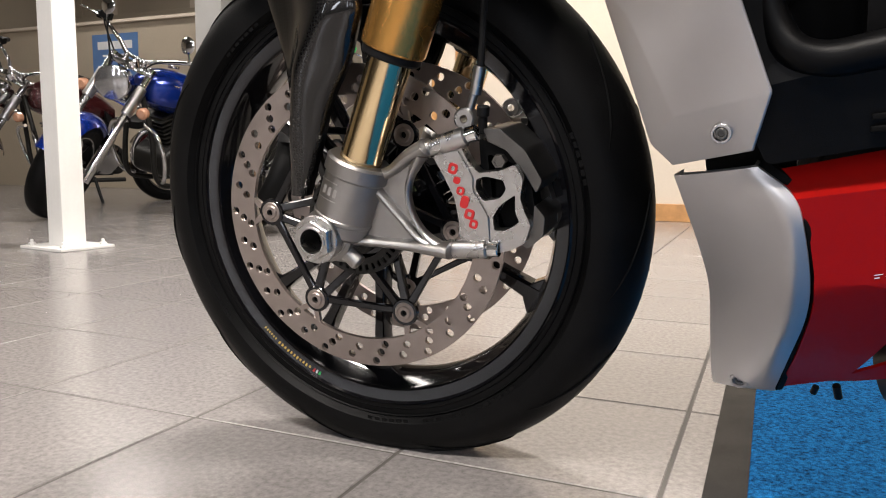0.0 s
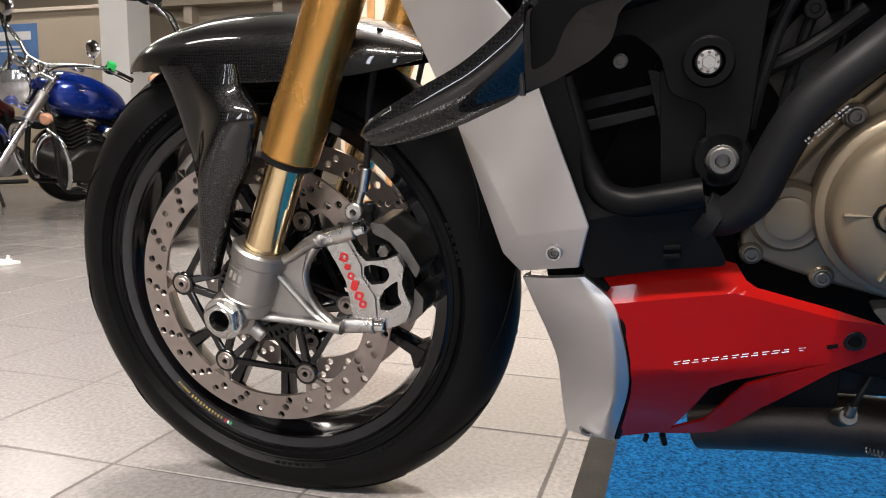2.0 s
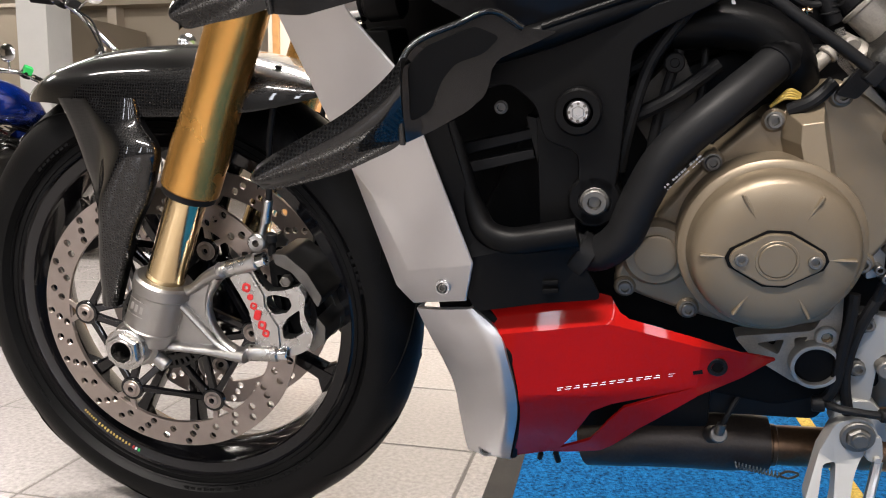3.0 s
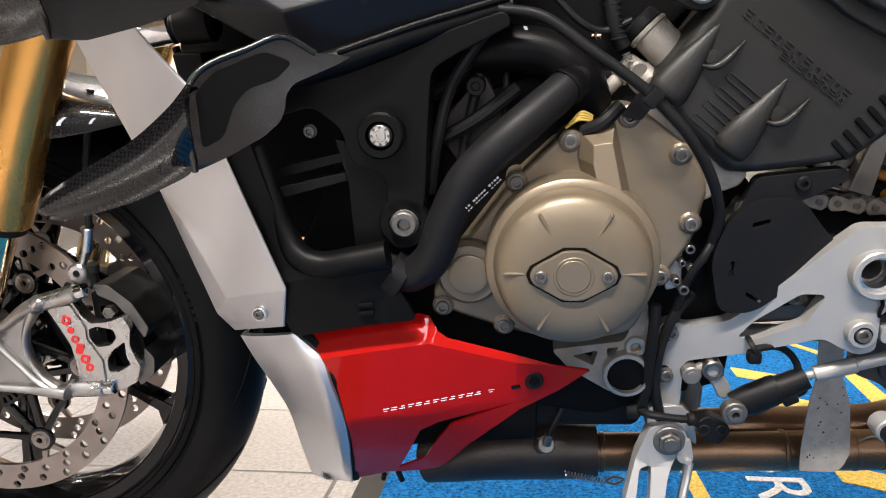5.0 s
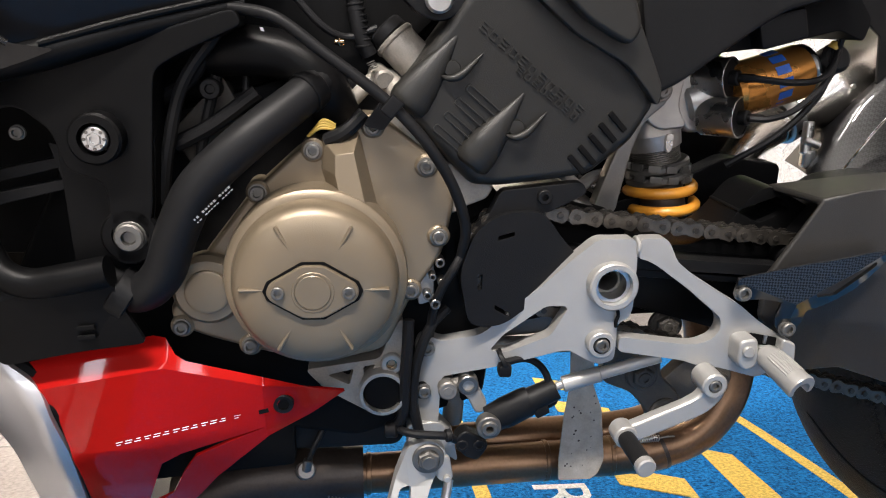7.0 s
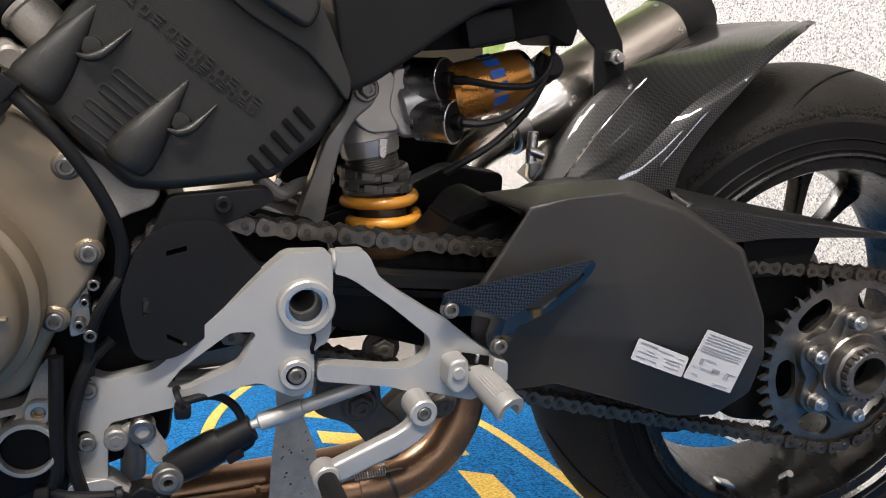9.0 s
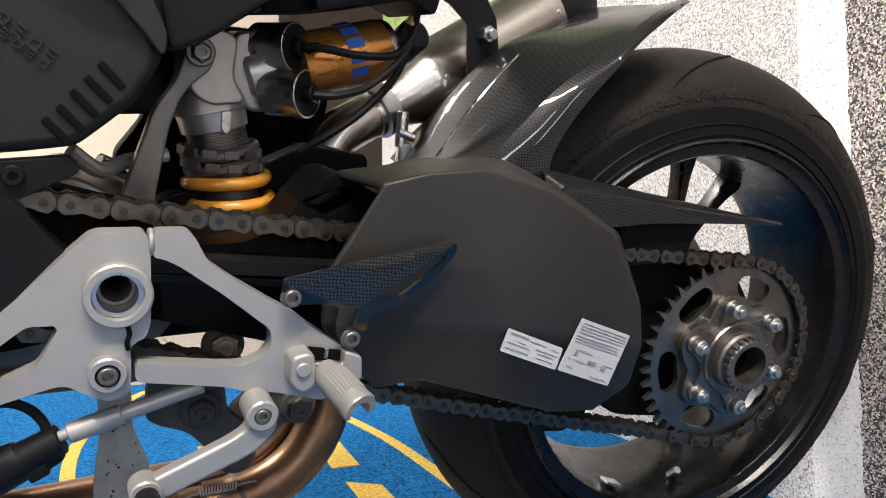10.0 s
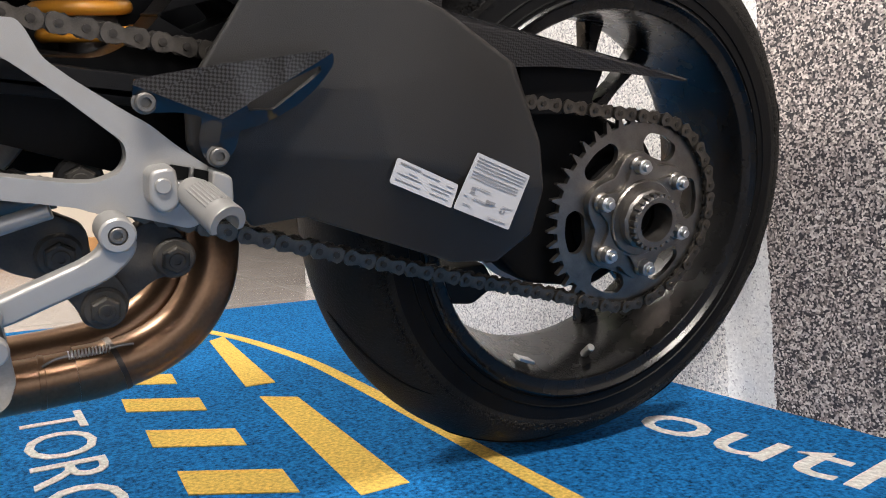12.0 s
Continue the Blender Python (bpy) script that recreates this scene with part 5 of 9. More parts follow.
# carbon winglet
def blade(top, low, y_top, y_low, flip):
    """A curved blade with a rolled upper edge between two lines (x, z)."""
    rings = []
    a = curve([(x, 0, z) for x, z in top], 5)
    b = curve([(x, 0, z) for x, z in low], 5)
    for i in range(len(a)):
        k = i / (len(a) - 1)
        p, q = a[i], b[i]
        row = [Vector((p.x + 0.004, y_top + 0.030 * min(1, 3 * k + 0.2), p.z - 0.010)), Vector((p.x + 0.001, y_top + 0.012, p.z - 0.001))]
        for j in range(9):
            u = j / 8
            bulge = 0.010 * math.sin(math.pi * min(1, u + 0.12)) * min(1, 4 * k + 0.3)
            row.append(Vector((p.x + (q.x - p.x) * u, y_top + 0.004 + (y_low - y_top) * u - bulge, p.z + (q.z - p.z) * u)))
        rings.append(row)
    bm = loft(rings, False, False)
    bmesh.ops.recalc_face_normals(bm, faces=bm.faces)
    bmesh.ops.solidify(bm, geom=list(bm.faces), thickness=0.003)
    return mirrored(bm) if flip else bm


W_TOP = [(-0.169, 0.514), (-0.164, 0.521), (-0.153, 0.530), (-0.118, 0.549), (-0.085, 0.566), (-0.054, 0.589), (-0.036, 0.607)]
W_LOW = [(-0.168, 0.511), (-0.159, 0.504), (-0.132, 0.508), (-0.092, 0.519), (-0.066, 0.530), (-0.047, 0.539), (-0.038, 0.548)]
W_END = [(-0.040, 0.542), (-0.041, 0.582), (-0.038, 0.604), (-0.027, 0.618), (0.0, 0.629), (0.024, 0.637), (0.046, 0.624), (0.072, 0.620), (0.057, 0.613), (0.029, 0.602), (0.023, 0.594), (0.022, 0.585), (0.018, 0.574), (0.005, 0.563), (-0.020, 0.550)]
U_TOP = [(-0.220, 0.640), (-0.216, 0.650), (-0.200, 0.662), (-0.170, 0.685), (-0.135, 0.715)]
U_LOW = [(-0.218, 0.637), (-0.209, 0.631), (-0.185, 0.635), (-0.160, 0.639), (-0.136, 0.645)]
U_END = [(-0.138, 0.640), (-0.140, 0.680), (-0.130, 0.720), (-0.06, 0.735), (-0.03, 0.69), (-0.045, 0.662), (-0.080, 0.648), (-0.118, 0.638)]
for flip in (False, True):
    for top, low, end, name in ((W_TOP, W_LOW, W_END, "lower"), (U_TOP, U_LOW, U_END, "upper")):
        x0, x1 = end[1][0], max(p[0] for p in end)
        wing = part("winglet", blade(top, low, -0.214, -0.211, flip), M["carbon"], bike, "glossy carbon fibre winglet", 60)
        bm = folded(soften(end, 0.004), [((x0 + (x1 - x0) * k / 9, 0), (1, 0)) for k in range(1, 9)], lambda x, z: -0.208 + 0.060 * ((x - x0) / (x1 - x0)) ** 0.8 if x > x0 else -0.208, 0.003)
        part("end_plate", mirrored(bm) if flip else bm, M["lacquer"], wing, angle=60)
        bead = tube([(x, -0.209 + 0.060 * max(0, (x - x0) / (x1 - x0)) ** 0.8, z) for x, z in end[:len(end) // 2]], 0.0026, 10)
        part("edge_bead", mirrored(bead) if flip else bead, M["carbon"], wing, angle=60)
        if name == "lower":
            # thin dark sheet on the end plate paints the shade of its recess
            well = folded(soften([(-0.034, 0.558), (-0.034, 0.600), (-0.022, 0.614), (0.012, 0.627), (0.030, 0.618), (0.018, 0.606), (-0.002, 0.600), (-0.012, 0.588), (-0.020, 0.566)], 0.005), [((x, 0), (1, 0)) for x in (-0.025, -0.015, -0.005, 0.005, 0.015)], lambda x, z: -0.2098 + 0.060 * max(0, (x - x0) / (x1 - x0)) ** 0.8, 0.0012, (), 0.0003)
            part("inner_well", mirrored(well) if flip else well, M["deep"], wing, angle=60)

# black air duct below the frame, behind the shroud
DUCT = [(-0.052, 0.575), (-0.024, 0.560), (-0.019, 0.539), (-0.001, 0.477), (0.009, 0.458), (0.031, 0.448), (0.089, 0.462), (0.094, 0.430), (0.105, 0.408), (0.112, 0.393), (0.060, 0.386), (0.000, 0.374), (-0.012, 0.40), (-0.006, 0.430)]
duct = part("air_duct", folded(soften(DUCT, 0.006), [((0.03, 0.437), (-0.23, 0.97)), ((0.03, 0.412), (0, 1))], lambda x, z: -0.136 + 0.10 * max(0, 0.412 - z) - 0.006 * max(0, 1 - abs(z - 0.437 - 0.23 * (x - 0.03)) / 0.02), 0.004), M["frame_black"], bike, "satin black plastic air duct", 20)
part("duct_lip", tube([(-0.022, -0.122, 0.545), (-0.010, -0.126, 0.505), (0.000, -0.130, 0.472), (0.012, -0.136, 0.452), (0.033, -0.137, 0.445), (0.060, -0.138, 0.449), (0.090, -0.138, 0.455)], [0.006, 0.008, 0.010, 0.0115, 0.012, 0.0125, 0.0125], 16), M["frame_black"], duct)
# slots as near-black bars, their inner shade painted by colour
for k in range(2):
    part("duct_slot", box((0.068, -0.1375, 0.408 - 0.008 * k), (0.014, 0.003, 0.0042), 0.001, Matrix.Rotation(radians(-6), 4, "Y")), M["deep"], duct)
part("duct_collar", ring((0.100, -0.118, 0.424), (0.086, -0.118, 0.433), 0.0215, 0.017, 32), M["black"], duct)

# main frame: side plate with two bosses and the upright strut
frame_main = part("main_frame", plate(soften([(-0.048, 0.560), (-0.040, 0.595), (0.050, 0.608), (0.190, 0.652), (0.196, 0.640), (0.150, 0.618), (0.130, 0.606), (0.126, 0.560), (0.122, 0.500), (0.112, 0.455), (0.090, 0.455), (0.088, 0.520), (0.060, 0.530), (0.052, 0.560), (0.030, 0.578)], 0.008), -0.122, -0.085, (), 0.005), M["frame_black"], bike, "satin black cast front frame")
part("frame_rail", tube([(-0.05, -0.128, 0.590), (0.05, -0.130, 0.614), (0.12, -0.118, 0.635), (0.195, -0.102, 0.655)], [0.013, 0.012, 0.010, 0.007], 14), M["frame_black"], frame_main)
part("frame_strut", plate(soften([(0.097, 0.600), (0.128, 0.612), (0.126, 0.545), (0.121, 0.480), (0.098, 0.470), (0.100, 0.540)], 0.006), -0.117, -0.095, (), 0.004), M["frame_black"], frame_main)
for bx, by, bz, r in ((0.088, -0.122, 0.556, 0.0195), (0.103, -0.106, 0.478, 0.023)):
    part("boss", ring((bx, by + 0.03, bz), (bx, by - 0.016, bz), r, r * 0.62, 36), M["frame_black"], frame_main)
    part("boss_floor", cyl((bx, by + 0.02, bz), (bx, by - 0.004, bz), r * 0.66), M["deep"], frame_main)
part("frame_bolt", join(cyl((0.088, -0.12, 0.556), (0.088, -0.137, 0.556), 0.0098, 24), ring((0.088, -0.136, 0.556), (0.088, -0.139, 0.556), 0.0055, 0.003, 6)), M["steel"], frame_main)
for k in range(8):
    a = k * math.pi / 4
    part("bolt_dimple", cyl((0.088 + 0.0072 * math.cos(a), -0.1365, 0.556 + 0.0072 * math.sin(a)), (0.088 + 0.0072 * math.cos(a), -0.1378, 0.556 + 0.0072 * math.sin(a)), 0.0013, 8), M["dark_steel"], frame_main)
part("frame_bolt", join(cyl((0.103, -0.10, 0.478), (0.103, -0.1225, 0.478), 0.0138, 32), ring((0.103, -0.12, 0.478), (0.103, -0.128, 0.478), 0.0112, 0.0058, 32), cyl((0.103, -0.110, 0.478), (0.103, -0.1235, 0.478), 0.0062, 6)), M["bolt_steel"], frame_main)

# upper side fairing above the frame rail
FA = [(0.030, -0.135, 0.610), (0.192, -0.105, 0.658), (0.215, -0.095, 0.70), (0.215, -0.085, 0.76), (-0.03, -0.10, 0.76), (-0.10, -0.11, 0.72), (-0.075, -0.125, 0.668), (0.020, -0.152, 0.655), (0.180, -0.125, 0.690)]
part("side_fairing", facets(FA, [(0, 1, 8, 7), (1, 2, 8), (2, 3, 4, 8), (4, 5, 7, 8), (5, 6, 7), (6, 0, 7)], 0.004, 0.008, 4, 5), M["gloss_black"], bike, "satin black upper side fairing")
part("fairing_edge", tube([(0.058, -0.139, 0.623), (0.12, -0.127, 0.642), (0.192, -0.108, 0.661)], 0.003, 10), M["frame_black"], bike)
part("top_cover", facets([(-0.12, -0.07, 0.70), (-0.06, -0.10, 0.672), (0.05, -0.12, 0.690), (0.22, -0.10, 0.690), (0.22, 0.0, 0.76), (-0.12, 0.0, 0.76)], [(0, 1, 2, 5), (2, 3, 4, 5)], 0.004, 0.004, 2, 5), M["black"], bike)
part("horn", join(cyl((-0.160, -0.02, 0.640), (-0.124, -0.02, 0.645), 0.017, 32, 0.004)), M["chrome"], bike, "polished round horn")
part("horn_base", join(cyl((-0.124, -0.02, 0.645), (-0.085, -0.02, 0.648), 0.019, 32, 0.004)), M["black"], bike)
part("horn_stay", cyl((-0.133, -0.01, 0.625), (-0.125, -0.005, 0.585), 0.004), M["black"], bike)

# dark backing added behind the horn to stand for the shade there
part("horn_shade_backing", plate(soften([(-0.150, 0.600), (-0.020, 0.585), (0.06, 0.60), (0.06, 0.76), (-0.145, 0.76)], 0.01), 0.035, 0.06, (), 0.004), M["deep"], bike)
# dark inside: radiator, engine block, throttle bodies; their shade is put into the colour
part("inner_backing", plate(soften([(-0.075, 0.44), (0.11, 0.44), (0.13, 0.62), (-0.06, 0.62)], 0.01), -0.045, 0.11, (), 0.006), M["deep"], bike)
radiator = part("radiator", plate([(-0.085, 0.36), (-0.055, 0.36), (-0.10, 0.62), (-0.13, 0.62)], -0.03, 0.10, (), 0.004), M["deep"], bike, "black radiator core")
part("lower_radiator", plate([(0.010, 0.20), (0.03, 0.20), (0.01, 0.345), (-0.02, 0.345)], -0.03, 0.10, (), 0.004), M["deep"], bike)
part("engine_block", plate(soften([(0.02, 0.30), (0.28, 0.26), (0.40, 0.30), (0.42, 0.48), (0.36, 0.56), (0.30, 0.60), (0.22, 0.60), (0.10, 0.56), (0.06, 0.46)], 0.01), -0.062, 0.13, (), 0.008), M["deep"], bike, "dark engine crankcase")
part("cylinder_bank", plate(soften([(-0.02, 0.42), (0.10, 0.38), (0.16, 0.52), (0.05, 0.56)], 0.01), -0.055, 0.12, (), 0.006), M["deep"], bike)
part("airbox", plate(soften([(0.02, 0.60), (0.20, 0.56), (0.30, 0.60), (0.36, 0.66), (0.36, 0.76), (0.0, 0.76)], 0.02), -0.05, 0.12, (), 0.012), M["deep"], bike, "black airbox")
for z0, z1 in ((0.522, 0.536), (0.504, 0.518)):
    part("grille_bar", plate([(-0.016, z0), (0.048, z1), (0.050, z1 - 0.008), (-0.014, z0 - 0.010)], -0.098, -0.085, (), 0.001), M["black"], bike)
part("grille_post", plate(soften([(0.042, 0.548), (0.056, 0.545), (0.066, 0.505), (0.054, 0.500)], 0.002), -0.102, -0.085, (), 0.002), M["black"], bike)
bolt("m6", 0.020, -0.10, 0.555)
part("upright_plate", plate(soften([(0.052, 0.55), (0.088, 0.53), (0.092, 0.455), (0.056, 0.452)], 0.004), -0.112, -0.09, (), 0.004), M["frame_black"], bike)

# ---- engine ----
COVER = [(0.150, 0.452), (0.193, 0.508), (0.236, 0.548), (0.262, 0.556), (0.280, 0.574), (0.300, 0.572), (0.346, 0.536), (0.362, 0.505), (0.352, 0.455), (0.325, 0.415), (0.305, 0.368), (0.250, 0.355), (0.195, 0.368), (0.150, 0.382), (0.125, 0.393), (0.122, 0.408)]
cover = part("engine_cover", plate(soften(COVER, 0.012), -0.098, -0.055, (), 0.005, 3), M["bronze"], bike, "bronze painted generator cover", 40)
CX, CZ = 0.2465, 0.444
part("dome", moved(lathe([(0.0745, -0.090), (0.0745, -0.122), (0.0735, -0.1265), (0.0705, -0.1290), (0.0672, -0.1295), (0.0662, -0.1325), (0.0655, -0.141), (0.0635, -0.1465), (0.0590, -0.1505), (0.051, -0.1535), (0.042, -0.1555), (0.030, -0.156), (0.0, -0.156)], 72), Matrix.Translation((CX, 0, CZ))), M["bronze"], cover)
for k in range(6):
    a = radians(60 * k)
    part("rib", box((CX + 0.0475 * math.cos(a), -0.1528, CZ + 0.0475 * math.sin(a)), (0.022, 0.006, 0.0030), 0.0014, Matrix.Rotation(-a, 4, "Y")), M["bronze"], cover)
DIA = [(-0.036, 0.0), (-0.033, 0.007), (-0.008, 0.0215), (0.008, 0.0215), (0.033, 0.007), (0.036, 0.0), (0.033, -0.007), (0.008, -0.0215), (-0.008, -0.0215), (-0.033, -0.007)]
part("gasket", plate([(CX - 0.001 + x * 1.07, CZ + z * 1.09) for x, z in DIA], -0.1572, -0.148), M["deep"], cover)
cap = part("inspection_cap", plate(soften([(CX - 0.001 + x, CZ + z) for x, z in DIA], 0.004), -0.1605, -0.150, (), 0.0015), M["bronze"], cover)
part("cap_ring", ring((CX - 0.001, -0.158, CZ), (CX - 0.001, -0.1612, CZ), 0.0165, 0.0145, 40), M["bronze"], cap)
part("cap_disc", cyl((CX - 0.001, -0.158, CZ), (CX - 0.001, -0.1615, CZ), 0.014, 40), M["bronze"], cap)
for dx in (-0.0275, 0.0265):
    bolt("m6", CX + dx, -0.1590, CZ, cap)
part("pickup_boss", moved(lathe([(0.030, -0.09), (0.030, -0.106), (0.026, -0.111), (0.0, -0.112)], 40), Matrix.Translation((0.157, 0, 0.428))), M["bronze"], cover)
part("pickup_step", moved(lathe([(0.0185, -0.109), (0.0185, -0.114), (0.016, -0.1155), (0.0, -0.1155)], 32), Matrix.Translation((0.157, 0, 0.428))), M["bronze"], cover)
# raised housing that leads the wires in
HOUSE = [(0.252, -0.098, 0.552), (0.281, -0.098, 0.560), (0.296, -0.098, 0.500), (0.290, -0.098, 0.465), (0.262, -0.098, 0.490), (0.250, -0.098, 0.530), (0.262, -0.116, 0.543), (0.277, -0.120, 0.546), (0.287, -0.126, 0.500), (0.280, -0.130, 0.480), (0.268, -0.126, 0.502), (0.262, -0.120, 0.528)]
part("wire_housing", facets(HOUSE, [(0, 1, 7, 6), (1, 2, 8, 7), (2, 3, 9, 8), (3, 4, 10, 9), (4, 5, 11, 10), (5, 0, 6, 11), (6, 7, 8, 9, 10, 11)], 0.002, 0.003, 2, 10), M["bronze"], cover)
for x, z in ((0.292, 0.564), (0.336, 0.532), (0.348, 0.472), (0.244, 0.544), (0.199, 0.509), (0.132, 0.393), (0.188, 0.375), (0.325, 0.424)):
    part("screw_boss", cyl((x, -0.070, z), (x, -0.101, z), 0.0098, 24, 0.002), M["bronze"], cover)
    bolt("m8", x, -0.1005, z, cover)
for k in range(4):
    part("yellow_wire", tube([(0.240 + 0.002 * k, -0.098, 0.555 + 0.0022 * k), (0.250 + 0.001 * k, -0.101, 0.562 + 0.0022 * k), (0.262, -0.099, 0.561 + 0.0012 * k)], 0.0014, 8), M["yellow_print"], bike)
part("wire_sheath", tube([(0.255, -0.098, 0.552), (0.270, -0.104, 0.560), (0.285, -0.100, 0.574)], 0.006, 10), M["rubber"], bike)

# coolant hoses and cables
hose = part("coolant_hose", tube([(0.250, -0.088, 0.598), (0.232, -0.104, 0.583), (0.197, -0.125, 0.556), (0.160, -0.132, 0.521), (0.141, -0.132, 0.485), (0.127, -0.128, 0.449), (0.104, -0.118, 0.430), (0.070, -0.105, 0.435)], [0.0150, 0.0155, 0.0162, 0.0164, 0.0164, 0.0164, 0.0162, 0.0160], 20), M["rubber"], bike, "thick black rubber coolant hose")
part("hose_clip", ring((0.246, -0.091, 0.594), (0.238, -0.099, 0.588), 0.0172, 0.0148, 32), M["black"], hose)
for k in range(2):
    part("hose_print", join(*[box((0.1585 + 0.0021 * i + 0.0022 * k, -0.1486 + 0.0003 * k + 0.00036 * i, 0.4985 + 0.0020 * i - 0.0020 * k), (0.0022 if i % 5 else 0.0013, 0.0003, 0.0017 - 0.0007 * k), 0.0002, Matrix.Rotation(radians(-43), 4, "Y")) for i in range(13) if i not in (2, 8)]), M["ink"], hose)
part("radiator_hose", tube([(0.165, -0.070, 0.618), (0.195, -0.078, 0.620), (0.228, -0.080, 0.614), (0.250, -0.082, 0.597), (0.262, -0.07, 0.57)], 0.020, 18), M["frame_black"], bike, "black rubber hose")
part("clutch_cable", tube([(0.185, -0.108, 0.652), (0.219, -0.118, 0.646), (0.254, -0.123, 0.622), (0.284, -0.126, 0.601), (0.311, -0.126, 0.579), (0.335, -0.126, 0.553), (0.356, -0.120, 0.520), (0.369, -0.110, 0.484), (0.368, -0.100, 0.455)], 0.0046, 12), M["rubber"], bike, "black clutch hose")
part("cable_clip", join(box((0.306, -0.128, 0.583), (0.012, 0.012, 0.016), 0.002, Matrix.Rotation(radians(40), 4, "Y")), plate(soften([(0.284, 0.566), (0.300, 0.562), (0.314, 0.580), (0.300, 0.588)], 0.003), -0.112, -0.106, (), 0.001)), M["black"], bike)
for pts, r in (([(0.123, -0.095, 0.499), (0.131, -0.098, 0.545), (0.146, -0.10, 0.595), (0.178, -0.10, 0.640)], 0.0052), ([(0.134, -0.085, 0.545), (0.165, -0.088, 0.562), (0.200, -0.085, 0.588)], 0.0065), ([(0.147, -0.08, 0.50), (0.155, -0.082, 0.55), (0.168, -0.08, 0.60)], 0.0045), ([(0.160, -0.075, 0.51), (0.186, -0.078, 0.555), (0.190, -0.07, 0.60)], 0.003), ([(0.122, -0.08, 0.58), (0.150, -0.085, 0.60), (0.175, -0.08, 0.645)], 0.006)):
    part("cable", tube(pts, r, 10), M["rubber"], bike)
part("cable_grommet", join(ring((0.164, -0.075, 0.590), (0.164, -0.092, 0.590), 0.0085, 0.004, 16), cyl((0.164, -0.085, 0.590), (0.164, -0.090, 0.590), 0.004)), M["black"], bike)
part("cylinder_casting", plate(soften([(0.125, 0.55), (0.16, 0.50), (0.20, 0.54), (0.17, 0.60)], 0.006), -0.068, -0.03, (), 0.004), M["grimy"], bike, "raw cast cylinder head")
# throttle side and starter parts near the top
starter = part("starter_body", join(cyl((0.3105, -0.055, 0.6310), (0.336, -0.062, 0.6060), 0.0172, 36, 0.002), ring((0.3090, -0.0545, 0.6325), (0.3125, -0.0555, 0.6290), 0.0186, 0.010, 36)), M["engine_cast"], bike, "raw aluminium starter housing")
part("starter_cap", cyl((0.3010, -0.052, 0.6400), (0.3095, -0.0545, 0.6320), 0.0168, 32, 0.002), M["rubber"], starter)
part("cast_boss", join(cyl((0.296, -0.050, 0.6040), (0.302, -0.072, 0.5985), 0.0085, 24, 0.002), cyl((0.306, -0.055, 0.5985), (0.316, -0.068, 0.5870), 0.0100, 24, 0.002)), M["engine_cast"], bike)
part("breather_pipe", tube([(0.2570, -0.062, 0.5600), (0.2700, -0.064, 0.5750), (0.2840, -0.064, 0.5900), (0.2930, -0.060, 0.5990)], 0.0062, 16), M["engine_cast"], bike, "bare cast breather pipe")
part("pipe_flange", ring((0.2855, -0.064, 0.5915), (0.2885, -0.063, 0.5945), 0.0085, 0.005, 24), M["engine_cast"], bike)
# hoses, fittings and a paper tag in the dark above the cover
ribbed = part("ribbed_hose", tube([(0.276, -0.058, 0.668), (0.279, -0.060, 0.650), (0.283, -0.060, 0.632), (0.290, -0.058, 0.618)], 0.0068, 16), M["rubber"], bike)
for k in range(9):
    part("hose_rib", ring((0.2765 + 0.0011 * k, -0.059, 0.664 - 0.0047 * k), (0.2768 + 0.0011 * k, -0.059, 0.6622 - 0.0047 * k), 0.0078, 0.0060, 16), M["rubber"], ribbed)
for x, z in ((0.2655, 0.6280), (0.2610, 0.6065), (0.2615, 0.5920)):
    part("hose_fitting", join(cyl((x - 0.004, -0.070, z), (x + 0.004, -0.072, z), 0.0024, 12), cyl((x - 0.0005, -0.070, z), (x + 0.0015, -0.072, z), 0.0036, 6)), M["copper"], bike)
for k in range(4):
    part("spring_clip", ring((0.2905 + 0.0008 * k, -0.074, 0.6135 - 0.0016 * k), (0.2908 + 0.0008 * k, -0.074, 0.6128 - 0.0016 * k), 0.0036, 0.0029, 14), M["bolt_steel"], bike)
part("paper_tag", plate([(0.2040, 0.6385), (0.2070, 0.6380), (0.2090, 0.6325), (0.2060, 0.6330)], -0.0905, -0.0900), M["sticker"], bike, "small white paper tag")
part("cable", tube([(0.230, -0.062, 0.662), (0.252, -0.066, 0.640), (0.272, -0.062, 0.632), (0.296, -0.060, 0.640)], 0.0032, 10), M["rubber"], bike)
# near-black backing added above the engine, standing for the shade behind the hoses
part("intake_backing", plate(soften([(0.20, 0.60), (0.33, 0.60), (0.42, 0.60), (0.42, 0.76), (0.20, 0.76)], 0.01), -0.030, 0.10, (), 0.004), M["deep"], bike)
part("head_flange", plate(soften([(0.3000, 0.5720), (0.3080, 0.5760), (0.3200, 0.5660), (0.3460, 0.5390), (0.3640, 0.5290), (0.3960, 0.5130), (0.3900, 0.5020), (0.3740, 0.4960), (0.3600, 0.4880), (0.3480, 0.5200), (0.3100, 0.5560)], 0.004), -0.088, -0.050, (), 0.003), M["engine_cast"], bike, "pale cast flange behind the side cover")
part("head_wall", plate(soften([(0.296, 0.610), (0.330, 0.600), (0.345, 0.560), (0.320, 0.555), (0.290, 0.585)], 0.006), -0.062, -0.03, (), 0.004), M["engine_cast"], bike)
part("lever_bracket", join(plate(soften([(0.30, 0.69), (0.372, 0.69), (0.362, 0.655), (0.345, 0.645), (0.325, 0.652), (0.31, 0.668)], 0.008), -0.105, -0.085, (), 0.003)), M["black"], bike)
part("bracket_bolt", cyl((0.342, -0.10, 0.663), (0.342, -0.114, 0.663), 0.011, 24, 0.002), M["steel"], bike)
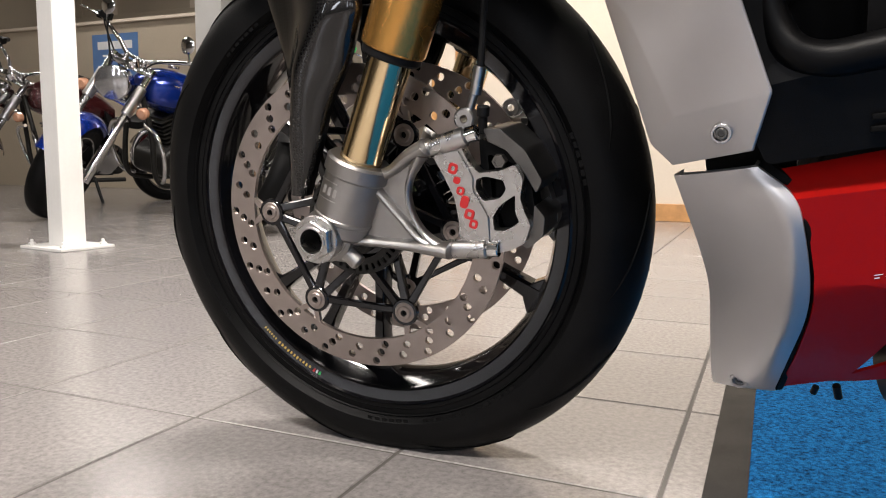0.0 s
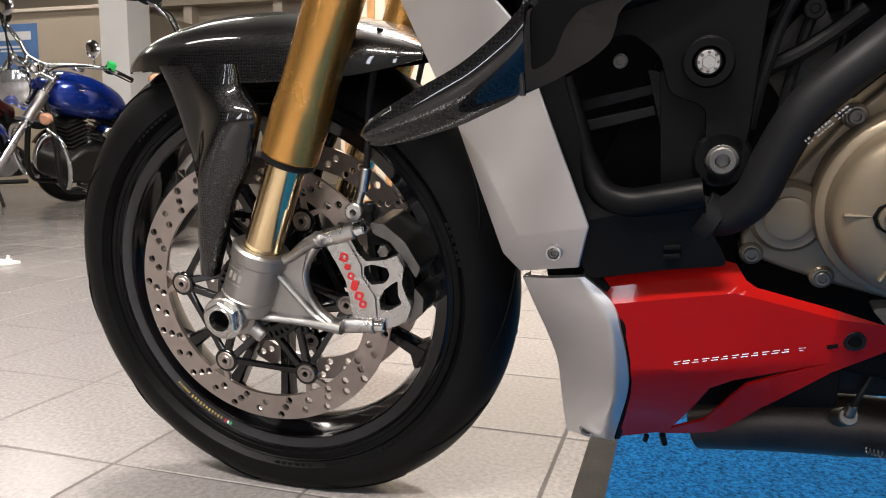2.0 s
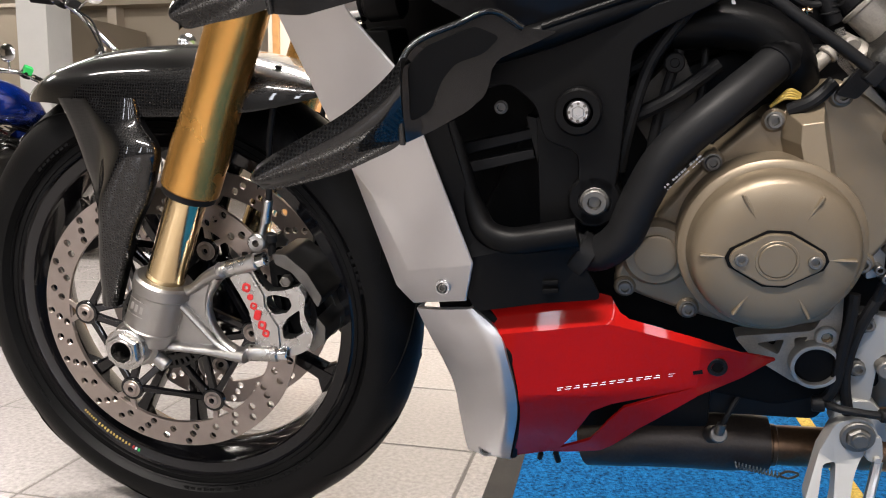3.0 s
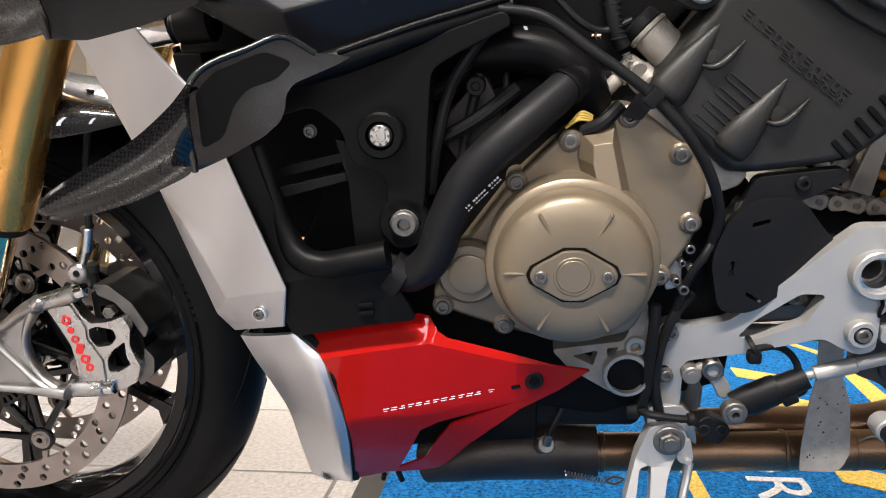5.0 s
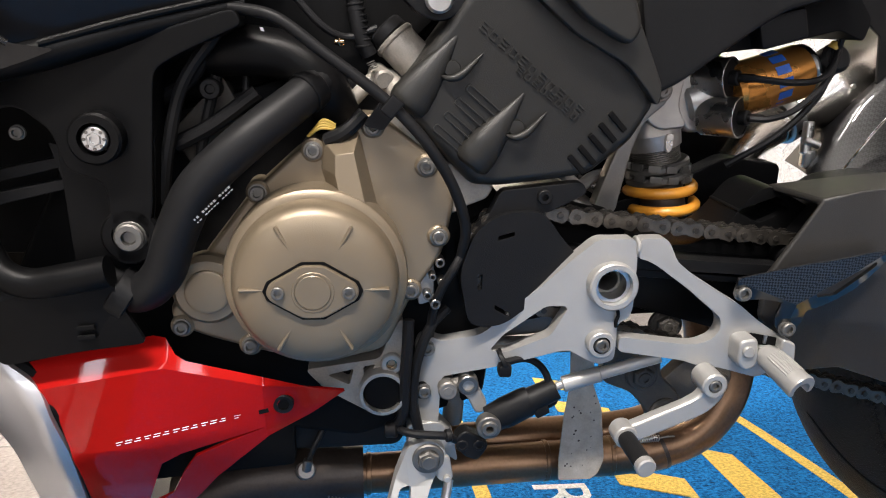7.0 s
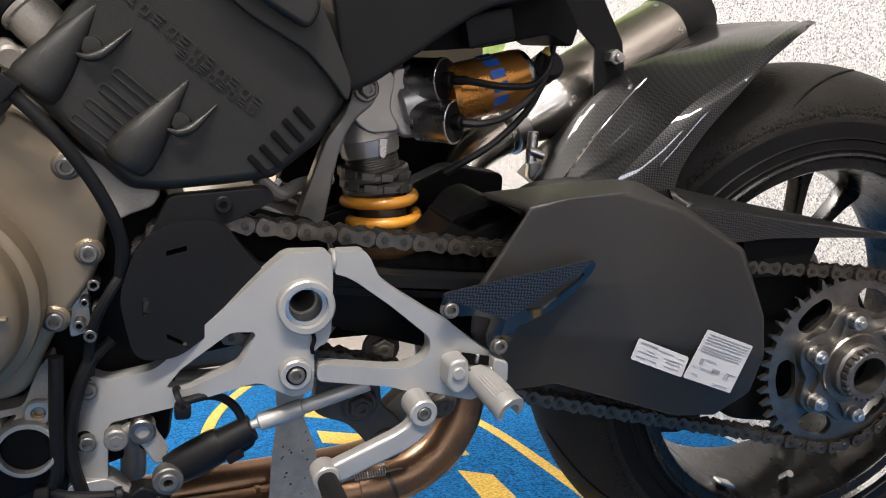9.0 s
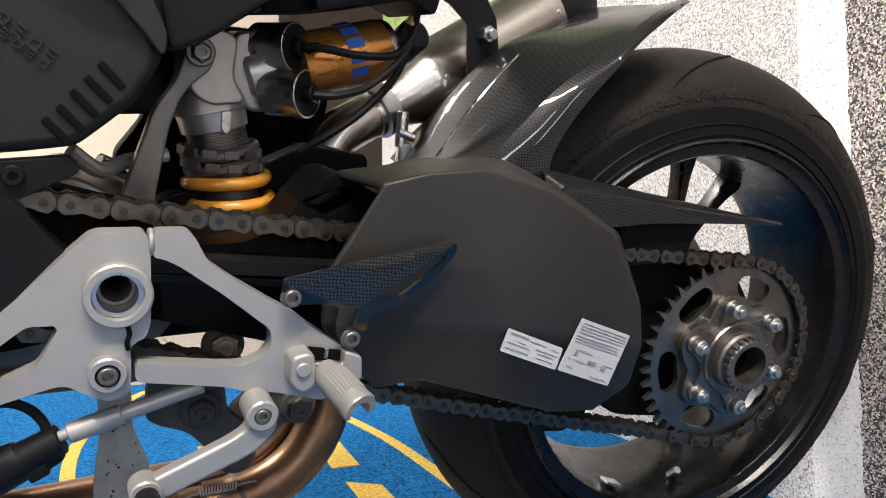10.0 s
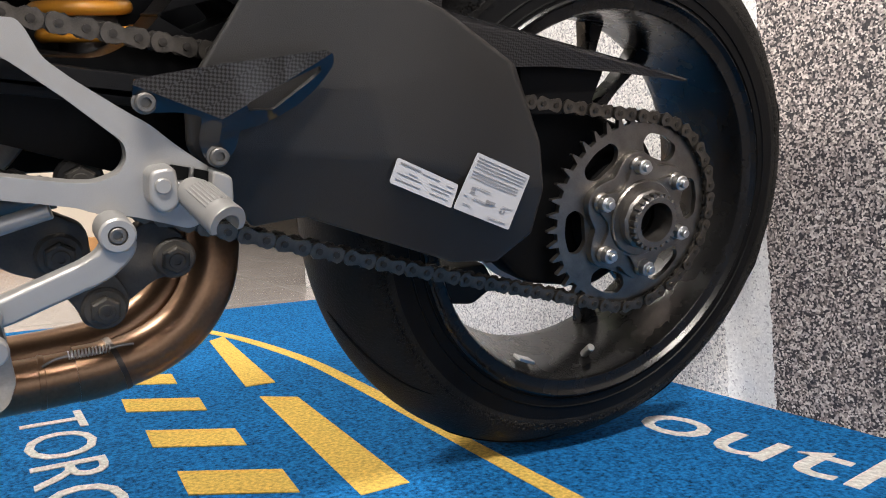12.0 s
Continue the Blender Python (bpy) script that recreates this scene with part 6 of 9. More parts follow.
part("tie_bracket", plate(soften([(0.360, 0.640), (0.366, 0.64), (0.36, 0.60)], 0.001), -0.10, -0.09), M["steel"], bike)

# black tank-side cover
BOX = [(0.3125, 0.5955), (0.3496, 0.6467), (0.385, 0.70), (0.470, 0.70), (0.500, 0.640), (0.518, 0.604), (0.523, 0.586), (0.506, 0.556), (0.4726, 0.5265), (0.440, 0.521), (0.396, 0.5155), (0.3745, 0.5165), (0.3640, 0.5260), (0.3410, 0.5515), (0.3150, 0.5790)]


def box_y(x, z):
    return 0.16 * max(0, 0.55 - z)


airbox = part("ignition_cover", plate(soften(BOX, 0.006), -0.108, -0.03, (), 0.010, 4, box_y), M["satin"], bike, "satin black moulded engine side cover", 40)
RIM = [(0.398, 0.70), (0.410, 0.672), (0.450, 0.640), (0.492, 0.618), (0.511, 0.598), (0.5215, 0.584), (0.524, 0.60), (0.503, 0.645), (0.475, 0.70)]
part("cover_rim", plate(soften(RIM, 0.008), -0.118, -0.04, (), 0.006, 3), M["satin"], airbox)
part("cover_top", plate(soften([(0.416, 0.70), (0.424, 0.677), (0.455, 0.650), (0.490, 0.632), (0.498, 0.648), (0.478, 0.70)], 0.008), -0.132, -0.10, (), 0.008, 3), M["satin"], airbox)
for dx, dz in ((0.0, 0.0), (0.0539, -0.0454)):
    base, tip = Vector((0.3225 + dx, 0, 0.5825 + dz)), Vector((0.3590 + dx, 0, 0.6385 + dz))
    rows = [(-0.07, 0.0110), (-0.02, 0.0158), (0.08, 0.0172), (0.28, 0.0152), (0.48, 0.0118), (0.66, 0.0080), (0.82, 0.0046), (1.0, 0.0009)]
    part("fin", tube([base.lerp(tip, u) + Vector((-0.0035 * (1 - u), -0.1070 + 0.16 * max(0, 0.55 - base.lerp(tip, u).z) + 0.10 * r, 0)) for u, r in rows], [r for _, r in rows], 20, 3, squash=0.72), M["satin"], airbox, angle=60)
    y0 = -0.1075 + 0.16 * max(0, 0.55 - 0.61 - dz)
    part("fin", tube([(0.3440 + dx, y0 - 0.002, 0.6060 + dz), (0.3515 + dx, y0 - 0.006, 0.6040 + dz), (0.3590 + dx, y0 - 0.006, 0.6060 + dz), (0.3665 + dx, y0 - 0.004, 0.6120 + dz), (0.3780 + dx, y0, 0.6235 + dz)], [0.0010, 0.0026, 0.0034, 0.0028, 0.0007], 12), M["satin"], airbox)
    part("pocket", moved(lathe([(0.0070, 0.0), (0.0062, -0.0024), (0.0, -0.0030)], 20), Matrix.Translation((0.3540 + dx, y0, 0.6110 + dz))), M["satin"], airbox)
for k in range(4):
    cx, cz = 0.3805 - 0.0085 * k, 0.586 - 0.0105 * k
    cap_line = soften([(-0.0185, -0.0034), (0.0185, -0.0034), (0.0185, 0.0034), (-0.0185, 0.0034)], 0.0033)
    slot_line = soften([(-0.0170, -0.0022), (0.0170, -0.0022), (0.0170, 0.0022), (-0.0170, 0.0022)], 0.0021)
    part("groove_bar", plate(cap_line, -0.0012, 0.002, [slot_line], 0.0004), M["satin"], airbox, m=Matrix.Translation((cx, -0.1076, cz)) @ Matrix.Rotation(radians(39.5), 4, "Y"))
# notches as near-black boxes in place of shaded hollows
for k, (x, z) in enumerate(((0.461, 0.536), (0.469, 0.544), (0.4765, 0.554), (0.4845, 0.563), (0.492, 0.572))):
    part("comb_notch", box((x, -0.1078 + 0.16 * max(0, 0.55 - z), z), (0.0048, 0.004, 0.020), 0.001, Matrix.Rotation(radians(-44), 4, "Y")), M["deep"], airbox)
# raised maker's marks as plain squared shapes, two rows
for n, x0, z0, dx, dz, w, h in ((11, 0.3785, 0.6430, 0.0080, -0.0062, 0.0068, 0.0078), (8, 0.4085, 0.6110, 0.0066, -0.0050, 0.0056, 0.0056)):
    for k in range(n):
        m = Matrix.Translation((x0 + dx * k, -0.1078, z0 + dz * k)) @ Matrix.Rotation(radians(38), 4, "Y")
        frame_line = [(-w / 2, -h / 2), (w / 2, -h / 2), (w / 2, h / 2), (-w / 2, h / 2)]
        if k % 2:
            part("letter_bar", plate(soften(frame_line, 0.0012), -0.0009, 0.001, [[(-w * 0.28, -h * 0.26), (w * 0.28, -h * 0.26), (w * 0.28, h * 0.26), (-w * 0.28, h * 0.26)]]), M["satin"], airbox, m=m)
        else:
            for q in (-1, 0, 1):
                part("letter_bar", box((0, 0, q * h * 0.40), (w * (0.96 if q else 0.80), 0.0019, h * 0.19), 0.0003), M["satin"], airbox, m=m)

# sprocket cover, with slots
SPC = [(0.366, 0.440), (0.378, 0.478), (0.400, 0.494), (0.436, 0.496), (0.452, 0.474), (0.474, 0.450), (0.452, 0.428), (0.425, 0.408), (0.405, 0.392), (0.376, 0.392)]
spc = part("sprocket_cover", plate(soften(SPC, 0.012), -0.107, -0.084, [soften([(0.398, 0.474), (0.412, 0.478), (0.412, 0.474), (0.398, 0.470)], 0.001), soften([(0.382, 0.440), (0.386, 0.440), (0.386, 0.426), (0.382, 0.426)], 0.001), soften([(0.398, 0.412), (0.412, 0.404), (0.412, 0.400), (0.398, 0.408)], 0.001)], 0.003), M["black"], bike, "matt black front sprocket cover")
part("cover_back", plate(soften([(0.366, 0.43), (0.38, 0.48), (0.44, 0.50), (0.52, 0.48), (0.53, 0.40), (0.42, 0.38)], 0.01), -0.070, -0.03), M["deep"], spc)
part("upper_guard", plate(soften([(0.385, 0.480), (0.400, 0.512), (0.470, 0.520), (0.475, 0.510), (0.44, 0.492), (0.41, 0.488)], 0.005), -0.100, -0.086, (), 0.002), M["black"], spc)
part("guard_screw", ring((0.437, -0.098, 0.507), (0.437, -0.104, 0.507), 0.0065, 0.003, 20), M["black"], spc)

# slave cylinder, lower engine casting and sight glass
low = part("lower_casting", plate(soften([(0.232, 0.342), (0.30, 0.352), (0.310, 0.380), (0.320, 0.392), (0.322, 0.36), (0.318, 0.302), (0.29, 0.298), (0.25, 0.322)], 0.006), -0.082, -0.05, [soften([(0.252, 0.336), (0.276, 0.342), (0.272, 0.326)], 0.003), soften([(0.284, 0.344), (0.296, 0.346), (0.286, 0.332)], 0.003)], 0.003), M["engine_cast"], bike, "raw cast lower engine casing")
part("sight_ring", ring((0.302, -0.075, 0.322), (0.302, -0.095, 0.322), 0.0215, 0.0180, 40), M["raw"], low)
part("sight_glass", cyl((0.302, -0.08, 0.322), (0.302, -0.090, 0.322), 0.0182, 40), M["deep"], low)
part("drain_plug", ring((0.310, -0.075, 0.348), (0.310, -0.088, 0.348), 0.0098, 0.0052, 32), M["hanger"], low)
part("plug_thread", ring((0.310, -0.078, 0.348), (0.310, -0.085, 0.348), 0.0054, 0.0035, 16), M["copper"], low)
part("oil_sump", plate(soften([(0.16, 0.330), (0.33, 0.322), (0.335, 0.275), (0.32, 0.245), (0.20, 0.242), (0.15, 0.28)], 0.008), -0.055, 0.12, (), 0.006), M["black"], bike, "black oil sump")
for x, z, r in ((0.344, 0.435, 0.0045), (0.350, 0.448, 0.006), (0.352, 0.430, 0.005), (0.340, 0.418, 0.0055), (0.347, 0.410, 0.0065)):
    part("fitting", ring((x, -0.085, z), (x, -0.100, z), r * 0.72, r * 0.4, 16), M["dark_steel"], bike)
part("bleed_hose", tube([(0.368, -0.1, 0.455), (0.360, -0.104, 0.442), (0.352, -0.10, 0.425), (0.346, -0.09, 0.40), (0.344, -0.085, 0.375)], 0.004, 10), M["rubber"], bike)
part("bracket_plate", plate(soften([(0.330, 0.46), (0.345, 0.462), (0.347, 0.41), (0.333, 0.405)], 0.004), -0.088, -0.078, (), 0.001), M["hanger"], bike)
part("loom", tube([(0.338, -0.082, 0.27), (0.330, -0.084, 0.31), (0.333, -0.086, 0.35), (0.345, -0.086, 0.385), (0.36, -0.08, 0.40)], 0.005, 10), M["rubber"], bike)

# ---- exhaust below ----
EXY = -0.02
pipe = part("exhaust_pipe", tube([(0.27, EXY, 0.192), (0.36, EXY, 0.196), (0.48, EXY, 0.201), (0.585, EXY, 0.208), (0.645, -0.014, 0.226), (0.679, -0.004, 0.265), (0.688, 0.010, 0.315), (0.678, 0.03, 0.37)], [0.0205, 0.0205, 0.0205, 0.0208, 0.0218, 0.0225, 0.0225, 0.0225], 28), M["exhaust"], bike, "heat-stained bronze coloured exhaust pipe")
part("pivot_block", plate(soften([(0.50, 0.46), (0.60, 0.455), (0.64, 0.42), (0.63, 0.375), (0.52, 0.37)], 0.01), -0.035, 0.06, (), 0.006), M["deep"], bike)
part("twin_pipe", tube([(0.36, 0.022, 0.200), (0.48, 0.022, 0.206), (0.585, 0.022, 0.214), (0.637, 0.030, 0.234), (0.664, 0.036, 0.270), (0.668, 0.045, 0.318), (0.655, 0.06, 0.37)], 0.0205, 24), M["exhaust"], bike, "second heat-stained exhaust pipe beside the first")
part("collector", tube([(0.100, -0.01, 0.170), (0.135, -0.018, 0.182), (0.18, EXY, 0.190), (0.24, EXY, 0.193), (0.285, EXY, 0.194)], [0.026, 0.029, 0.031, 0.031, 0.028], 24), M["collector"], bike, "sooty dark exhaust collector")
for x in (0.288, 0.475, 0.545):
    part("weld", ring((x, EXY, 0.196 + 0.045 * (x - 0.36)), (x + 0.005, EXY, 0.196 + 0.045 * (x - 0.36)), 0.0216, 0.019, 32), M["exhaust"], pipe)
part("lambda_probe", join(cyl((0.226, -0.045, 0.214), (0.230, -0.066, 0.228), 0.009, 16), cyl((0.230, -0.066, 0.228), (0.232, -0.066, 0.240), 0.0045, 12)), M["dark_steel"], bike, "exhaust oxygen sensor")
part("sensor_lead", tube([(0.232, -0.066, 0.238), (0.240, -0.062, 0.256), (0.252, -0.05, 0.275)], 0.0028, 8), M["rubber"], bike)
hs = part("heat_shield", plate(soften([(0.4851, 0.345), (0.5090, 0.345), (0.5108, 0.3078), (0.5219, 0.2800), (0.5295, 0.2230), (0.5240, 0.2060), (0.5170, 0.2000), (0.4830, 0.2000), (0.4820, 0.2250), (0.4835, 0.2707), (0.4875, 0.3083)], 0.004), -0.0560, -0.0535, (), 0.0008), M["shield"], bike, "spotted bare metal heat shield")
rs = random.Random(11)
for k in range(26):
    x, z, r = rs.uniform(0.488, 0.516), rs.uniform(0.215, 0.325), rs.uniform(0.0004, 0.0011)
    part("soot_spot", plate([(x + r * rs.uniform(0.6, 1.5) * math.cos(a), z + r * rs.uniform(0.6, 1.5) * math.sin(a)) for a in [0.9 * q for q in range(7)]], -0.0563, -0.0555), M["collector"], hs)
for x0, z0, x1, z1 in ((0.25, 0.188, 0.292, 0.181),):
    coil = [(x0 + (x1 - x0) * k / 72, EXY - 0.036 + 0.003 * math.sin(k * math.pi / 3) * 0.9, z0 + (z1 - z0) * k / 72 + 0.003 * math.cos(k * math.pi / 3)) for k in range(73)]
    part("coil_spring", tube(coil, 0.0008, 6, 1), M["dark_steel"], bike)
part("spring_hook", tube([(0.292, EXY - 0.036, 0.181), (0.300, EXY - 0.036, 0.186), (0.310, EXY - 0.036, 0.184), (0.302, EXY - 0.036, 0.178), (0.293, EXY - 0.036, 0.180)], 0.0012, 8), M["collector"], bike)

# ---- rider's foot hanger, pedal side ----
def hang_y(x, z=0.0):
    """Front face of the hanger, which swings outwards to the rear."""
    for (x0, y0), (x1, y1) in (((0.30, -0.060), (0.345, -0.078)), ((0.345, -0.078), (0.40, -0.100)), ((0.40, -0.100), (0.49, -0.126)), ((0.49, -0.126), (0.70, -0.1358))):
        if x <= x1:
            break
    return y0 + (y1 - y0) * (x - x0) / (x1 - x0)


def cast_plate(outline, depth, holes=(), r=0.005, bevel=0.003, face=hang_y):
    """A cast plate that follows the hanger's bent face."""
    bm = bmesh.new()
    edges = []
    for line in (soften(outline, r), *[soften(h, r * 0.8) for h in holes]):
        vs = [bm.verts.new((x, 0, z)) for x, z in line]
        edges += [bm.edges.new((vs[i], vs[(i + 1) % len(vs)])) for i in range(len(vs))]
    bmesh.ops.triangle_fill(bm, edges=edges, use_beauty=True, use_dissolve=False)
    got = bmesh.ops.extrude_face_region(bm, geom=list(bm.faces))
    bmesh.ops.translate(bm, vec=(0, depth, 0), verts=[g for g in got["geom"] if isinstance(g, bmesh.types.BMVert)])
    bmesh.ops.recalc_face_normals(bm, faces=bm.faces)
    round_edges(bm, bevel, 3)
    for k in range(34):
        bmesh.ops.bisect_plane(bm, geom=list(bm.verts) + list(bm.edges) + list(bm.faces), plane_co=(0.335 + 0.01 * k, 0, 0), plane_no=(1, 0, 0))
    for v in bm.verts:
        v.co.y += face(v.co.x, v.co.z)
    return bm


HANG = [(0.3325, 0.3612), (0.3365, 0.3695), (0.3445, 0.3715), (0.3560, 0.3680), (0.3882, 0.3794), (0.3971, 0.3879), (0.4172, 0.4110), (0.4358, 0.4285), (0.4553, 0.4505), (0.4779, 0.4740), (0.4840, 0.4765), (0.5115, 0.4775), (0.5140, 0.4599), (0.5145, 0.4351), (0.5145, 0.4151), (0.5115, 0.4060), (0.5060, 0.4035), (0.5020, 0.3990), (0.5030, 0.3886), (0.5025, 0.3671), (0.4892, 0.3625), (0.4777, 0.3665), (0.4650, 0.3730), (0.4586, 0.3725), (0.4199, 0.3570), (0.3988, 0.3490), (0.3565, 0.3330), (0.3555, 0.3218), (0.3545, 0.2790), (0.3325, 0.2780), (0.3335, 0.3203)]
H_WIN = [(0.3967, 0.3656), (0.4080, 0.3820), (0.4424, 0.4126), (0.4583, 0.4139), (0.4600, 0.4110), (0.4478, 0.3857), (0.4115, 0.3656)]
REAR = [(0.5150, 0.4775), (0.5365, 0.4782), (0.5410, 0.4735), (0.5495, 0.4570), (0.5640, 0.4462), (0.5820, 0.4350), (0.5950, 0.4270), (0.6085, 0.4195), (0.6230, 0.4077), (0.6400, 0.3960), (0.6550, 0.3865), (0.6585, 0.3767), (0.6596, 0.3640), (0.6451, 0.3570), (0.6338, 0.3504), (0.6184, 0.3545), (0.5979, 0.3600), (0.5748, 0.3628), (0.5645, 0.3668), (0.5053, 0.3750), (0.5053, 0.3890), (0.5617, 0.3825), (0.5761, 0.3822), (0.5895, 0.3880), (0.5945, 0.3970), (0.5930, 0.4075), (0.5600, 0.4340), (0.5310, 0.4545), (0.5215, 0.4590), (0.5155, 0.4600)]
hanger = part("foot_hanger", cast_plate(HANG, 0.015, [H_WIN, disc_line(0.4945, 0.4365, 0.0155, 28)], 0.0055, 0.0046), M["hanger"], bike, "silver painted cast footrest hanger", 30)
part("rear_arm", cast_plate(REAR, 0.014, (), 0.005, 0.0046), M["hanger"], hanger, angle=30)
part("clamp_collar", ring((0.5125, -0.120, 0.4690), (0.5160, -0.120, 0.4690), 0.0092, 0.004, 28), M["hanger"], hanger)
part("pivot_ring", ring((0.4945, -0.100, 0.4365), (0.4945, -0.1335, 0.4365), 0.0212, 0.0160, 56), M["hanger"], hanger)
part("pivot_step", ring((0.4945, -0.095, 0.4365), (0.4945, -0.1270, 0.4365), 0.0165, 0.0125, 48), M["steel"], hanger)
part("pivot_tube", ring((0.4945, -0.04, 0.4365), (0.4945, -0.112, 0.4365), 0.0128, 0.0098, 40), M["strut"], hanger)
part("clamp_split", tube([(0.5000, -0.1290, 0.4160), (0.5015, -0.1290, 0.4100), (0.5000, -0.1290, 0.4040), (0.5008, -0.1285, 0.3990)], 0.0016, 8), M["deep"], hanger)
for x, z in ((0.3430, 0.3600), (0.3410, 0.3160)):
    part("bolt_seat", cyl((x, hang_y(x) + 0.004, z), (x, hang_y(x) - 0.0008, z), 0.0092, 28), M["deep"], hanger)
    bolt("m8", x, hang_y(x) - 0.0005, z, hanger)
part("pivot_boss", ring((0.4884, -0.110, 0.3835), (0.4884, -0.1330, 0.3835), 0.0120, 0.0078, 36), M["hanger"], hanger)
part("boss_seat", ring((0.4884, -0.118, 0.3835), (0.4884, -0.1318, 0.3835), 0.0080, 0.0066, 32), M["deep"], hanger)
bolt("m8", 0.4884, -0.1290, 0.3835, hanger)
part("strap_clip", join(ring((0.4060, -0.108, 0.3590), (0.4100, -0.108, 0.3610), 0.0112, 0.0085, 20), box((0.4085, -0.113, 0.3535), (0.012, 0.012, 0.012), 0.003)), M["black"], hanger, "black cable strap")
# footrest: a hinge lug at the hanger's corner and a ribbed peg that points outwards
PEG0, PEG1 = Vector((0.6310, -0.150, 0.3785)), Vector((0.6490, -0.208, 0.3590))
pd = (PEG1 - PEG0).normalized()
part("hinge_lug", join(plate(soften([(0.6035, 0.3930), (0.6200, 0.3960), (0.6240, 0.3700), (0.6120, 0.3640), (0.6040, 0.3720)], 0.006), -0.150, -0.128, (), 0.003, 3), cyl((0.6120, -0.146, 0.3835), (0.6120, -0.1525, 0.3835), 0.0052, 28)), M["hanger"], hanger)
part("hinge_lug", plate(soften([(0.6440, 0.3930), (0.6575, 0.3880), (0.6590, 0.3700), (0.6480, 0.3660), (0.6440, 0.3760)], 0.004), -0.146, -0.128, (), 0.002, 3), M["hanger"], hanger)
# dark plate paints the shade between the hinge lugs
part("hinge_slot", plate(soften([(0.6190, 0.3950), (0.6450, 0.3900), (0.6450, 0.3780), (0.6200, 0.3800)], 0.002), -0.1365, -0.1350), M["deep"], hanger)
part("hinge_pin", join(cyl((0.606, -0.140, 0.3830), (0.652, -0.140, 0.3790), 0.0040, 16), cyl((0.6320, -0.1385, 0.3860), (0.6325, -0.1385, 0.3935), 0.0016, 10)), M["steel"], hanger)
su = (Vector((-0.10, 0.0, 1.0)) - pd * pd.dot(Vector((-0.10, 0.0, 1.0)))).normalized()
sw = pd.cross(su)
rings = []
for k, r in ((-0.006, 0.0085), (0.002, 0.0112), (0.012, 0.0118), (0.030, 0.0122), (0.0390, 0.0128), (0.0405, 0.0122)):
    arc = [radians(-28 + 236 * q / 20) for q in range(21)]
    c = PEG0 + pd * k
    rings.append([c + (sw * math.cos(a) + su * math.sin(a)) * r for a in arc] + [c - su * 0.002 + (sw * math.cos(a) + su * math.sin(a)) * r * 0.66 for a in reversed(arc)])
peg = part("footrest", loft(rings), M["hanger"], hanger, "knurled aluminium footrest, open below", 40)
part("peg_web", box(PEG0 + pd * 0.010 - su * 0.001, (0.012, 0.018, 0.010), 0.002), M["hanger"], peg)
for q in range(15):
    a = radians(40 + 11 * q)
    n = sw * math.cos(a) + su * math.sin(a)
    part("knurl", tube([PEG0 + pd * 0.006 + n * 0.0113, PEG0 + pd * 0.014 + n * 0.0118, PEG0 + pd * 0.029 + n * 0.0121], 0.0007, 6, 1), M["hanger"], peg)
# gear lever with its toe peg
LEVER = [(0.5760, 0.3555), (0.5840, 0.3600), (0.5945, 0.3560), (0.5965, 0.3440), (0.5920, 0.3360), (0.5830, 0.3270), (0.5720, 0.3210), (0.5244, 0.3010), (0.5130, 0.2985), (0.5060, 0.3090), (0.5140, 0.3160), (0.5628, 0.3370), (0.5740, 0.3440)]
lever = part("gear_lever", plate(soften(LEVER, 0.005), -0.152, -0.140, (), 0.0032, 3), M["hanger"], bike, "silver gear lever", 30)
part("lever_pivot", ring((0.5840, -0.13, 0.3540), (0.5840, -0.156, 0.3540), 0.0112, 0.0060, 40), M["hanger"], lever)
bolt("m6", 0.5840, -0.1520, 0.3540, lever)
part("peg_eye", ring((0.5100, -0.138, 0.3070), (0.5100, -0.156, 0.3070), 0.0105, 0.0060, 32), M["hanger"], lever)
part("toe_peg", tube([(0.5100, -0.150, 0.3065), (0.5105, -0.160, 0.3058), (0.5125, -0.192, 0.3035)], [0.0072, 0.0080, 0.0080], 20, 4), M["rubber"], lever, "black rubber toe peg")
part("toe_cap", cyl((0.5123, -0.190, 0.3036), (0.5130, -0.198, 0.3030), 0.0086, 28), M["hanger"], lever)
# gear linkage: rod, quick-shift sensor, shaft arm and its clamp
part("shift_rod", join(cyl((0.4660, -0.100, 0.3310), (0.5000, -0.1035, 0.3430), 0.0074, 20), cyl((0.4990, -0.1034, 0.3426), (0.5520, -0.109, 0.3615), 0.0058, 16), cyl((0.4600, -0.0995, 0.3290), (0.4680, -0.100, 0.3318), 0.0040, 12)), M["hanger"], bike, "aluminium gear linkage rod")
part("shift_sensor", join(tube([(0.4000, -0.096, 0.2945), (0.4160, -0.0965, 0.3025), (0.4330, -0.097, 0.3120), (0.4380, -0.097, 0.3145)], [0.0130, 0.0152, 0.0148, 0.0138], 20, 1, 0.85), tube([(0.4370, -0.097, 0.3140), (0.4390, -0.097, 0.3150), (0.4610, -0.098, 0.3268)], [0.0125, 0.0118, 0.0108], 20, 1)), M["black"], bike, "black quick shifter sensor")
part("sensor_plug", join(box((0.4470, -0.100, 0.3070), (0.014, 0.014, 0.010), 0.002, Matrix.Rotation(radians(-28), 4, "Y")), tube([(0.4530, -0.098, 0.3090), (0.4600, -0.097, 0.3130), (0.4600, -0.096, 0.3200)], 0.0038, 10)), M["black"], bike)
part("shift_arm", plate(soften([(0.3715, 0.3345), (0.3785, 0.3395), (0.3885, 0.3350), (0.3900, 0.3250), (0.3990, 0.3090), (0.3960, 0.2990), (0.3880, 0.2990), (0.3800, 0.3150), (0.3705, 0.3240)], 0.004), -0.092, -0.080, (), 0.0022, 3), M["raw"], bike)
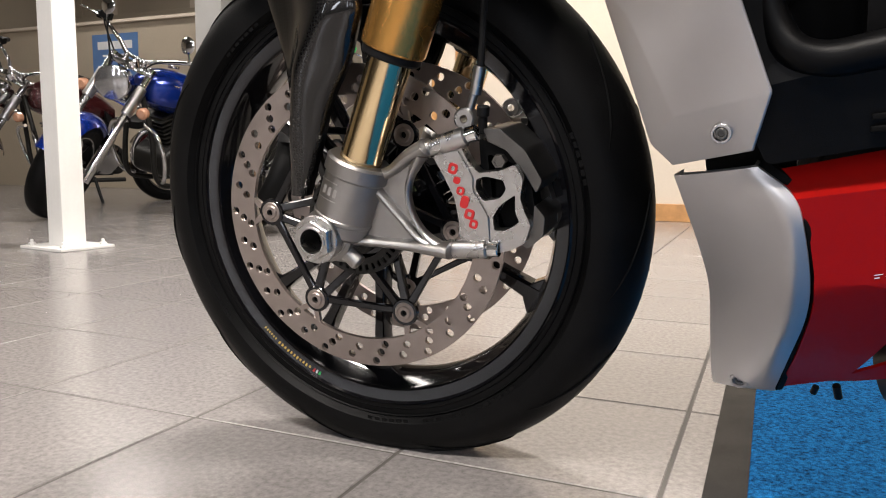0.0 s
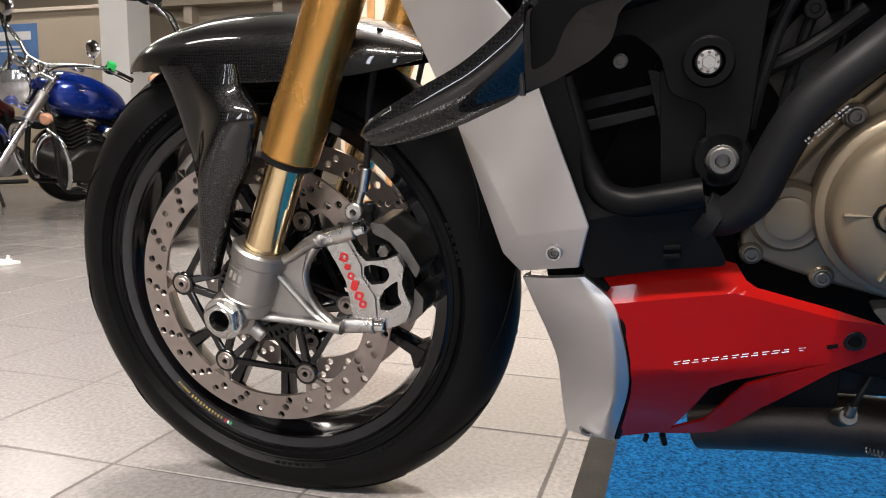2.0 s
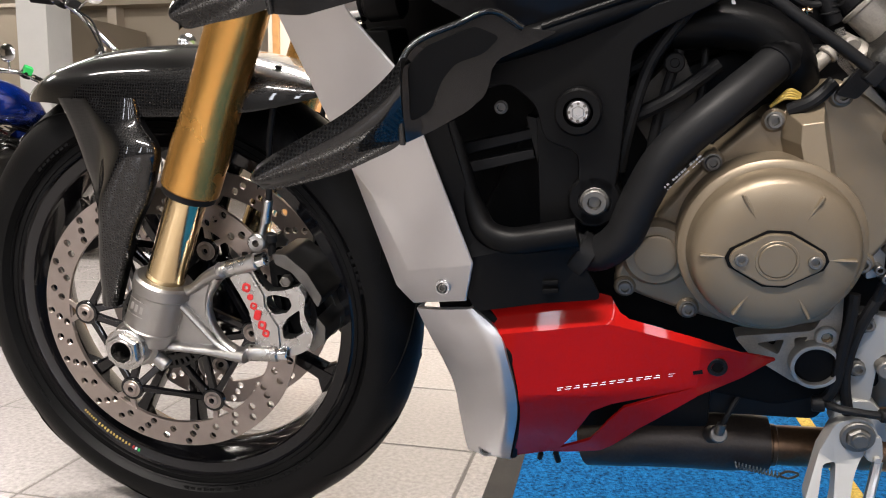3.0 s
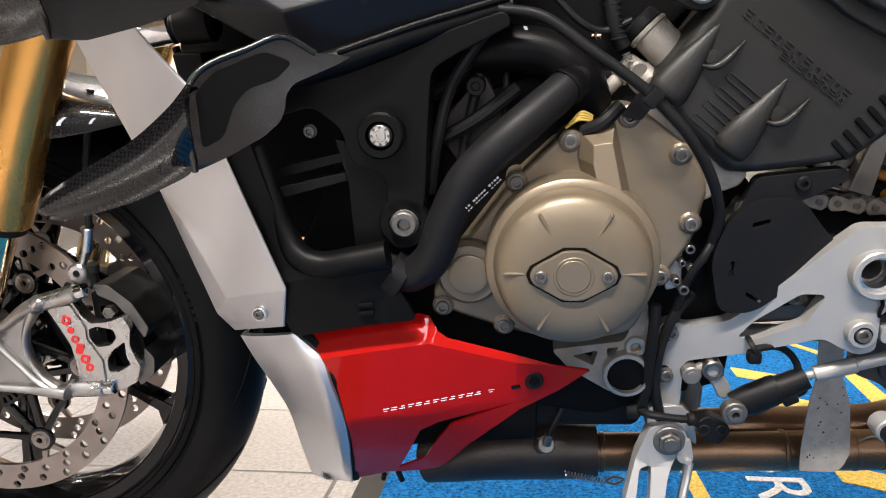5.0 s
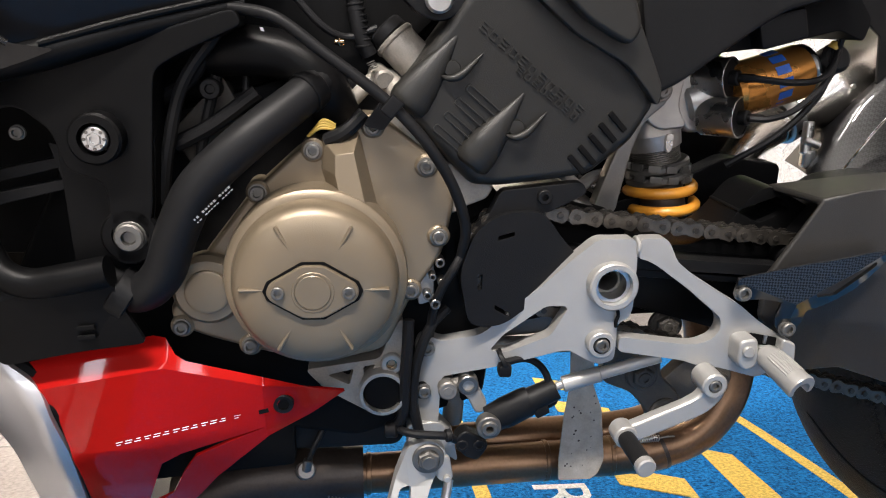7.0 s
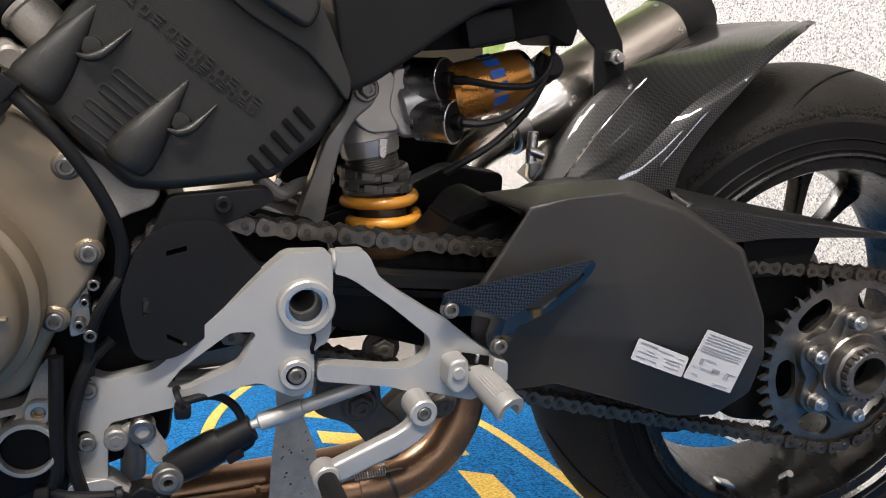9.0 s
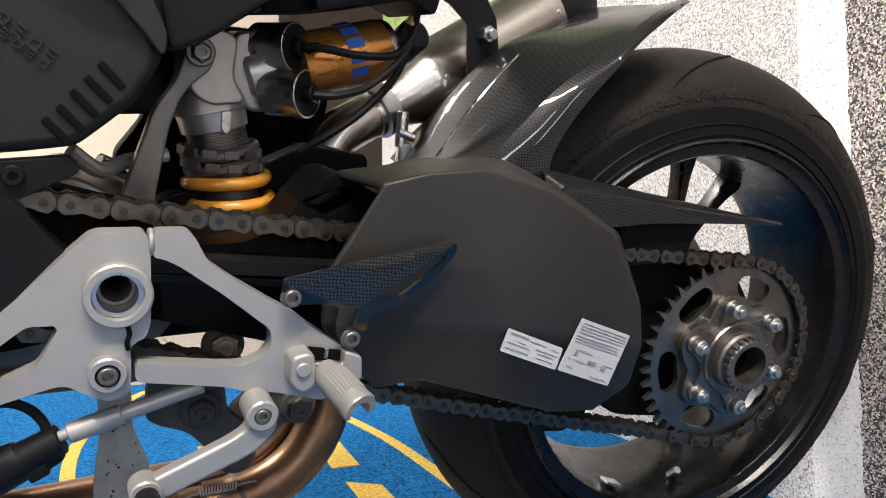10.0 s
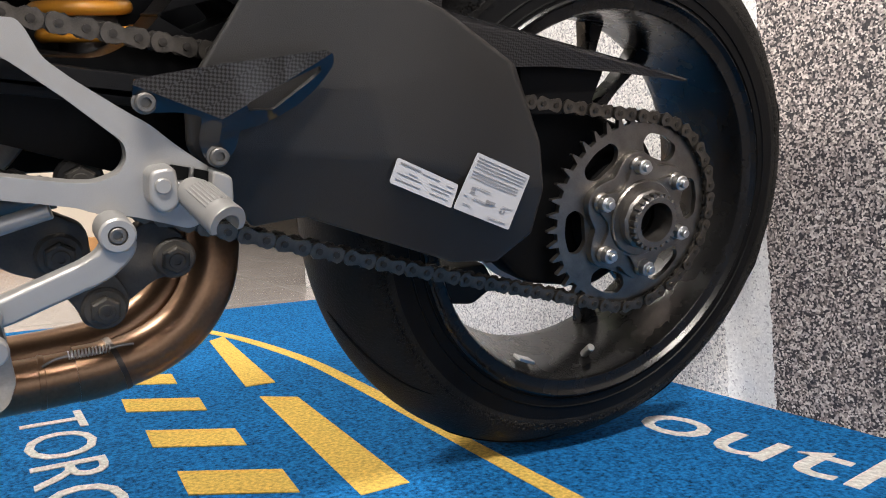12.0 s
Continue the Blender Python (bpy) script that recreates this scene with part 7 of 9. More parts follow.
part("shaft_end", join(ring((0.3800, -0.080, 0.3285), (0.3800, -0.0945, 0.3285), 0.0098, 0.0055, 28), cyl((0.3800, -0.085, 0.3285), (0.3800, -0.0915, 0.3285), 0.0056, 6)), M["dark_steel"], bike)
part("clamp_screw", join(cyl((0.3617, -0.078, 0.3225), (0.3617, -0.093, 0.3225), 0.0090, 20), cyl((0.3617, -0.090, 0.3225), (0.3617, -0.0935, 0.3225), 0.0050, 6), cyl((0.3617, -0.085, 0.3225), (0.3740, -0.085, 0.3300), 0.0055, 14)), M["strut"], bike)
part("shift_nut", join(ring((0.3980, -0.100, 0.2945), (0.3980, -0.112, 0.2945), 0.0112, 0.0070, 28), ring((0.3980, -0.108, 0.2945), (0.3980, -0.1145, 0.2945), 0.0074, 0.0036, 24)), M["bolt_steel"], bike)
part("sensor_wire", tube([(0.4090, -0.108, 0.3580), (0.4280, -0.104, 0.3595), (0.4420, -0.100, 0.3520), (0.4510, -0.0985, 0.3400), (0.4540, -0.098, 0.3265)], 0.0034, 10), M["rubber"], bike)

# castings, pipes and nuts behind the hanger
part("rear_casting", plate(soften([(0.40, 0.48), (0.47, 0.50), (0.53, 0.47), (0.55, 0.40), (0.53, 0.372), (0.47, 0.358), (0.40, 0.352), (0.36, 0.40)], 0.012), -0.045, 0.10, (), 0.006), M["strut"], bike, "dirty cast crankcase rear")
part("casting_rib", tube([(0.385, -0.05, 0.351), (0.44, -0.052, 0.350), (0.50, -0.052, 0.352), (0.56, -0.05, 0.358)], 0.0085, 12), M["strut"], bike)
part("casting_rib", tube([(0.352, -0.052, 0.340), (0.366, -0.054, 0.318), (0.372, -0.054, 0.295), (0.372, -0.05, 0.270)], 0.010, 12), M["strut"], bike)
part("wire_loom", tube([(0.3240, -0.096, 0.395), (0.3235, -0.097, 0.372), (0.3220, -0.094, 0.340), (0.3215, -0.090, 0.310), (0.3190, -0.086, 0.292), (0.3120, -0.082, 0.282)], 0.0052, 10), M["rubber"], bike)
part("wire_branch", tube([(0.3120, -0.082, 0.282), (0.3270, -0.0935, 0.2815), (0.3480, -0.0960, 0.2800), (0.3620, -0.0950, 0.2780), (0.3720, -0.090, 0.2700)], 0.0038, 10), M["rubber"], bike)
part("wire_boot", cyl((0.3050, -0.084, 0.2800), (0.3160, -0.086, 0.2815), 0.0075, 16), M["rubber"], bike)
part("wire_boot", cyl((0.3600, -0.0955, 0.2785), (0.3660, -0.0945, 0.2790), 0.0062, 16), M["rubber"], bike)

# side stand: bracket, forked leg, pivot bolt and spring
part("stand_bracket", plate(soften([(0.3260, 0.2830), (0.3560, 0.2860), (0.3700, 0.2700), (0.3745, 0.2420), (0.3640, 0.2500), (0.3500, 0.2450), (0.3260, 0.2550)], 0.005), -0.082, -0.060, (), 0.003, 3), M["hanger"], bike, "silver side stand bracket")
stand = part("side_stand", plate(soften([(0.3255, 0.2665), (0.3420, 0.2730), (0.3560, 0.2690), (0.3630, 0.2560), (0.3585, 0.2420), (0.3500, 0.2330), (0.3440, 0.2180), (0.3400, 0.1950), (0.3350, 0.160), (0.3140, 0.160), (0.3020, 0.195), (0.3130, 0.2300)], 0.006), -0.0935, -0.0770, [soften([(0.3180, 0.2260), (0.3290, 0.2290), (0.3270, 0.2000), (0.3215, 0.1780), (0.3130, 0.1950)], 0.004)], 0.004, 3, y_at=lambda x, z: -0.55 * max(0.0, 0.236 - z)), M["hanger"], bike, "silver forged side stand leg", 30)
part("stand_leg", tube([(0.3250, -0.128, 0.168), (0.322, -0.150, 0.130), (0.319, -0.176, 0.090), (0.316, -0.205, 0.054)], [0.0125, 0.0120, 0.0115, 0.0110], 14, squash=0.75), M["hanger"], stand)
part("stand_bolt", join(ring((0.3450, -0.090, 0.2545), (0.3450, -0.0965, 0.2545), 0.0152, 0.0105, 36), cyl((0.3450, -0.090, 0.2545), (0.3450, -0.1010, 0.2545), 0.0108, 6), cyl((0.3450, -0.100, 0.2545), (0.3450, -0.1035, 0.2545), 0.0068, 24)), M["bolt_steel"], stand)
part("spring_plate", join(plate(soften([(0.3560, 0.2580), (0.3650, 0.2560), (0.3690, 0.2350), (0.3660, 0.2280), (0.3560, 0.2310), (0.3520, 0.2370)], 0.003), -0.096, -0.090, (), 0.0015), cyl((0.3630, -0.094, 0.2345), (0.3630, -0.100, 0.2345), 0.0034, 14)), M["hanger"], stand)
part("stand_spring", tube([(0.3650, -0.094, 0.2310), (0.3620, -0.100, 0.2180), (0.3560, -0.112, 0.198), (0.3470, -0.132, 0.165)], 0.0046, 10), M["steel"], stand)
part("stand_foot", box((0.316, -0.212, 0.0475), (0.075, 0.035, 0.008), 0.003, Matrix.Rotation(radians(-11.2), 4, "X")), M["dark_steel"], stand)
sw = part("stand_switch", plate(soften([(0.3690, 0.2745), (0.3790, 0.2825), (0.3990, 0.2725), (0.4015, 0.2640), (0.3920, 0.2500), (0.3800, 0.2540), (0.3715, 0.2640)], 0.004), -0.094, -0.078, (), 0.0025, 3), M["black"], bike, "black side stand switch")
for x, z in ((0.3765, 0.2668), (0.3925, 0.2668)):
    part("switch_eye", ring((x, -0.092, z), (x, -0.0952, z), 0.0058, 0.0034, 20), M["rubber"], sw)

# ---- swingarm, shock, tail ----
ARM = [(0.67, -0.128, 0.512), (0.703, -0.134, 0.521), (0.755, -0.134, 0.527), (0.816, -0.134, 0.512), (0.882, -0.138, 0.478), (0.922, -0.140, 0.413), (0.934, -0.138, 0.372), (0.934, -0.128, 0.329), (0.906, -0.115, 0.300), (0.862, -0.112, 0.302), (0.685, -0.105, 0.341), (0.634, -0.120, 0.402), (0.631, -0.125, 0.440), (0.655, -0.060, 0.512), (0.717, -0.085, 0.526), (0.768, -0.090, 0.532), (0.793, -0.095, 0.531), (0.843, -0.110, 0.508), (0.901, -0.125, 0.473), (0.759, -0.141, 0.449), (0.721, -0.118, 0.350), (0.945, -0.10, 0.41), (0.952, -0.10, 0.365), (0.948, -0.10, 0.325), (0.91, -0.095, 0.292), (0.78, -0.14, 0.40)]
arm = part("swingarm", facets(ARM, [(13, 14, 1, 0), (14, 15, 2, 1), (15, 16, 2), (16, 17, 3, 2), (17, 18, 4, 3), (0, 1, 2, 19), (2, 3, 4, 19), (4, 5, 25, 19), (5, 6, 25), (6, 7, 25), (7, 8, 25), (8, 9, 20, 25), (20, 10, 11, 25), (11, 12, 19, 25), (12, 0, 19), (18, 21, 5, 4), (21, 22, 6, 5), (22, 23, 7, 6), (23, 24, 8, 7)], 0.008, 0.006, 3, 9), M["arm_black"], bike, "satin black single-sided swingarm", 60)


def sw_y(x, z):
    """The outer face where the stickers sit."""
    return -0.1405 + 0.02 * max(0, 0.40 - z) * 3 * max(0, min(1, (x - 0.86) / 0.06))


part("arm_body", plate(soften([(0.660, 0.450), (0.712, 0.516), (0.764, 0.524), (0.835, 0.505), (0.892, 0.468), (0.930, 0.385), (0.926, 0.340), (0.875, 0.318), (0.70, 0.366)], 0.014), -0.096, -0.02, (), 0.012, 3), M["black"], arm)
part("front_beam", plate(soften([(0.470, 0.452), (0.590, 0.456), (0.618, 0.474), (0.642, 0.506), (0.658, 0.512), (0.72, 0.48), (0.70, 0.37), (0.62, 0.372), (0.52, 0.40), (0.47, 0.41)], 0.012), -0.070, -0.01, [soften([(0.625, 0.488), (0.665, 0.502), (0.678, 0.49), (0.650, 0.476)], 0.004)], 0.006), M["frame_black"], arm)
part("beam_flange", plate(soften([(0.52, 0.44), (0.535, 0.470), (0.60, 0.492), (0.66, 0.522), (0.72, 0.515), (0.72, 0.44)], 0.008), 0.028, 0.055, (), 0.004), M["frame_black"], arm)
part("chain_slider", plate(soften([(0.46, 0.459), (0.55, 0.452), (0.66, 0.444), (0.68, 0.438), (0.66, 0.434), (0.46, 0.446)], 0.003), -0.100, -0.070, (), 0.002), M["black"], arm)
part("slider_rail", plate([(0.50, 0.442), (0.665, 0.428), (0.665, 0.423), (0.50, 0.434)], -0.092, -0.070, (), 0.001), M["black"], arm)
# hub carrier coloured near black, with the shade behind the sprocket in it
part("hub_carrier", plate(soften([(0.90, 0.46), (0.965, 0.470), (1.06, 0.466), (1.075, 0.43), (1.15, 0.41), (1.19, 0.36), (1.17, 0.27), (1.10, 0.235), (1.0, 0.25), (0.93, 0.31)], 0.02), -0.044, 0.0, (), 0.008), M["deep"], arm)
lbl = "grey printed warning sticker"
P = [(0.784, 0.400), (0.841, 0.378), (0.836, 0.359), (0.778, 0.381)]
Q = [(0.857, 0.404), (0.914, 0.384), (0.898, 0.337), (0.838, 0.359)]


def sticker(corners, lines, r):
    st = part("sticker", plate(soften(corners, r), -0.0012, -0.0006, y_at=sw_y), M["sticker"], arm, lbl)
    a, b, c, d = [Vector(p) for p in corners]
    for u0, u1, v, h in lines:
        p = a.lerp(b, u0).lerp(d.lerp(c, u0), v)
        q = a.lerp(b, u1).lerp(d.lerp(c, u1), v)
        p2, q2 = p + (d - a) * h * 0.35, q + (c - b) * h * 0.35
        part("print_line", plate([tuple(p), tuple(q), tuple(q2), tuple(p2)], -0.0019, -0.0013, y_at=sw_y), M["ink"], st)


sticker(P, [(0.06, 0.38, 0.10, 0.17)] + [(0.42, 0.70, 0.17, 0.06), (0.82, 0.95, 0.22, 0.05), (0.22, 0.36, 0.38, 0.06), (0.06, 0.45, 0.52, 0.06), (0.55, 0.94, 0.42, 0.06), (0.60, 0.90, 0.56, 0.06), (0.06, 0.45, 0.76, 0.06), (0.60, 0.90, 0.76, 0.06)], 0.002)
sticker(Q, [(0.05, 0.95, 0.06 + 0.055 * k, 0.018) for k in range(4)] + [(0.05, 0.90, 0.30 + 0.05 * k, 0.018) for k in range(3)] + [(0.14, 0.20, 0.55, 0.26), (0.20, 0.46, 0.53, 0.02), (0.20, 0.5, 0.72, 0.02), (0.44, 0.60, 0.66, 0.14), (0.74, 0.94, 0.66, 0.02), (0.72, 0.75, 0.70, 0.18), (0.78, 0.81, 0.70, 0.18), (0.06, 0.12, 0.72, 0.02), (0.10, 0.22, 0.86, 0.02), (0.56, 0.9, 0.92, 0.02)], 0.002)

# carbon heel guard
HG = [(0.5960, 0.4480), (0.6473, 0.4604), (0.6861, 0.4679), (0.7192, 0.4743), (0.7242, 0.4719), (0.7262, 0.4647), (0.7224, 0.4578), (0.7146, 0.4470), (0.7034, 0.4367), (0.6889, 0.4283), (0.6730, 0.4210), (0.6620, 0.4183), (0.6621, 0.4096), (0.6564, 0.3995), (0.6519, 0.3938), (0.6461, 0.3947), (0.6396, 0.4007), (0.6364, 0.4130), (0.6368, 0.4272), (0.6227, 0.4293), (0.6046, 0.4275), (0.5960, 0.4330)]
HS = [(0.6641, 0.4363), (0.6873, 0.4503), (0.7075, 0.4600), (0.7149, 0.4639), (0.7170, 0.4603), (0.7122, 0.4551), (0.6970, 0.4429), (0.6845, 0.4329), (0.6663, 0.4319)]


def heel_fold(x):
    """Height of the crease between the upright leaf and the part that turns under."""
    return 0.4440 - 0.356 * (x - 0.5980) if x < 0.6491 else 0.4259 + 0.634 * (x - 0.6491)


def heel_y(x, z):
    return -0.146 - 0.006 * max(0, min(1, (x - 0.60) / 0.08)) + 0.40 * max(0, min(0.022, heel_fold(x) - z)) + 0.05 * max(0, x - 0.69)


guard = part("heel_guard", folded(soften(HG, 0.003), [((0.6491, 0.4259), (0.335, 0.942)), ((0.6491, 0.4259), (-0.535, 0.845)), ((0.6491, 0.43), (1, 0))], heel_y, 0.0028, [soften(HS, 0.002)], 0.0007), M["carbon_satin"], bike, "carbon fibre heel guard with an open rear loop", 20)
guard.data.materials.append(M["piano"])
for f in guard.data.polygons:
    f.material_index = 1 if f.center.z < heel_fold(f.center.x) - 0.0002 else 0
bolt("m8", 0.6030, -0.1420, 0.4345, guard)
bolt("m8", 0.6490, -0.1400, 0.4010, guard)

# rear hugger: arched shield ahead of the wheel and a long spear beside it
CREST = [(1.012, -0.030, 0.686), (0.9948, -0.032, 0.6775), (0.9649, -0.036, 0.6579), (0.9366, -0.038, 0.6335), (0.8766, -0.040, 0.5929), (0.8326, -0.040, 0.5483), (0.8111, -0.040, 0.5264), (0.790, -0.040, 0.500)]
SPINE = [(1.0791, 0.050, 0.6953), (1.0480, 0.050, 0.6890), (1.0050, 0.050, 0.6770), (0.9500, 0.050, 0.6590), (0.8728, 0.050, 0.6300), (0.8200, 0.050, 0.5800), (0.7920, 0.050, 0.5350), (0.770, 0.050, 0.500)]
FLANGE = [(1.020, -0.030, 0.688), (0.9894, -0.044, 0.6730), (0.9544, -0.048, 0.6450), (0.9239, -0.050, 0.6130), (0.8908, -0.052, 0.5770), (0.8701, -0.052, 0.5450), (0.8630, -0.052, 0.5220), (0.8680, -0.052, 0.500)]
rings = []
for c, p in zip(curve(CREST, 5), curve(SPINE, 5)):
    near = []
    for k in range(9):
        u = k / 8
        q = c.lerp(p, u)
        lift = 0.012 * math.sin(math.pi * u * 0.5)
        near.append(Vector((q.x - lift * 0.5, q.y, q.z + lift * 0.6 - 0.0072 * u)))
    far = [Vector((v.x, 0.100 - v.y, v.z)) for v in reversed(near[:-1])]
    rings.append(near + far)
bm = loft(rings, False, False)
bmesh.ops.recalc_face_normals(bm, faces=bm.faces)
bmesh.ops.solidify(bm, geom=list(bm.faces), thickness=0.003)
hugger = part("rear_mudguard", bm, M["carbon_clear"], bike, "glossy carbon fibre rear hugger", 40)
rings = []
for c, f in zip(curve(CREST, 5), curve(FLANGE, 5)):
    rings.append([c.lerp(f, u) + Vector((0, -0.004 * math.sin(math.pi * u), 0)) for u in (0.0, 0.2, 0.4, 0.6, 0.8, 1.0)] + [f + Vector((0.001, 0.012, -0.001))])
bm = loft(rings, False, False)
bmesh.ops.recalc_face_normals(bm, faces=bm.faces)
bmesh.ops.solidify(bm, geom=list(bm.faces), thickness=0.003)
part("side_flange", bm, M["carbon_satin"], hugger, "satin carbon side flange", 40)
part("edge_trim", tube([(0.7700, 0.010, 0.500), (0.800, 0.000, 0.5560), (0.8290, -0.004, 0.5960), (0.8500, -0.004, 0.6190)], 0.0016, 8), M["chrome"], hugger)
NEAR = [(0.845, -0.086, 0.505), (0.868, -0.089, 0.5060), (0.925, -0.091, 0.5010), (0.985, -0.090, 0.4935), (1.070, -0.086, 0.4840), (1.163, -0.079, 0.4722)]
UNDER = [(0.870, -0.088, 0.470), (0.900, -0.090, 0.4700), (0.930, -0.090, 0.4725), (0.975, -0.088, 0.4750), (1.070, -0.085, 0.4740), (1.164, -0.0785, 0.4708)]
BACK = [(0.862, -0.045, 0.5200), (0.885, -0.048, 0.5150), (0.930, -0.055, 0.5080), (0.985, -0.062, 0.5000), (1.070, -0.072, 0.4870), (1.165, -0.077, 0.4724)]
rows = []
for n, u, b in zip(curve(NEAR, 4), curve(UNDER, 4), curve(BACK, 4)):
    rows.append([b, b.lerp(n, 0.5) + Vector((0, 0, 0.0015)), n.lerp(b, 0.10), n, n.lerp(u, 0.12) + Vector((0, -0.001, 0)), n.lerp(u, 0.6), u, u + Vector((0, 0.012, 0.002))])
part("spear", loft(rows), M["carbon_satin"], hugger, "satin carbon chain guard spear", 30)
part("spear_stay", plate(soften([(0.940, 0.478), (1.045, 0.476), (1.030, 0.432), (0.950, 0.430)], 0.003), -0.076, -0.050, (), 0.001), M["deep"], hugger)

# rear shock with its yellow spring and gold reservoir
SA, SB = Vector((0.5640, 0.030, 0.596)), Vector((0.6060, 0.030, 0.433))
def sk(k, dx=0.0, dy=0.0):
    return SA.lerp(SB, k) + Vector((dx, dy, 0))
shock = part("rear_shock", tube([sk(-0.02), sk(0.08), sk(0.15), sk(0.21), sk(0.30), sk(0.305), sk(0.395), sk(0.40)], [0.018, 0.021, 0.0270, 0.0315, 0.0325, 0.0290, 0.0275, 0.0245], 40, 1), M["shock_body"], bike, "rear shock absorber with yellow spring and gold reservoir")
tb = part("threaded_body", cyl(sk(0.3), sk(0.97), 0.0235, 32), M["dark_steel"], shock)
for k in range(12):
    part("thread", ring(sk(0.345 + 0.0135 * k), sk(0.352 + 0.0135 * k), 0.0252, 0.0230, 32), M["dark_steel"], tb)
for k0, k1 in ((0.485, 0.535), (0.550, 0.605)):
    pr = part("preload_ring", ring(sk(k0), sk(k1), 0.0330, 0.023, 36), M["bolt_steel"], shock)
    for k in range(12):
        a = k * math.pi / 6 + 0.1
        part("ring_tooth", box((0, 0, 0), (0.0120, 0.0040, 0.0072), 0.0008), M["bolt_steel"], pr, m=Matrix.Translation(sk((k0 + k1) / 2, 0.0325 * math.cos(a), 0.0325 * math.sin(a))) @ Matrix.Rotation(a + math.pi / 2, 4, "Z"))
coil = [sk(0.622 + 0.22 * k / 46) + Vector((0.0335 * math.cos(-k * math.pi / 12 + 0.2), 0.0335 * math.sin(-k * math.pi / 12 + 0.2), 0)) for k in range(47)]
part("coil_spring", tube(coil, 0.0056, 14, 1), M["spring"], shock, "yellow coil spring")
part("adjuster_bridge", join(plate(soften([(0.5893, 0.612), (0.6080, 0.6135), (0.6240, 0.6140), (0.6210, 0.5790), (0.6290, 0.5500), (0.6020, 0.5485), (0.5960, 0.5600), (0.5870, 0.5720)], 0.007), 0.006, 0.050, (), 0.006, 3), cyl((0.60, 0.02, 0.575), (0.645, 0.02, 0.590), 0.022, 24)), M["shock_body"], shock)
part("adjuster_mount", plate(soften([(0.6000, 0.6130), (0.6200, 0.6200), (0.6300, 0.6150), (0.6280, 0.5850), (0.6400, 0.5560), (0.6330, 0.5470), (0.6200, 0.5500), (0.6090, 0.5650), (0.6020, 0.5900)], 0.007), 0.004, 0.020, (), 0.003, 3), M["strut"], shock)
part("head_casting", plate(soften([(0.5460, 0.606), (0.5750, 0.612), (0.5900, 0.606), (0.5860, 0.575), (0.5980, 0.556), (0.5700, 0.552), (0.5560, 0.560), (0.5480, 0.580)], 0.008), -0.008, 0.06, (), 0.006, 3), M["shock_body"], shock)
part("cap_tongue", plate(soften([(0.5800, 0.5480), (0.5880, 0.5480), (0.5875, 0.5330), (0.5840, 0.5290), (0.5805, 0.5330)], 0.002), -0.0012, 0.010, (), 0.001), M["caliper"], shock)
part("clevis_bolt", join(cyl((0.5575, -0.026, 0.5922), (0.5575, -0.0315, 0.5922), 0.0110, 28), cyl((0.5575, -0.030, 0.5922), (0.5575, -0.0365, 0.5922), 0.0080, 6), ring((0.5575, -0.036, 0.5922), (0.5575, -0.0385, 0.5922), 0.0060, 0.003, 20)), M["dark_steel"], shock)
res = part("reservoir", cyl((0.640, 0.007, 0.588), (0.722, 0.024, 0.610), 0.0275, 36, 0.004), M["copper_gold"], shock, "gold anodised gas reservoir")
part("reservoir_end", cyl((0.720, 0.0235, 0.6095), (0.728, 0.025, 0.6115), 0.0265, 36, 0.003), M["caliper"], res)
d = Vector((0.082, 0.017, 0.024)).normalized()
for k in range(6):
    a = Vector((0.640, 0.007, 0.588)) + d * 0.047
    ang = radians(-75 + 26 * k)
    nrm = (Vector((0, -1, 0)) - d * d.dot(Vector((0, -1, 0)))).normalized()
    tan = d.cross(nrm)
    c = a + 0.0277 * (math.cos(ang) * nrm + math.sin(ang) * tan)
    m = Matrix((d, math.cos(ang) * nrm + math.sin(ang) * tan, -math.sin(ang) * nrm + math.cos(ang) * tan)).transposed().to_4x4()
    part("label_block", box((0, 0, 0), (0.016, 0.0006, 0.0085), 0.0002), M["blue_print"], res, m=Matrix.Translation(c) @ m)
for p in ((0.628, 0.002, 0.603), (0.636, -0.010, 0.567)):
    p = Vector(p)
    ax = Vector((0.62, -0.76, 0.05)).normalized()
    cp = part("adjuster", cyl(p - ax * 0.026, p + ax * 0.010, 0.0192, 36, 0.002), M["caliper"], shock)
    part("adjuster_ring", ring(p + ax * 0.008, p + ax * 0.0125, 0.0200, 0.0185, 36), M["caliper"], cp)
    part("adjuster_face", join(cyl(p + ax * 0.008, p + ax * 0.0115, 0.0186, 32), cyl(p + ax * 0.01, p + ax * 0.020, 0.0075, 20), cyl(p + ax * 0.018, p + ax * 0.034, 0.0042, 14)), M["black"], cp)
part("damper_wire", tube([(0.640, -0.022, 0.605), (0.655, -0.032, 0.604), (0.685, -0.032, 0.602), (0.715, -0.026, 0.606), (0.735, -0.012, 0.622), (0.742, 0.0, 0.634)], 0.0032, 8), M["rubber"], bike)
part("damper_wire", tube([(0.646, -0.033, 0.568), (0.662, -0.040, 0.569), (0.690, -0.034, 0.578), (0.722, -0.024, 0.604), (0.742, -0.004, 0.632)], 0.0032, 8), M["rubber"], bike)
part("wire_loop", tube([(0.742, 0.0, 0.634), (0.744, 0.0, 0.655), (0.728, 0.0, 0.675), (0.69, 0.0, 0.682)], 0.003, 8), M["rubber"], bike)
part("wire_loop", tube([(0.742, -0.004, 0.634), (0.738, -0.01, 0.652), (0.715, -0.01, 0.666), (0.675, -0.01, 0.664)], 0.003, 8), M["rubber"], bike)
part("drop_wire", tube([(0.740, 0.0, 0.634), (0.725, -0.012, 0.592), (0.690, -0.012, 0.552), (0.645, 0.0, 0.518)], 0.0035, 8), M["rubber"], bike)
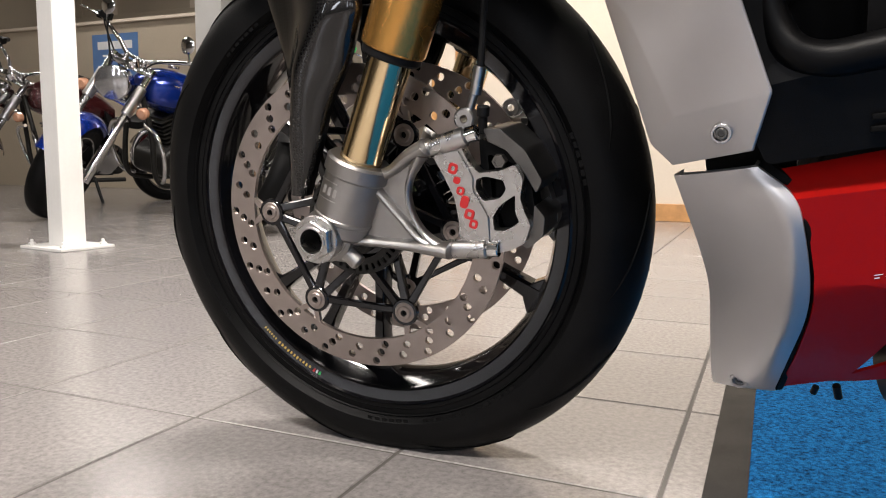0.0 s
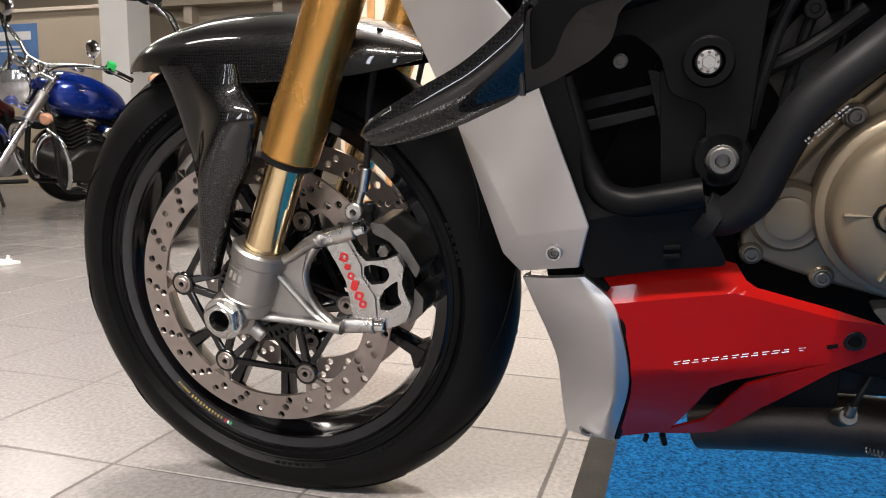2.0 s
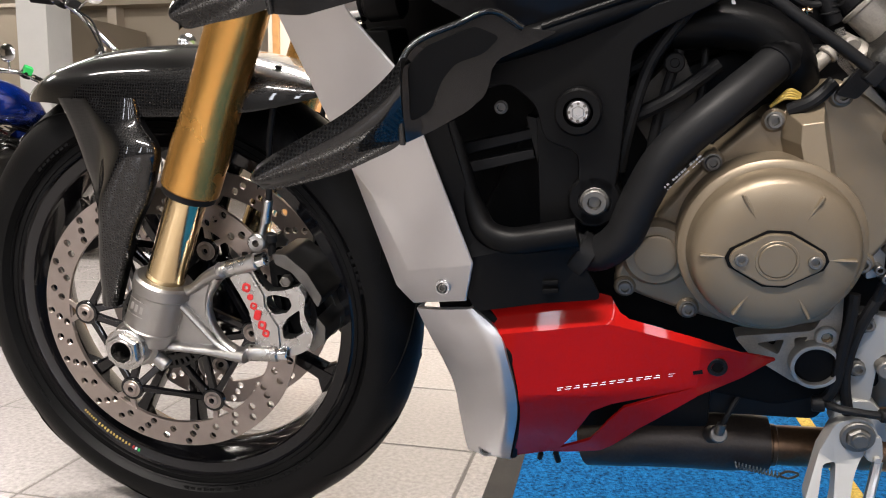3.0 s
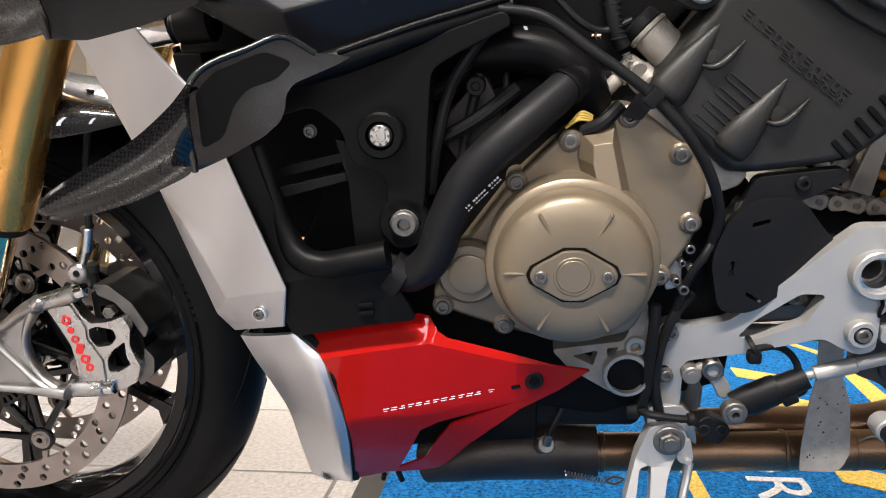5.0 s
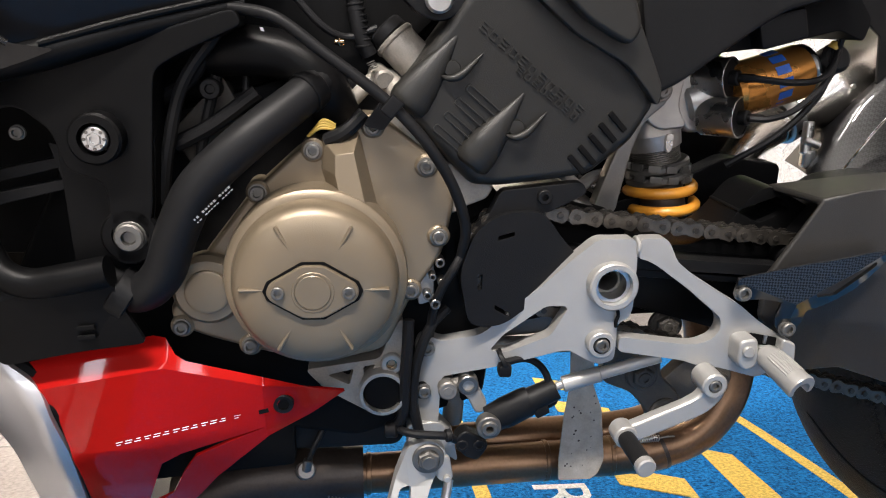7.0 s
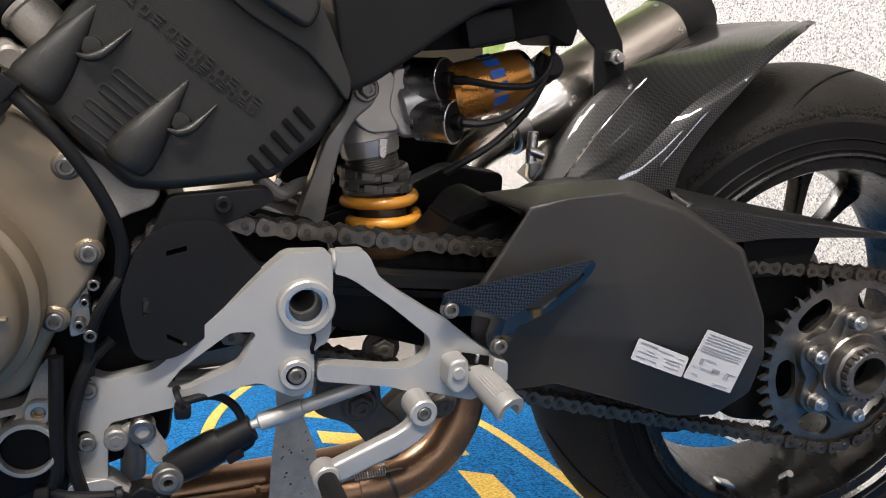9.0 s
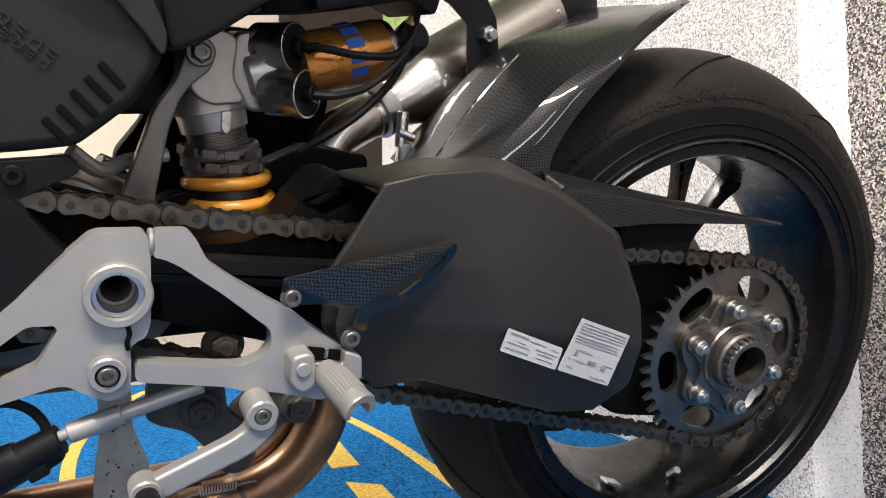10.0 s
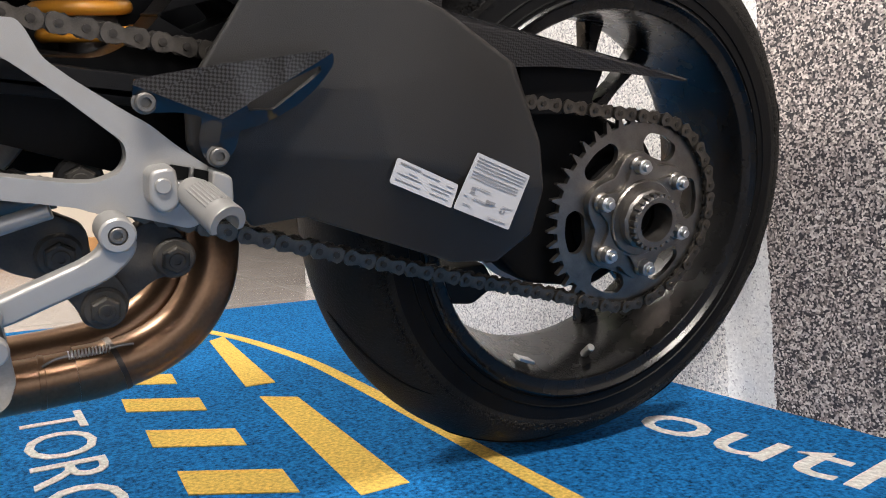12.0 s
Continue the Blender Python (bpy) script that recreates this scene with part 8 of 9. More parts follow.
part("wire_tie", ring((0.738, 0.0, 0.632), (0.742, 0.0, 0.638), 0.006, 0.004, 12), M["yellow_print"], bike)
part("shock_cap", cyl((0.742, 0.03, 0.612), (0.742, -0.004, 0.626), 0.015, 24, 0.003), M["black"], bike)
# subframe strut down to the engine
part("subframe_strut", plate(soften([(0.5540, 0.6040), (0.5660, 0.6010), (0.5700, 0.5900), (0.5665, 0.5795), (0.5510, 0.5660), (0.5430, 0.5520), (0.5370, 0.5320), (0.5270, 0.4740), (0.5020, 0.4740), (0.5150, 0.5150), (0.5260, 0.5480), (0.5400, 0.5680), (0.5460, 0.5850), (0.5470, 0.5980)], 0.006), -0.026, -0.008, (), 0.004), M["strut"], bike, "dark cast aluminium subframe strut")
part("linkage_rod", cyl((0.49, 0.0, 0.505), (0.53, 0.02, 0.485), 0.006), M["chrome"], bike)
part("fuel_line", tube([(0.47, -0.03, 0.515), (0.49, -0.02, 0.50), (0.51, 0.0, 0.505), (0.54, 0.01, 0.51)], 0.006, 10), M["hanger"], bike)
# near-black sheets added behind the shock to stand for shade
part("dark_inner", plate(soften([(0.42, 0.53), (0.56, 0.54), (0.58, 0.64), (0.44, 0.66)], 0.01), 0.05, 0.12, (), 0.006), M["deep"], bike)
part("inner_sheet", plate(soften([(0.575, 0.45), (0.70, 0.47), (0.715, 0.56), (0.70, 0.62), (0.60, 0.62), (0.57, 0.54)], 0.012), 0.135, 0.15, (), 0.004), M["deep"], bike)
# tail and seat underside
part("seat_side", plate(soften([(0.505, 0.72), (0.520, 0.640), (0.530, 0.588), (0.555, 0.600), (0.620, 0.648), (0.645, 0.664), (0.72, 0.685), (0.72, 0.76), (0.50, 0.76)], 0.010), -0.075, 0.14, (), 0.010), M["black"], bike, "matt black seat and tail side")
part("under_tail", plate(soften([(0.612, 0.66), (0.60, 0.626), (0.66, 0.634), (0.72, 0.650), (0.745, 0.64), (0.75, 0.66), (0.72, 0.70)], 0.006), -0.035, 0.06, (), 0.006), M["deep"], bike)
part("tail_block", box((0.655, -0.03, 0.650), (0.045, 0.05, 0.028), 0.004, Matrix.Rotation(radians(-16), 4, "Y")), M["black"], bike)
part("tail_accent", box((0.668, -0.045, 0.675), (0.03, 0.02, 0.008), 0.002, Matrix.Rotation(radians(-20), 4, "Y")), M["red"], bike)
part("number_plate_strap", plate([(0.776, 0.70), (0.826, 0.70), (0.858, 0.655), (0.866, 0.622), (0.846, 0.590), (0.832, 0.598), (0.826, 0.646), (0.805, 0.662), (0.77, 0.675)], 0.058, 0.063, (), 0.001), M["black"], bike, "flat black steel silencer strap")
part("strap_bolt", join(cyl((0.846, 0.060, 0.638), (0.846, 0.046, 0.638), 0.0085, 6), cyl((0.846, 0.05, 0.638), (0.846, 0.038, 0.638), 0.005, 16)), M["steel"], bike)
# silencer
MA, MB = Vector((0.748, 0.105, 0.546)), Vector((1.02, 0.165, 0.700))
mv = lambda k: MA.lerp(MB, k)
muf = part("silencer", tube([mv(0.0), mv(0.10), mv(0.22), mv(0.24), mv(0.6), mv(0.84)], [0.024, 0.027, 0.040, 0.041, 0.042, 0.042], 36, 1), M["titanium"], bike, "brushed titanium silencer with a black end cap")
part("end_cap", tube([mv(0.83), mv(0.90), mv(1.02)], [0.0425, 0.043, 0.036], 36, 1), M["black"], muf)
for k in (0.25, 0.80):
    for a in range(6):
        n = (MB - MA).normalized()
        u = n.cross(Vector((0, 1, 0))).normalized()
        w = n.cross(u)
        q = mv(k) + 0.0425 * (math.cos(a * math.pi / 3 + 0.4) * u + math.sin(a * math.pi / 3 + 0.4) * w)
        c = mv(k) + 0.040 * (math.cos(a * math.pi / 3 + 0.4) * u + math.sin(a * math.pi / 3 + 0.4) * w)
        part("rivet", cyl(c, q + (q - c) * 0.2, 0.0028, 10), M["steel"], muf)
part("tail_pipe", tube([(0.690, 0.07, 0.44), (0.688, 0.08, 0.485), (0.705, 0.092, 0.520), (0.735, 0.102, 0.540), (0.76, 0.108, 0.552)], 0.0235, 24), M["titanium"], muf)
part("pipe_clamp", join(ring(mv(0.02), mv(0.075), 0.0285, 0.0245, 32), cyl((0.770, 0.070, 0.555), (0.768, 0.066, 0.520), 0.006), cyl((0.764, 0.064, 0.535), (0.780, 0.060, 0.530), 0.0045), box((0.772, 0.066, 0.515), (0.014, 0.012, 0.020), 0.003)), M["steel"], muf)
# brake parts and linkage seen under the arm
part("rear_caliper", plate(soften([(0.90, 0.255), (0.98, 0.262), (1.0, 0.235), (0.97, 0.215), (0.91, 0.222)], 0.006), 0.0, 0.05, (), 0.004), M["black"], bike, "black rear brake caliper")
part("rear_disc", moved(plate(disc_line(0, 0, 0.1225, 72), 0.068, 0.073, [disc_line(0, 0, 0.085, 48)]), Matrix.Translation((RX, 0, RZ))), M["disc"], bike, "rear brake disc")
link = part("shock_linkage", plate(soften([(0.522, 0.350), (0.545, 0.352), (0.580, 0.335), (0.583, 0.310), (0.600, 0.296), (0.610, 0.278), (0.606, 0.262), (0.592, 0.2525), (0.577, 0.257), (0.570, 0.275), (0.552, 0.295), (0.530, 0.303), (0.520, 0.310)], 0.008), -0.050, -0.034, (), 0.003), M["grimy"], bike, "grimy cast shock linkage")
part("linkage_arm", plate(soften([(0.585, 0.300), (0.622, 0.336), (0.650, 0.325), (0.660, 0.305), (0.650, 0.290), (0.632, 0.288), (0.606, 0.268), (0.590, 0.270)], 0.008), -0.040, -0.022, (), 0.003), M["grimy"], link)
for x, z, y in ((0.5614, 0.3149, -0.050), (0.5904, 0.2715, -0.050), (0.6440, 0.3045, -0.040), (0.575, 0.372, -0.060)):
    part("linkage_washer", ring((x, y + 0.004, z), (x, y - 0.004, z), 0.0165, 0.008, 32), M["grimy"], link)
    part("linkage_bolt", join(cyl((x, y, z), (x, y - 0.011, z), 0.0115, 6), ring((x, y - 0.010, z), (x, y - 0.0125, z), 0.0065, 0.003, 20)), M["grimy"], link)
# joint in the exhaust pipe, held by a spring between two hooks
part("pipe_sleeve", tube([(0.572, EXY, 0.2070), (0.590, EXY + 0.0005, 0.2086), (0.604, EXY + 0.001, 0.2120)], 0.0226, 28), M["exhaust"], pipe)
part("pipe_band", tube([(0.601, EXY + 0.001, 0.2110), (0.605, EXY + 0.0015, 0.2124)], 0.0234, 28, 1), M["collector"], pipe)
coil = [(0.566 + 0.030 * k / 96, EXY - 0.012 + 0.0032 * math.sin(k * math.pi / 4), 0.2290 + 0.002 * k / 96 + 0.0032 * math.cos(k * math.pi / 4)) for k in range(97)]
sp = part("joint_spring", tube(coil, 0.0007, 6, 1), M["steel"], pipe)
part("spring_hook", tube([(0.566, EXY - 0.012, 0.229), (0.556, EXY - 0.012, 0.227), (0.548, EXY - 0.012, 0.2225)], 0.0012, 8), M["dark_steel"], sp)
part("spring_hook", tube([(0.596, EXY - 0.012, 0.231), (0.606, EXY - 0.011, 0.232), (0.614, EXY - 0.010, 0.2315)], 0.0012, 8), M["dark_steel"], sp)
# one more dark sheet added behind the strut in place of shade
part("back_sheet", plate(soften([(0.505, 0.44), (0.585, 0.44), (0.590, 0.56), (0.545, 0.58), (0.53, 0.53), (0.508, 0.50)], 0.006), 0.10, 0.125, (), 0.004), M["deep"], bike)

# ---- the showroom behind ----
post = thing("post", pose(-2.44, 2.06, 0, 0, 0, -8), "white painted square steel post bolted to the floor", "post")
part("shaft", box((0, 0, H / 2), (0.095, 0.095, H), 0.006), M["white"], post)
part("base_plate", box((0, 0, 0.006), (0.26, 0.22, 0.012), 0.003), M["white"], post)
for dx, dy in ((-0.1, -0.08), (0.1, -0.08), (-0.1, 0.08), (0.1, 0.08)):
    part("anchor_bolt", join(cyl((dx, dy, 0.01), (dx, dy, 0.022), 0.013, 6), cyl((dx, dy, 0.02), (dx, dy, 0.034), 0.006, 12)), M["white"], post)

part_wall = new("partition")
tagged(part_wall, "low greige partition with a capping rail", "partition", kind="structure")
part("panel", box((-7.1, 6.38, 0.89), (3.75, 0.14, 1.78), 0.003), M["greige"], part_wall)
part("return_panel", box((-5.29, 7.2, 0.89), (0.14, 1.5, 1.78), 0.003), M["greige"], part_wall)
part("cap", box((-7.1, 6.37, 1.795), (3.82, 0.20, 0.035), 0.005), M["cream"], part_wall)
part("corner_bead", box((-5.235, 6.30, 0.89), (0.03, 0.03, 1.77), 0.004), M["cream"], part_wall)
poster = thing("poster", pose(-6.63, 6.305, 1.42), "blue and white printed poster on the partition", "poster")
part("sheet", box((0, 0, 0), (0.66, 0.006, 0.50), 0.001), M["poster"], poster)
for k, (z, w, h) in enumerate(((0.13, 0.50, 0.085), (0.02, 0.34, 0.022), (-0.02, 0.28, 0.018), (-0.14, 0.16, 0.02))):
    part("print_bar", box((-0.03 * k / 3, -0.0042, z), (w, 0.002, h), 0.0005), M["white_print"], poster)
for x in (-8.4, -6.9, -5.6, -4.4, -3.2, -2.2):
    tagged(part("wall_stud", box((x, 7.93, H / 2), (0.12, 0.14, H), 0.004), M["cream"]), "cream wall batten", "batten", "wall battens", "structure")
tagged(part("wall_beam", box((-5.5, 7.90, 2.15), (7.0, 0.20, 0.16), 0.004), M["greige"]), "horizontal beam on the back wall", "beam", kind="structure")
pillar = thing("pillar", pose(-4.75, 5.75, 0), "white square pillar", "pillar")
part("shaft", box((0, 0, H / 2), (0.30, 0.30, H), 0.006), M["white"], pillar)
part("plinth", box((0, 0, 0.06), (0.34, 0.34, 0.12), 0.004), M["white"], pillar)
door = thing("door_1", pose(-1.83, 4.47, 0), "pale oak door frame in the cream wall", "door", kind="structure")
for dx in (-0.16, 0.0, 0.12):
    part("door_post", box((dx, 0, 1.05), (0.045, 0.03, 2.1), 0.004), M["oak"], door)


def strip(r, half, a0, a1, n, lift=lambda k: 0.0, drop=0.018, width=lambda k: 1.0):
    rings = []
    for i in range(n + 1):
        k = i / n
        a = radians(a0 + (a1 - a0) * k)
        row = []
        for j in range(13):
            u = j / 6 - 1
            rr = r + lift(k) - drop * abs(u) ** 2.4
            row.append(Vector((rr * math.cos(a), half * width(k) * u, rr * math.sin(a))))
        rings.append(row)
    bm = loft(rings, False, False)
    bmesh.ops.recalc_face_normals(bm, faces=bm.faces)
    bmesh.ops.solidify(bm, geom=list(bm.faces), thickness=0.0025)
    return bm


def cruiser(paint, m, label, green):
    """A parked road motorcycle: x to its rear, y to its right."""
    b = thing("parked_motorcycle", m, label, "motorcycle", "parked motorcycles")
    turn = Matrix.Translation((0.42, 0, 0.95)) @ Matrix.Rotation(radians(32.4), 4, Vector((0.5, 0, 0.866))) @ Matrix.Translation((-0.42, 0, -0.95))
    for x, r, w in ((0.0, 0.33, 0.065), (1.62, 0.32, 0.085)):
        A = (turn if x == 0 else Matrix()) @ Matrix.Translation((x, 0, r))
        wh = part("wheel", join(lathe([(r * 0.66, -w * 0.6), (r * 0.70, -w * 0.62), (r * 0.70, w * 0.62), (r * 0.66, w * 0.6)], 48, True), lathe([(0, -0.09), (0.05, -0.09), (0.07, -0.03), (0.07, 0.03), (0.05, 0.09), (0, 0.09)], 24)), M["chrome"], b, m=A.copy())
        part("tyre", lathe(tyre_profile(r, w, r * 0.68, w * 0.6), 56, True), M["tyre"], wh, m=A.copy())
        for k in range(10):
            a = 2 * math.pi * k / 10
            part("spoke", spoke(a, a, 0.06, r * 0.67, 0, 0, 0.018, 0.014, 0.02), M["satin"], wh, m=A.copy())
    up = Vector((0.50, 0, 0.866))
    for s in (-1, 1):
        p = Vector((0.0, 0.13 * s, 0.33))
        fk = part("fork_leg", join(cyl(p - up * 0.03, p + up * 0.30, 0.030, 24), cyl(p + up * 0.28, p + up * 0.80, 0.0225, 24)), M["chrome"], b, m=turn.copy())
        part("fork_cover", cyl(p + up * 0.46, p + up * 0.66, 0.034, 24, 0.004), M["steel"], fk, m=turn.copy())
        q = Vector((0.32, 0.205 * s, 0.768))
        ind = part("indicator", cyl(q, q + Vector((-0.06, 0, 0.0)), 0.036, 24, 0.012), M["amber"], b, "amber indicator lens", m=turn.copy())
        part("indicator_stem", cyl(q + Vector((0.01, 0, 0)), q + Vector((0.03, -0.08 * s, 0.01)), 0.012), M["chrome"], ind, m=turn.copy())
    part("triple_clamp", join(box((0.31, 0, 0.78), (0.09, 0.30, 0.035), 0.01), box((0.40, 0, 0.99), (0.10, 0.30, 0.04), 0.012)), M["chrome"], b, m=turn.copy())
    lamp_ = part("headlight", lathe([(0, 0.17), (0.05, 0.16), (0.088, 0.10), (0.098, 0.02), (0.100, 0.0), (0.094, -0.008)], 40), M["chrome"], b, "round chrome headlight", m=turn @ Matrix.Translation((0.20, 0, 0.885)) @ Matrix.Rotation(radians(-86), 4, "Z") @ Matrix.Scale(1.08, 4))
    part("headlight_lens", lathe([(0.095, -0.006), (0.06, -0.016), (0.0, -0.020)], 40), M["lens"], lamp_, m=turn @ Matrix.Translation((0.20, 0, 0.885)) @ Matrix.Rotation(radians(-86), 4, "Z") @ Matrix.Scale(1.08, 4))
    bars = part("handlebar", tube([(0.70, 0.45, 1.125), (0.57, 0.37, 1.155), (0.50, 0.29, 1.145), (0.46, 0.15, 1.085), (0.41, 0.06, 1.045), (0.41, -0.06, 1.045), (0.46, -0.15, 1.085), (0.50, -0.29, 1.145), (0.57, -0.37, 1.155), (0.70, -0.45, 1.125)], 0.0135, 12), M["chrome"], b, m=turn.copy())
    part("speedometer", moved(lathe([(0, 0.0), (0.045, 0.0), (0.05, -0.01), (0.046, -0.05), (0, -0.06)], 28), Matrix.Translation((0.36, 0, 1.03)) @ Matrix.Rotation(radians(60), 4, "X")), M["chrome"], bars, m=turn.copy())
    for s in (-1, 1):
        part("bar_riser", cyl((0.40, 0.06 * s, 0.99), (0.41, 0.06 * s, 1.05), 0.017, 16), M["chrome"], bars, m=turn.copy())
        part("grip", cyl((0.60, 0.388 * s, 1.148), (0.72, 0.462 * s, 1.12), 0.019, 16), M["rubber"], bars, m=turn.copy())
        part("switch_block", box((0.555, 0.36 * s, 1.155), (0.05, 0.05, 0.045), 0.008, Matrix.Rotation(radians(32 * s), 4, "Z")), M["black"], bars, m=turn.copy())
        part("lever", tube([(0.52, 0.36 * s, 1.16), (0.50, 0.42 * s, 1.165), (0.56, 0.50 * s, 1.15)], 0.006, 8), M["chrome"], bars, m=turn.copy())
        mir = part("mirror", moved(lathe([(0, 0.012), (0.04, 0.010), (0.055, 0.0), (0.05, -0.008), (0, -0.010)], 28), Matrix.Translation((0.41, 0.27 * s, 1.262)) @ Matrix.Rotation(radians(70), 4, "Z")), M["chrome"], bars, m=turn.copy())
        part("mirror_stem", cyl((0.41, 0.27 * s, 1.262), (0.50, 0.29 * s, 1.15), 0.006), M["chrome"], mir, m=turn.copy())
    part("master_cylinder", box((0.52, 0.31, 1.175), (0.05, 0.07, 0.05), 0.008), M["black"], bars, m=turn.copy())
    part("brake_hose", tube([(0.50, 0.28, 1.15), (0.40, 0.22, 1.12), (0.34, 0.12, 0.98), (0.32, 0.10, 0.88)], 0.006, 8), M["rubber"], bars, m=turn.copy())
    part("throttle_cable", tube([(0.52, 0.32, 1.16), (0.44, 0.26, 1.13), (0.40, 0.12, 1.0), (0.44, 0.06, 0.9)], 0.005, 8), M["rubber"], bars, m=turn.copy())
    part("clutch_cable", tube([(0.52, -0.32, 1.16), (0.44, -0.22, 1.12), (0.40, -0.12, 1.06), (0.42, -0.05, 0.96)], 0.005, 8), M["rubber"], bars, m=turn.copy())
    if green:
        part("tag", box((0.56, -0.36, 1.185), (0.06, 0.05, 0.045), 0.006, Matrix.Rotation(radians(30), 4, "Z")), M["green"], bars, "green plastic tag", m=turn.copy())
    # teardrop tank
    rings = []
    for x, w, z0, z1 in ((0.48, 0.05, 0.82, 0.90), (0.52, 0.13, 0.75, 0.95), (0.66, 0.185, 0.70, 0.99), (0.84, 0.185, 0.69, 0.97), (1.02, 0.13, 0.69, 0.90), (1.14, 0.06, 0.70, 0.81)):
        zc, h = (z0 + z1) / 2, (z1 - z0) / 2
        rings.append([Vector((x, w * math.copysign(abs(math.sin(a)) ** 0.8, math.sin(a)), zc + h * math.cos(a))) for a in [2 * math.pi * k / 20 for k in range(20)]])
    rings = [[p for p in r] for r in rings]
    smooth_rings = []
    for i in range(len(rings[0])):
        smooth_rings.append(curve([r[i] for r in rings], 4))
    tank = part("tank", loft([[col[j] for col in smooth_rings] for j in range(len(smooth_rings[0]))]), paint, b, "glossy painted teardrop fuel tank", 50)
    part("tank_badge", tube([(0.62, -0.168, 0.90), (0.74, -0.174, 0.885), (0.88, -0.155, 0.865)], [0.004, 0.009, 0.003], 10, squash=0.5), M["chrome"], tank)
    part("filler_cap", cyl((0.74, 0, 1.0), (0.74, 0, 1.02), 0.04, 24), M["chrome"], tank)
    # mudguards
    for x, r, w, a0, a1 in ((0.0, 0.375, 0.085, 150, 12), (1.62, 0.375, 0.12, 150, 20)):
        part("mudguard", strip(r, w, a0, a1, 20, drop=0.05), paint, b, m=(turn if x == 0 else Matrix()) @ Matrix.Translation((x, 0, 0.325)))
    part("seat", plate(soften([(1.02, 0.80), (1.10, 0.72), (1.32, 0.70), (1.45, 0.78), (1.72, 0.82), (1.74, 0.78), (1.45, 0.70), (1.30, 0.64), (1.05, 0.68)], 0.03), -0.15, 0.15, (), 0.03, 3), M["black"], b)
    # engine: crankcase, two finned cylinders, air cleaner
    part("crankcase", plate(soften([(0.62, 0.28), (1.18, 0.26), (1.24, 0.42), (1.12, 0.52), (0.72, 0.52), (0.60, 0.42)], 0.05), -0.16, 0.16, (), 0.03, 3), M["satin"], b)
    part("clutch_cover", moved(lathe([(0.13, 0.0), (0.13, -0.04), (0.11, -0.06), (0, -0.065)], 40), Matrix.Translation((1.02, -0.15, 0.40))), M["chrome"], b)
    part("air_cleaner", plate(soften([(0.80, 0.62), (0.86, 0.68), (1.02, 0.66), (1.04, 0.60), (0.94, 0.55)], 0.03), -0.21, -0.10, (), 0.02, 3), M["chrome"], b)
    for tilt, cx in ((-24, 0.76), (24, 0.98)):
        T = Matrix.Translation((cx, 0, 0.50)) @ Matrix.Rotation(radians(tilt), 4, "Y")
        cyl_ = part("cylinder", box((0, 0, 0.10), (0.12, 0.16, 0.22), 0.02), M["satin"], b, m=T.copy())
        for k in range(7):
            part("fin", box((0, 0, 0.02 + 0.028 * k), (0.17, 0.21, 0.008), 0.003), M["satin"], cyl_, m=T.copy())
    part("frame_tube", join(tube([(0.46, -0.04, 0.86), (0.52, -0.13, 0.55), (0.58, -0.15, 0.28), (0.75, -0.15, 0.22), (1.2, -0.15, 0.22)], 0.018, 12), tube([(0.46, 0.04, 0.86), (0.52, 0.13, 0.55), (0.58, 0.15, 0.28), (0.75, 0.15, 0.22), (1.2, 0.15, 0.22)], 0.018, 12)), M["satin"], b)
    part("crash_bar", tube([(0.50, -0.08, 0.62), (0.48, -0.22, 0.58), (0.52, -0.27, 0.44), (0.58, -0.22, 0.28), (0.62, -0.12, 0.26)], 0.014, 12), M["chrome"], b)
    part("crash_bar", tube([(0.50, 0.08, 0.62), (0.48, 0.22, 0.58), (0.52, 0.27, 0.44), (0.58, 0.22, 0.28), (0.62, 0.12, 0.26)], 0.014, 12), M["chrome"], b)
    part("exhaust_pipe", tube([(0.74, 0.10, 0.58), (0.66, 0.17, 0.50), (0.66, 0.20, 0.34), (0.80, 0.21, 0.26), (1.2, 0.22, 0.26), (1.8, 0.22, 0.29)], [0.022, 0.022, 0.022, 0.024, 0.04, 0.045], 16), M["copper"] if paint == M["maroon"] else M["chrome"], b)
    part("foot_rest", cyl((0.70, -0.16, 0.27), (0.66, -0.34, 0.27), 0.018), M["chrome"], b)
    part("side_stand_leg", cyl((0.95, -0.15, 0.24), (0.98, -0.27, 0.045), 0.013), M["black"], b)
    return b


def parked(x, y, rz, lean):
    return Matrix.Translation((x, y, 0)) @ Matrix.Rotation(radians(rz), 4, "Z") @ Matrix.Rotation(radians(lean), 4, "X") @ Matrix.Scale(0.9, 4)


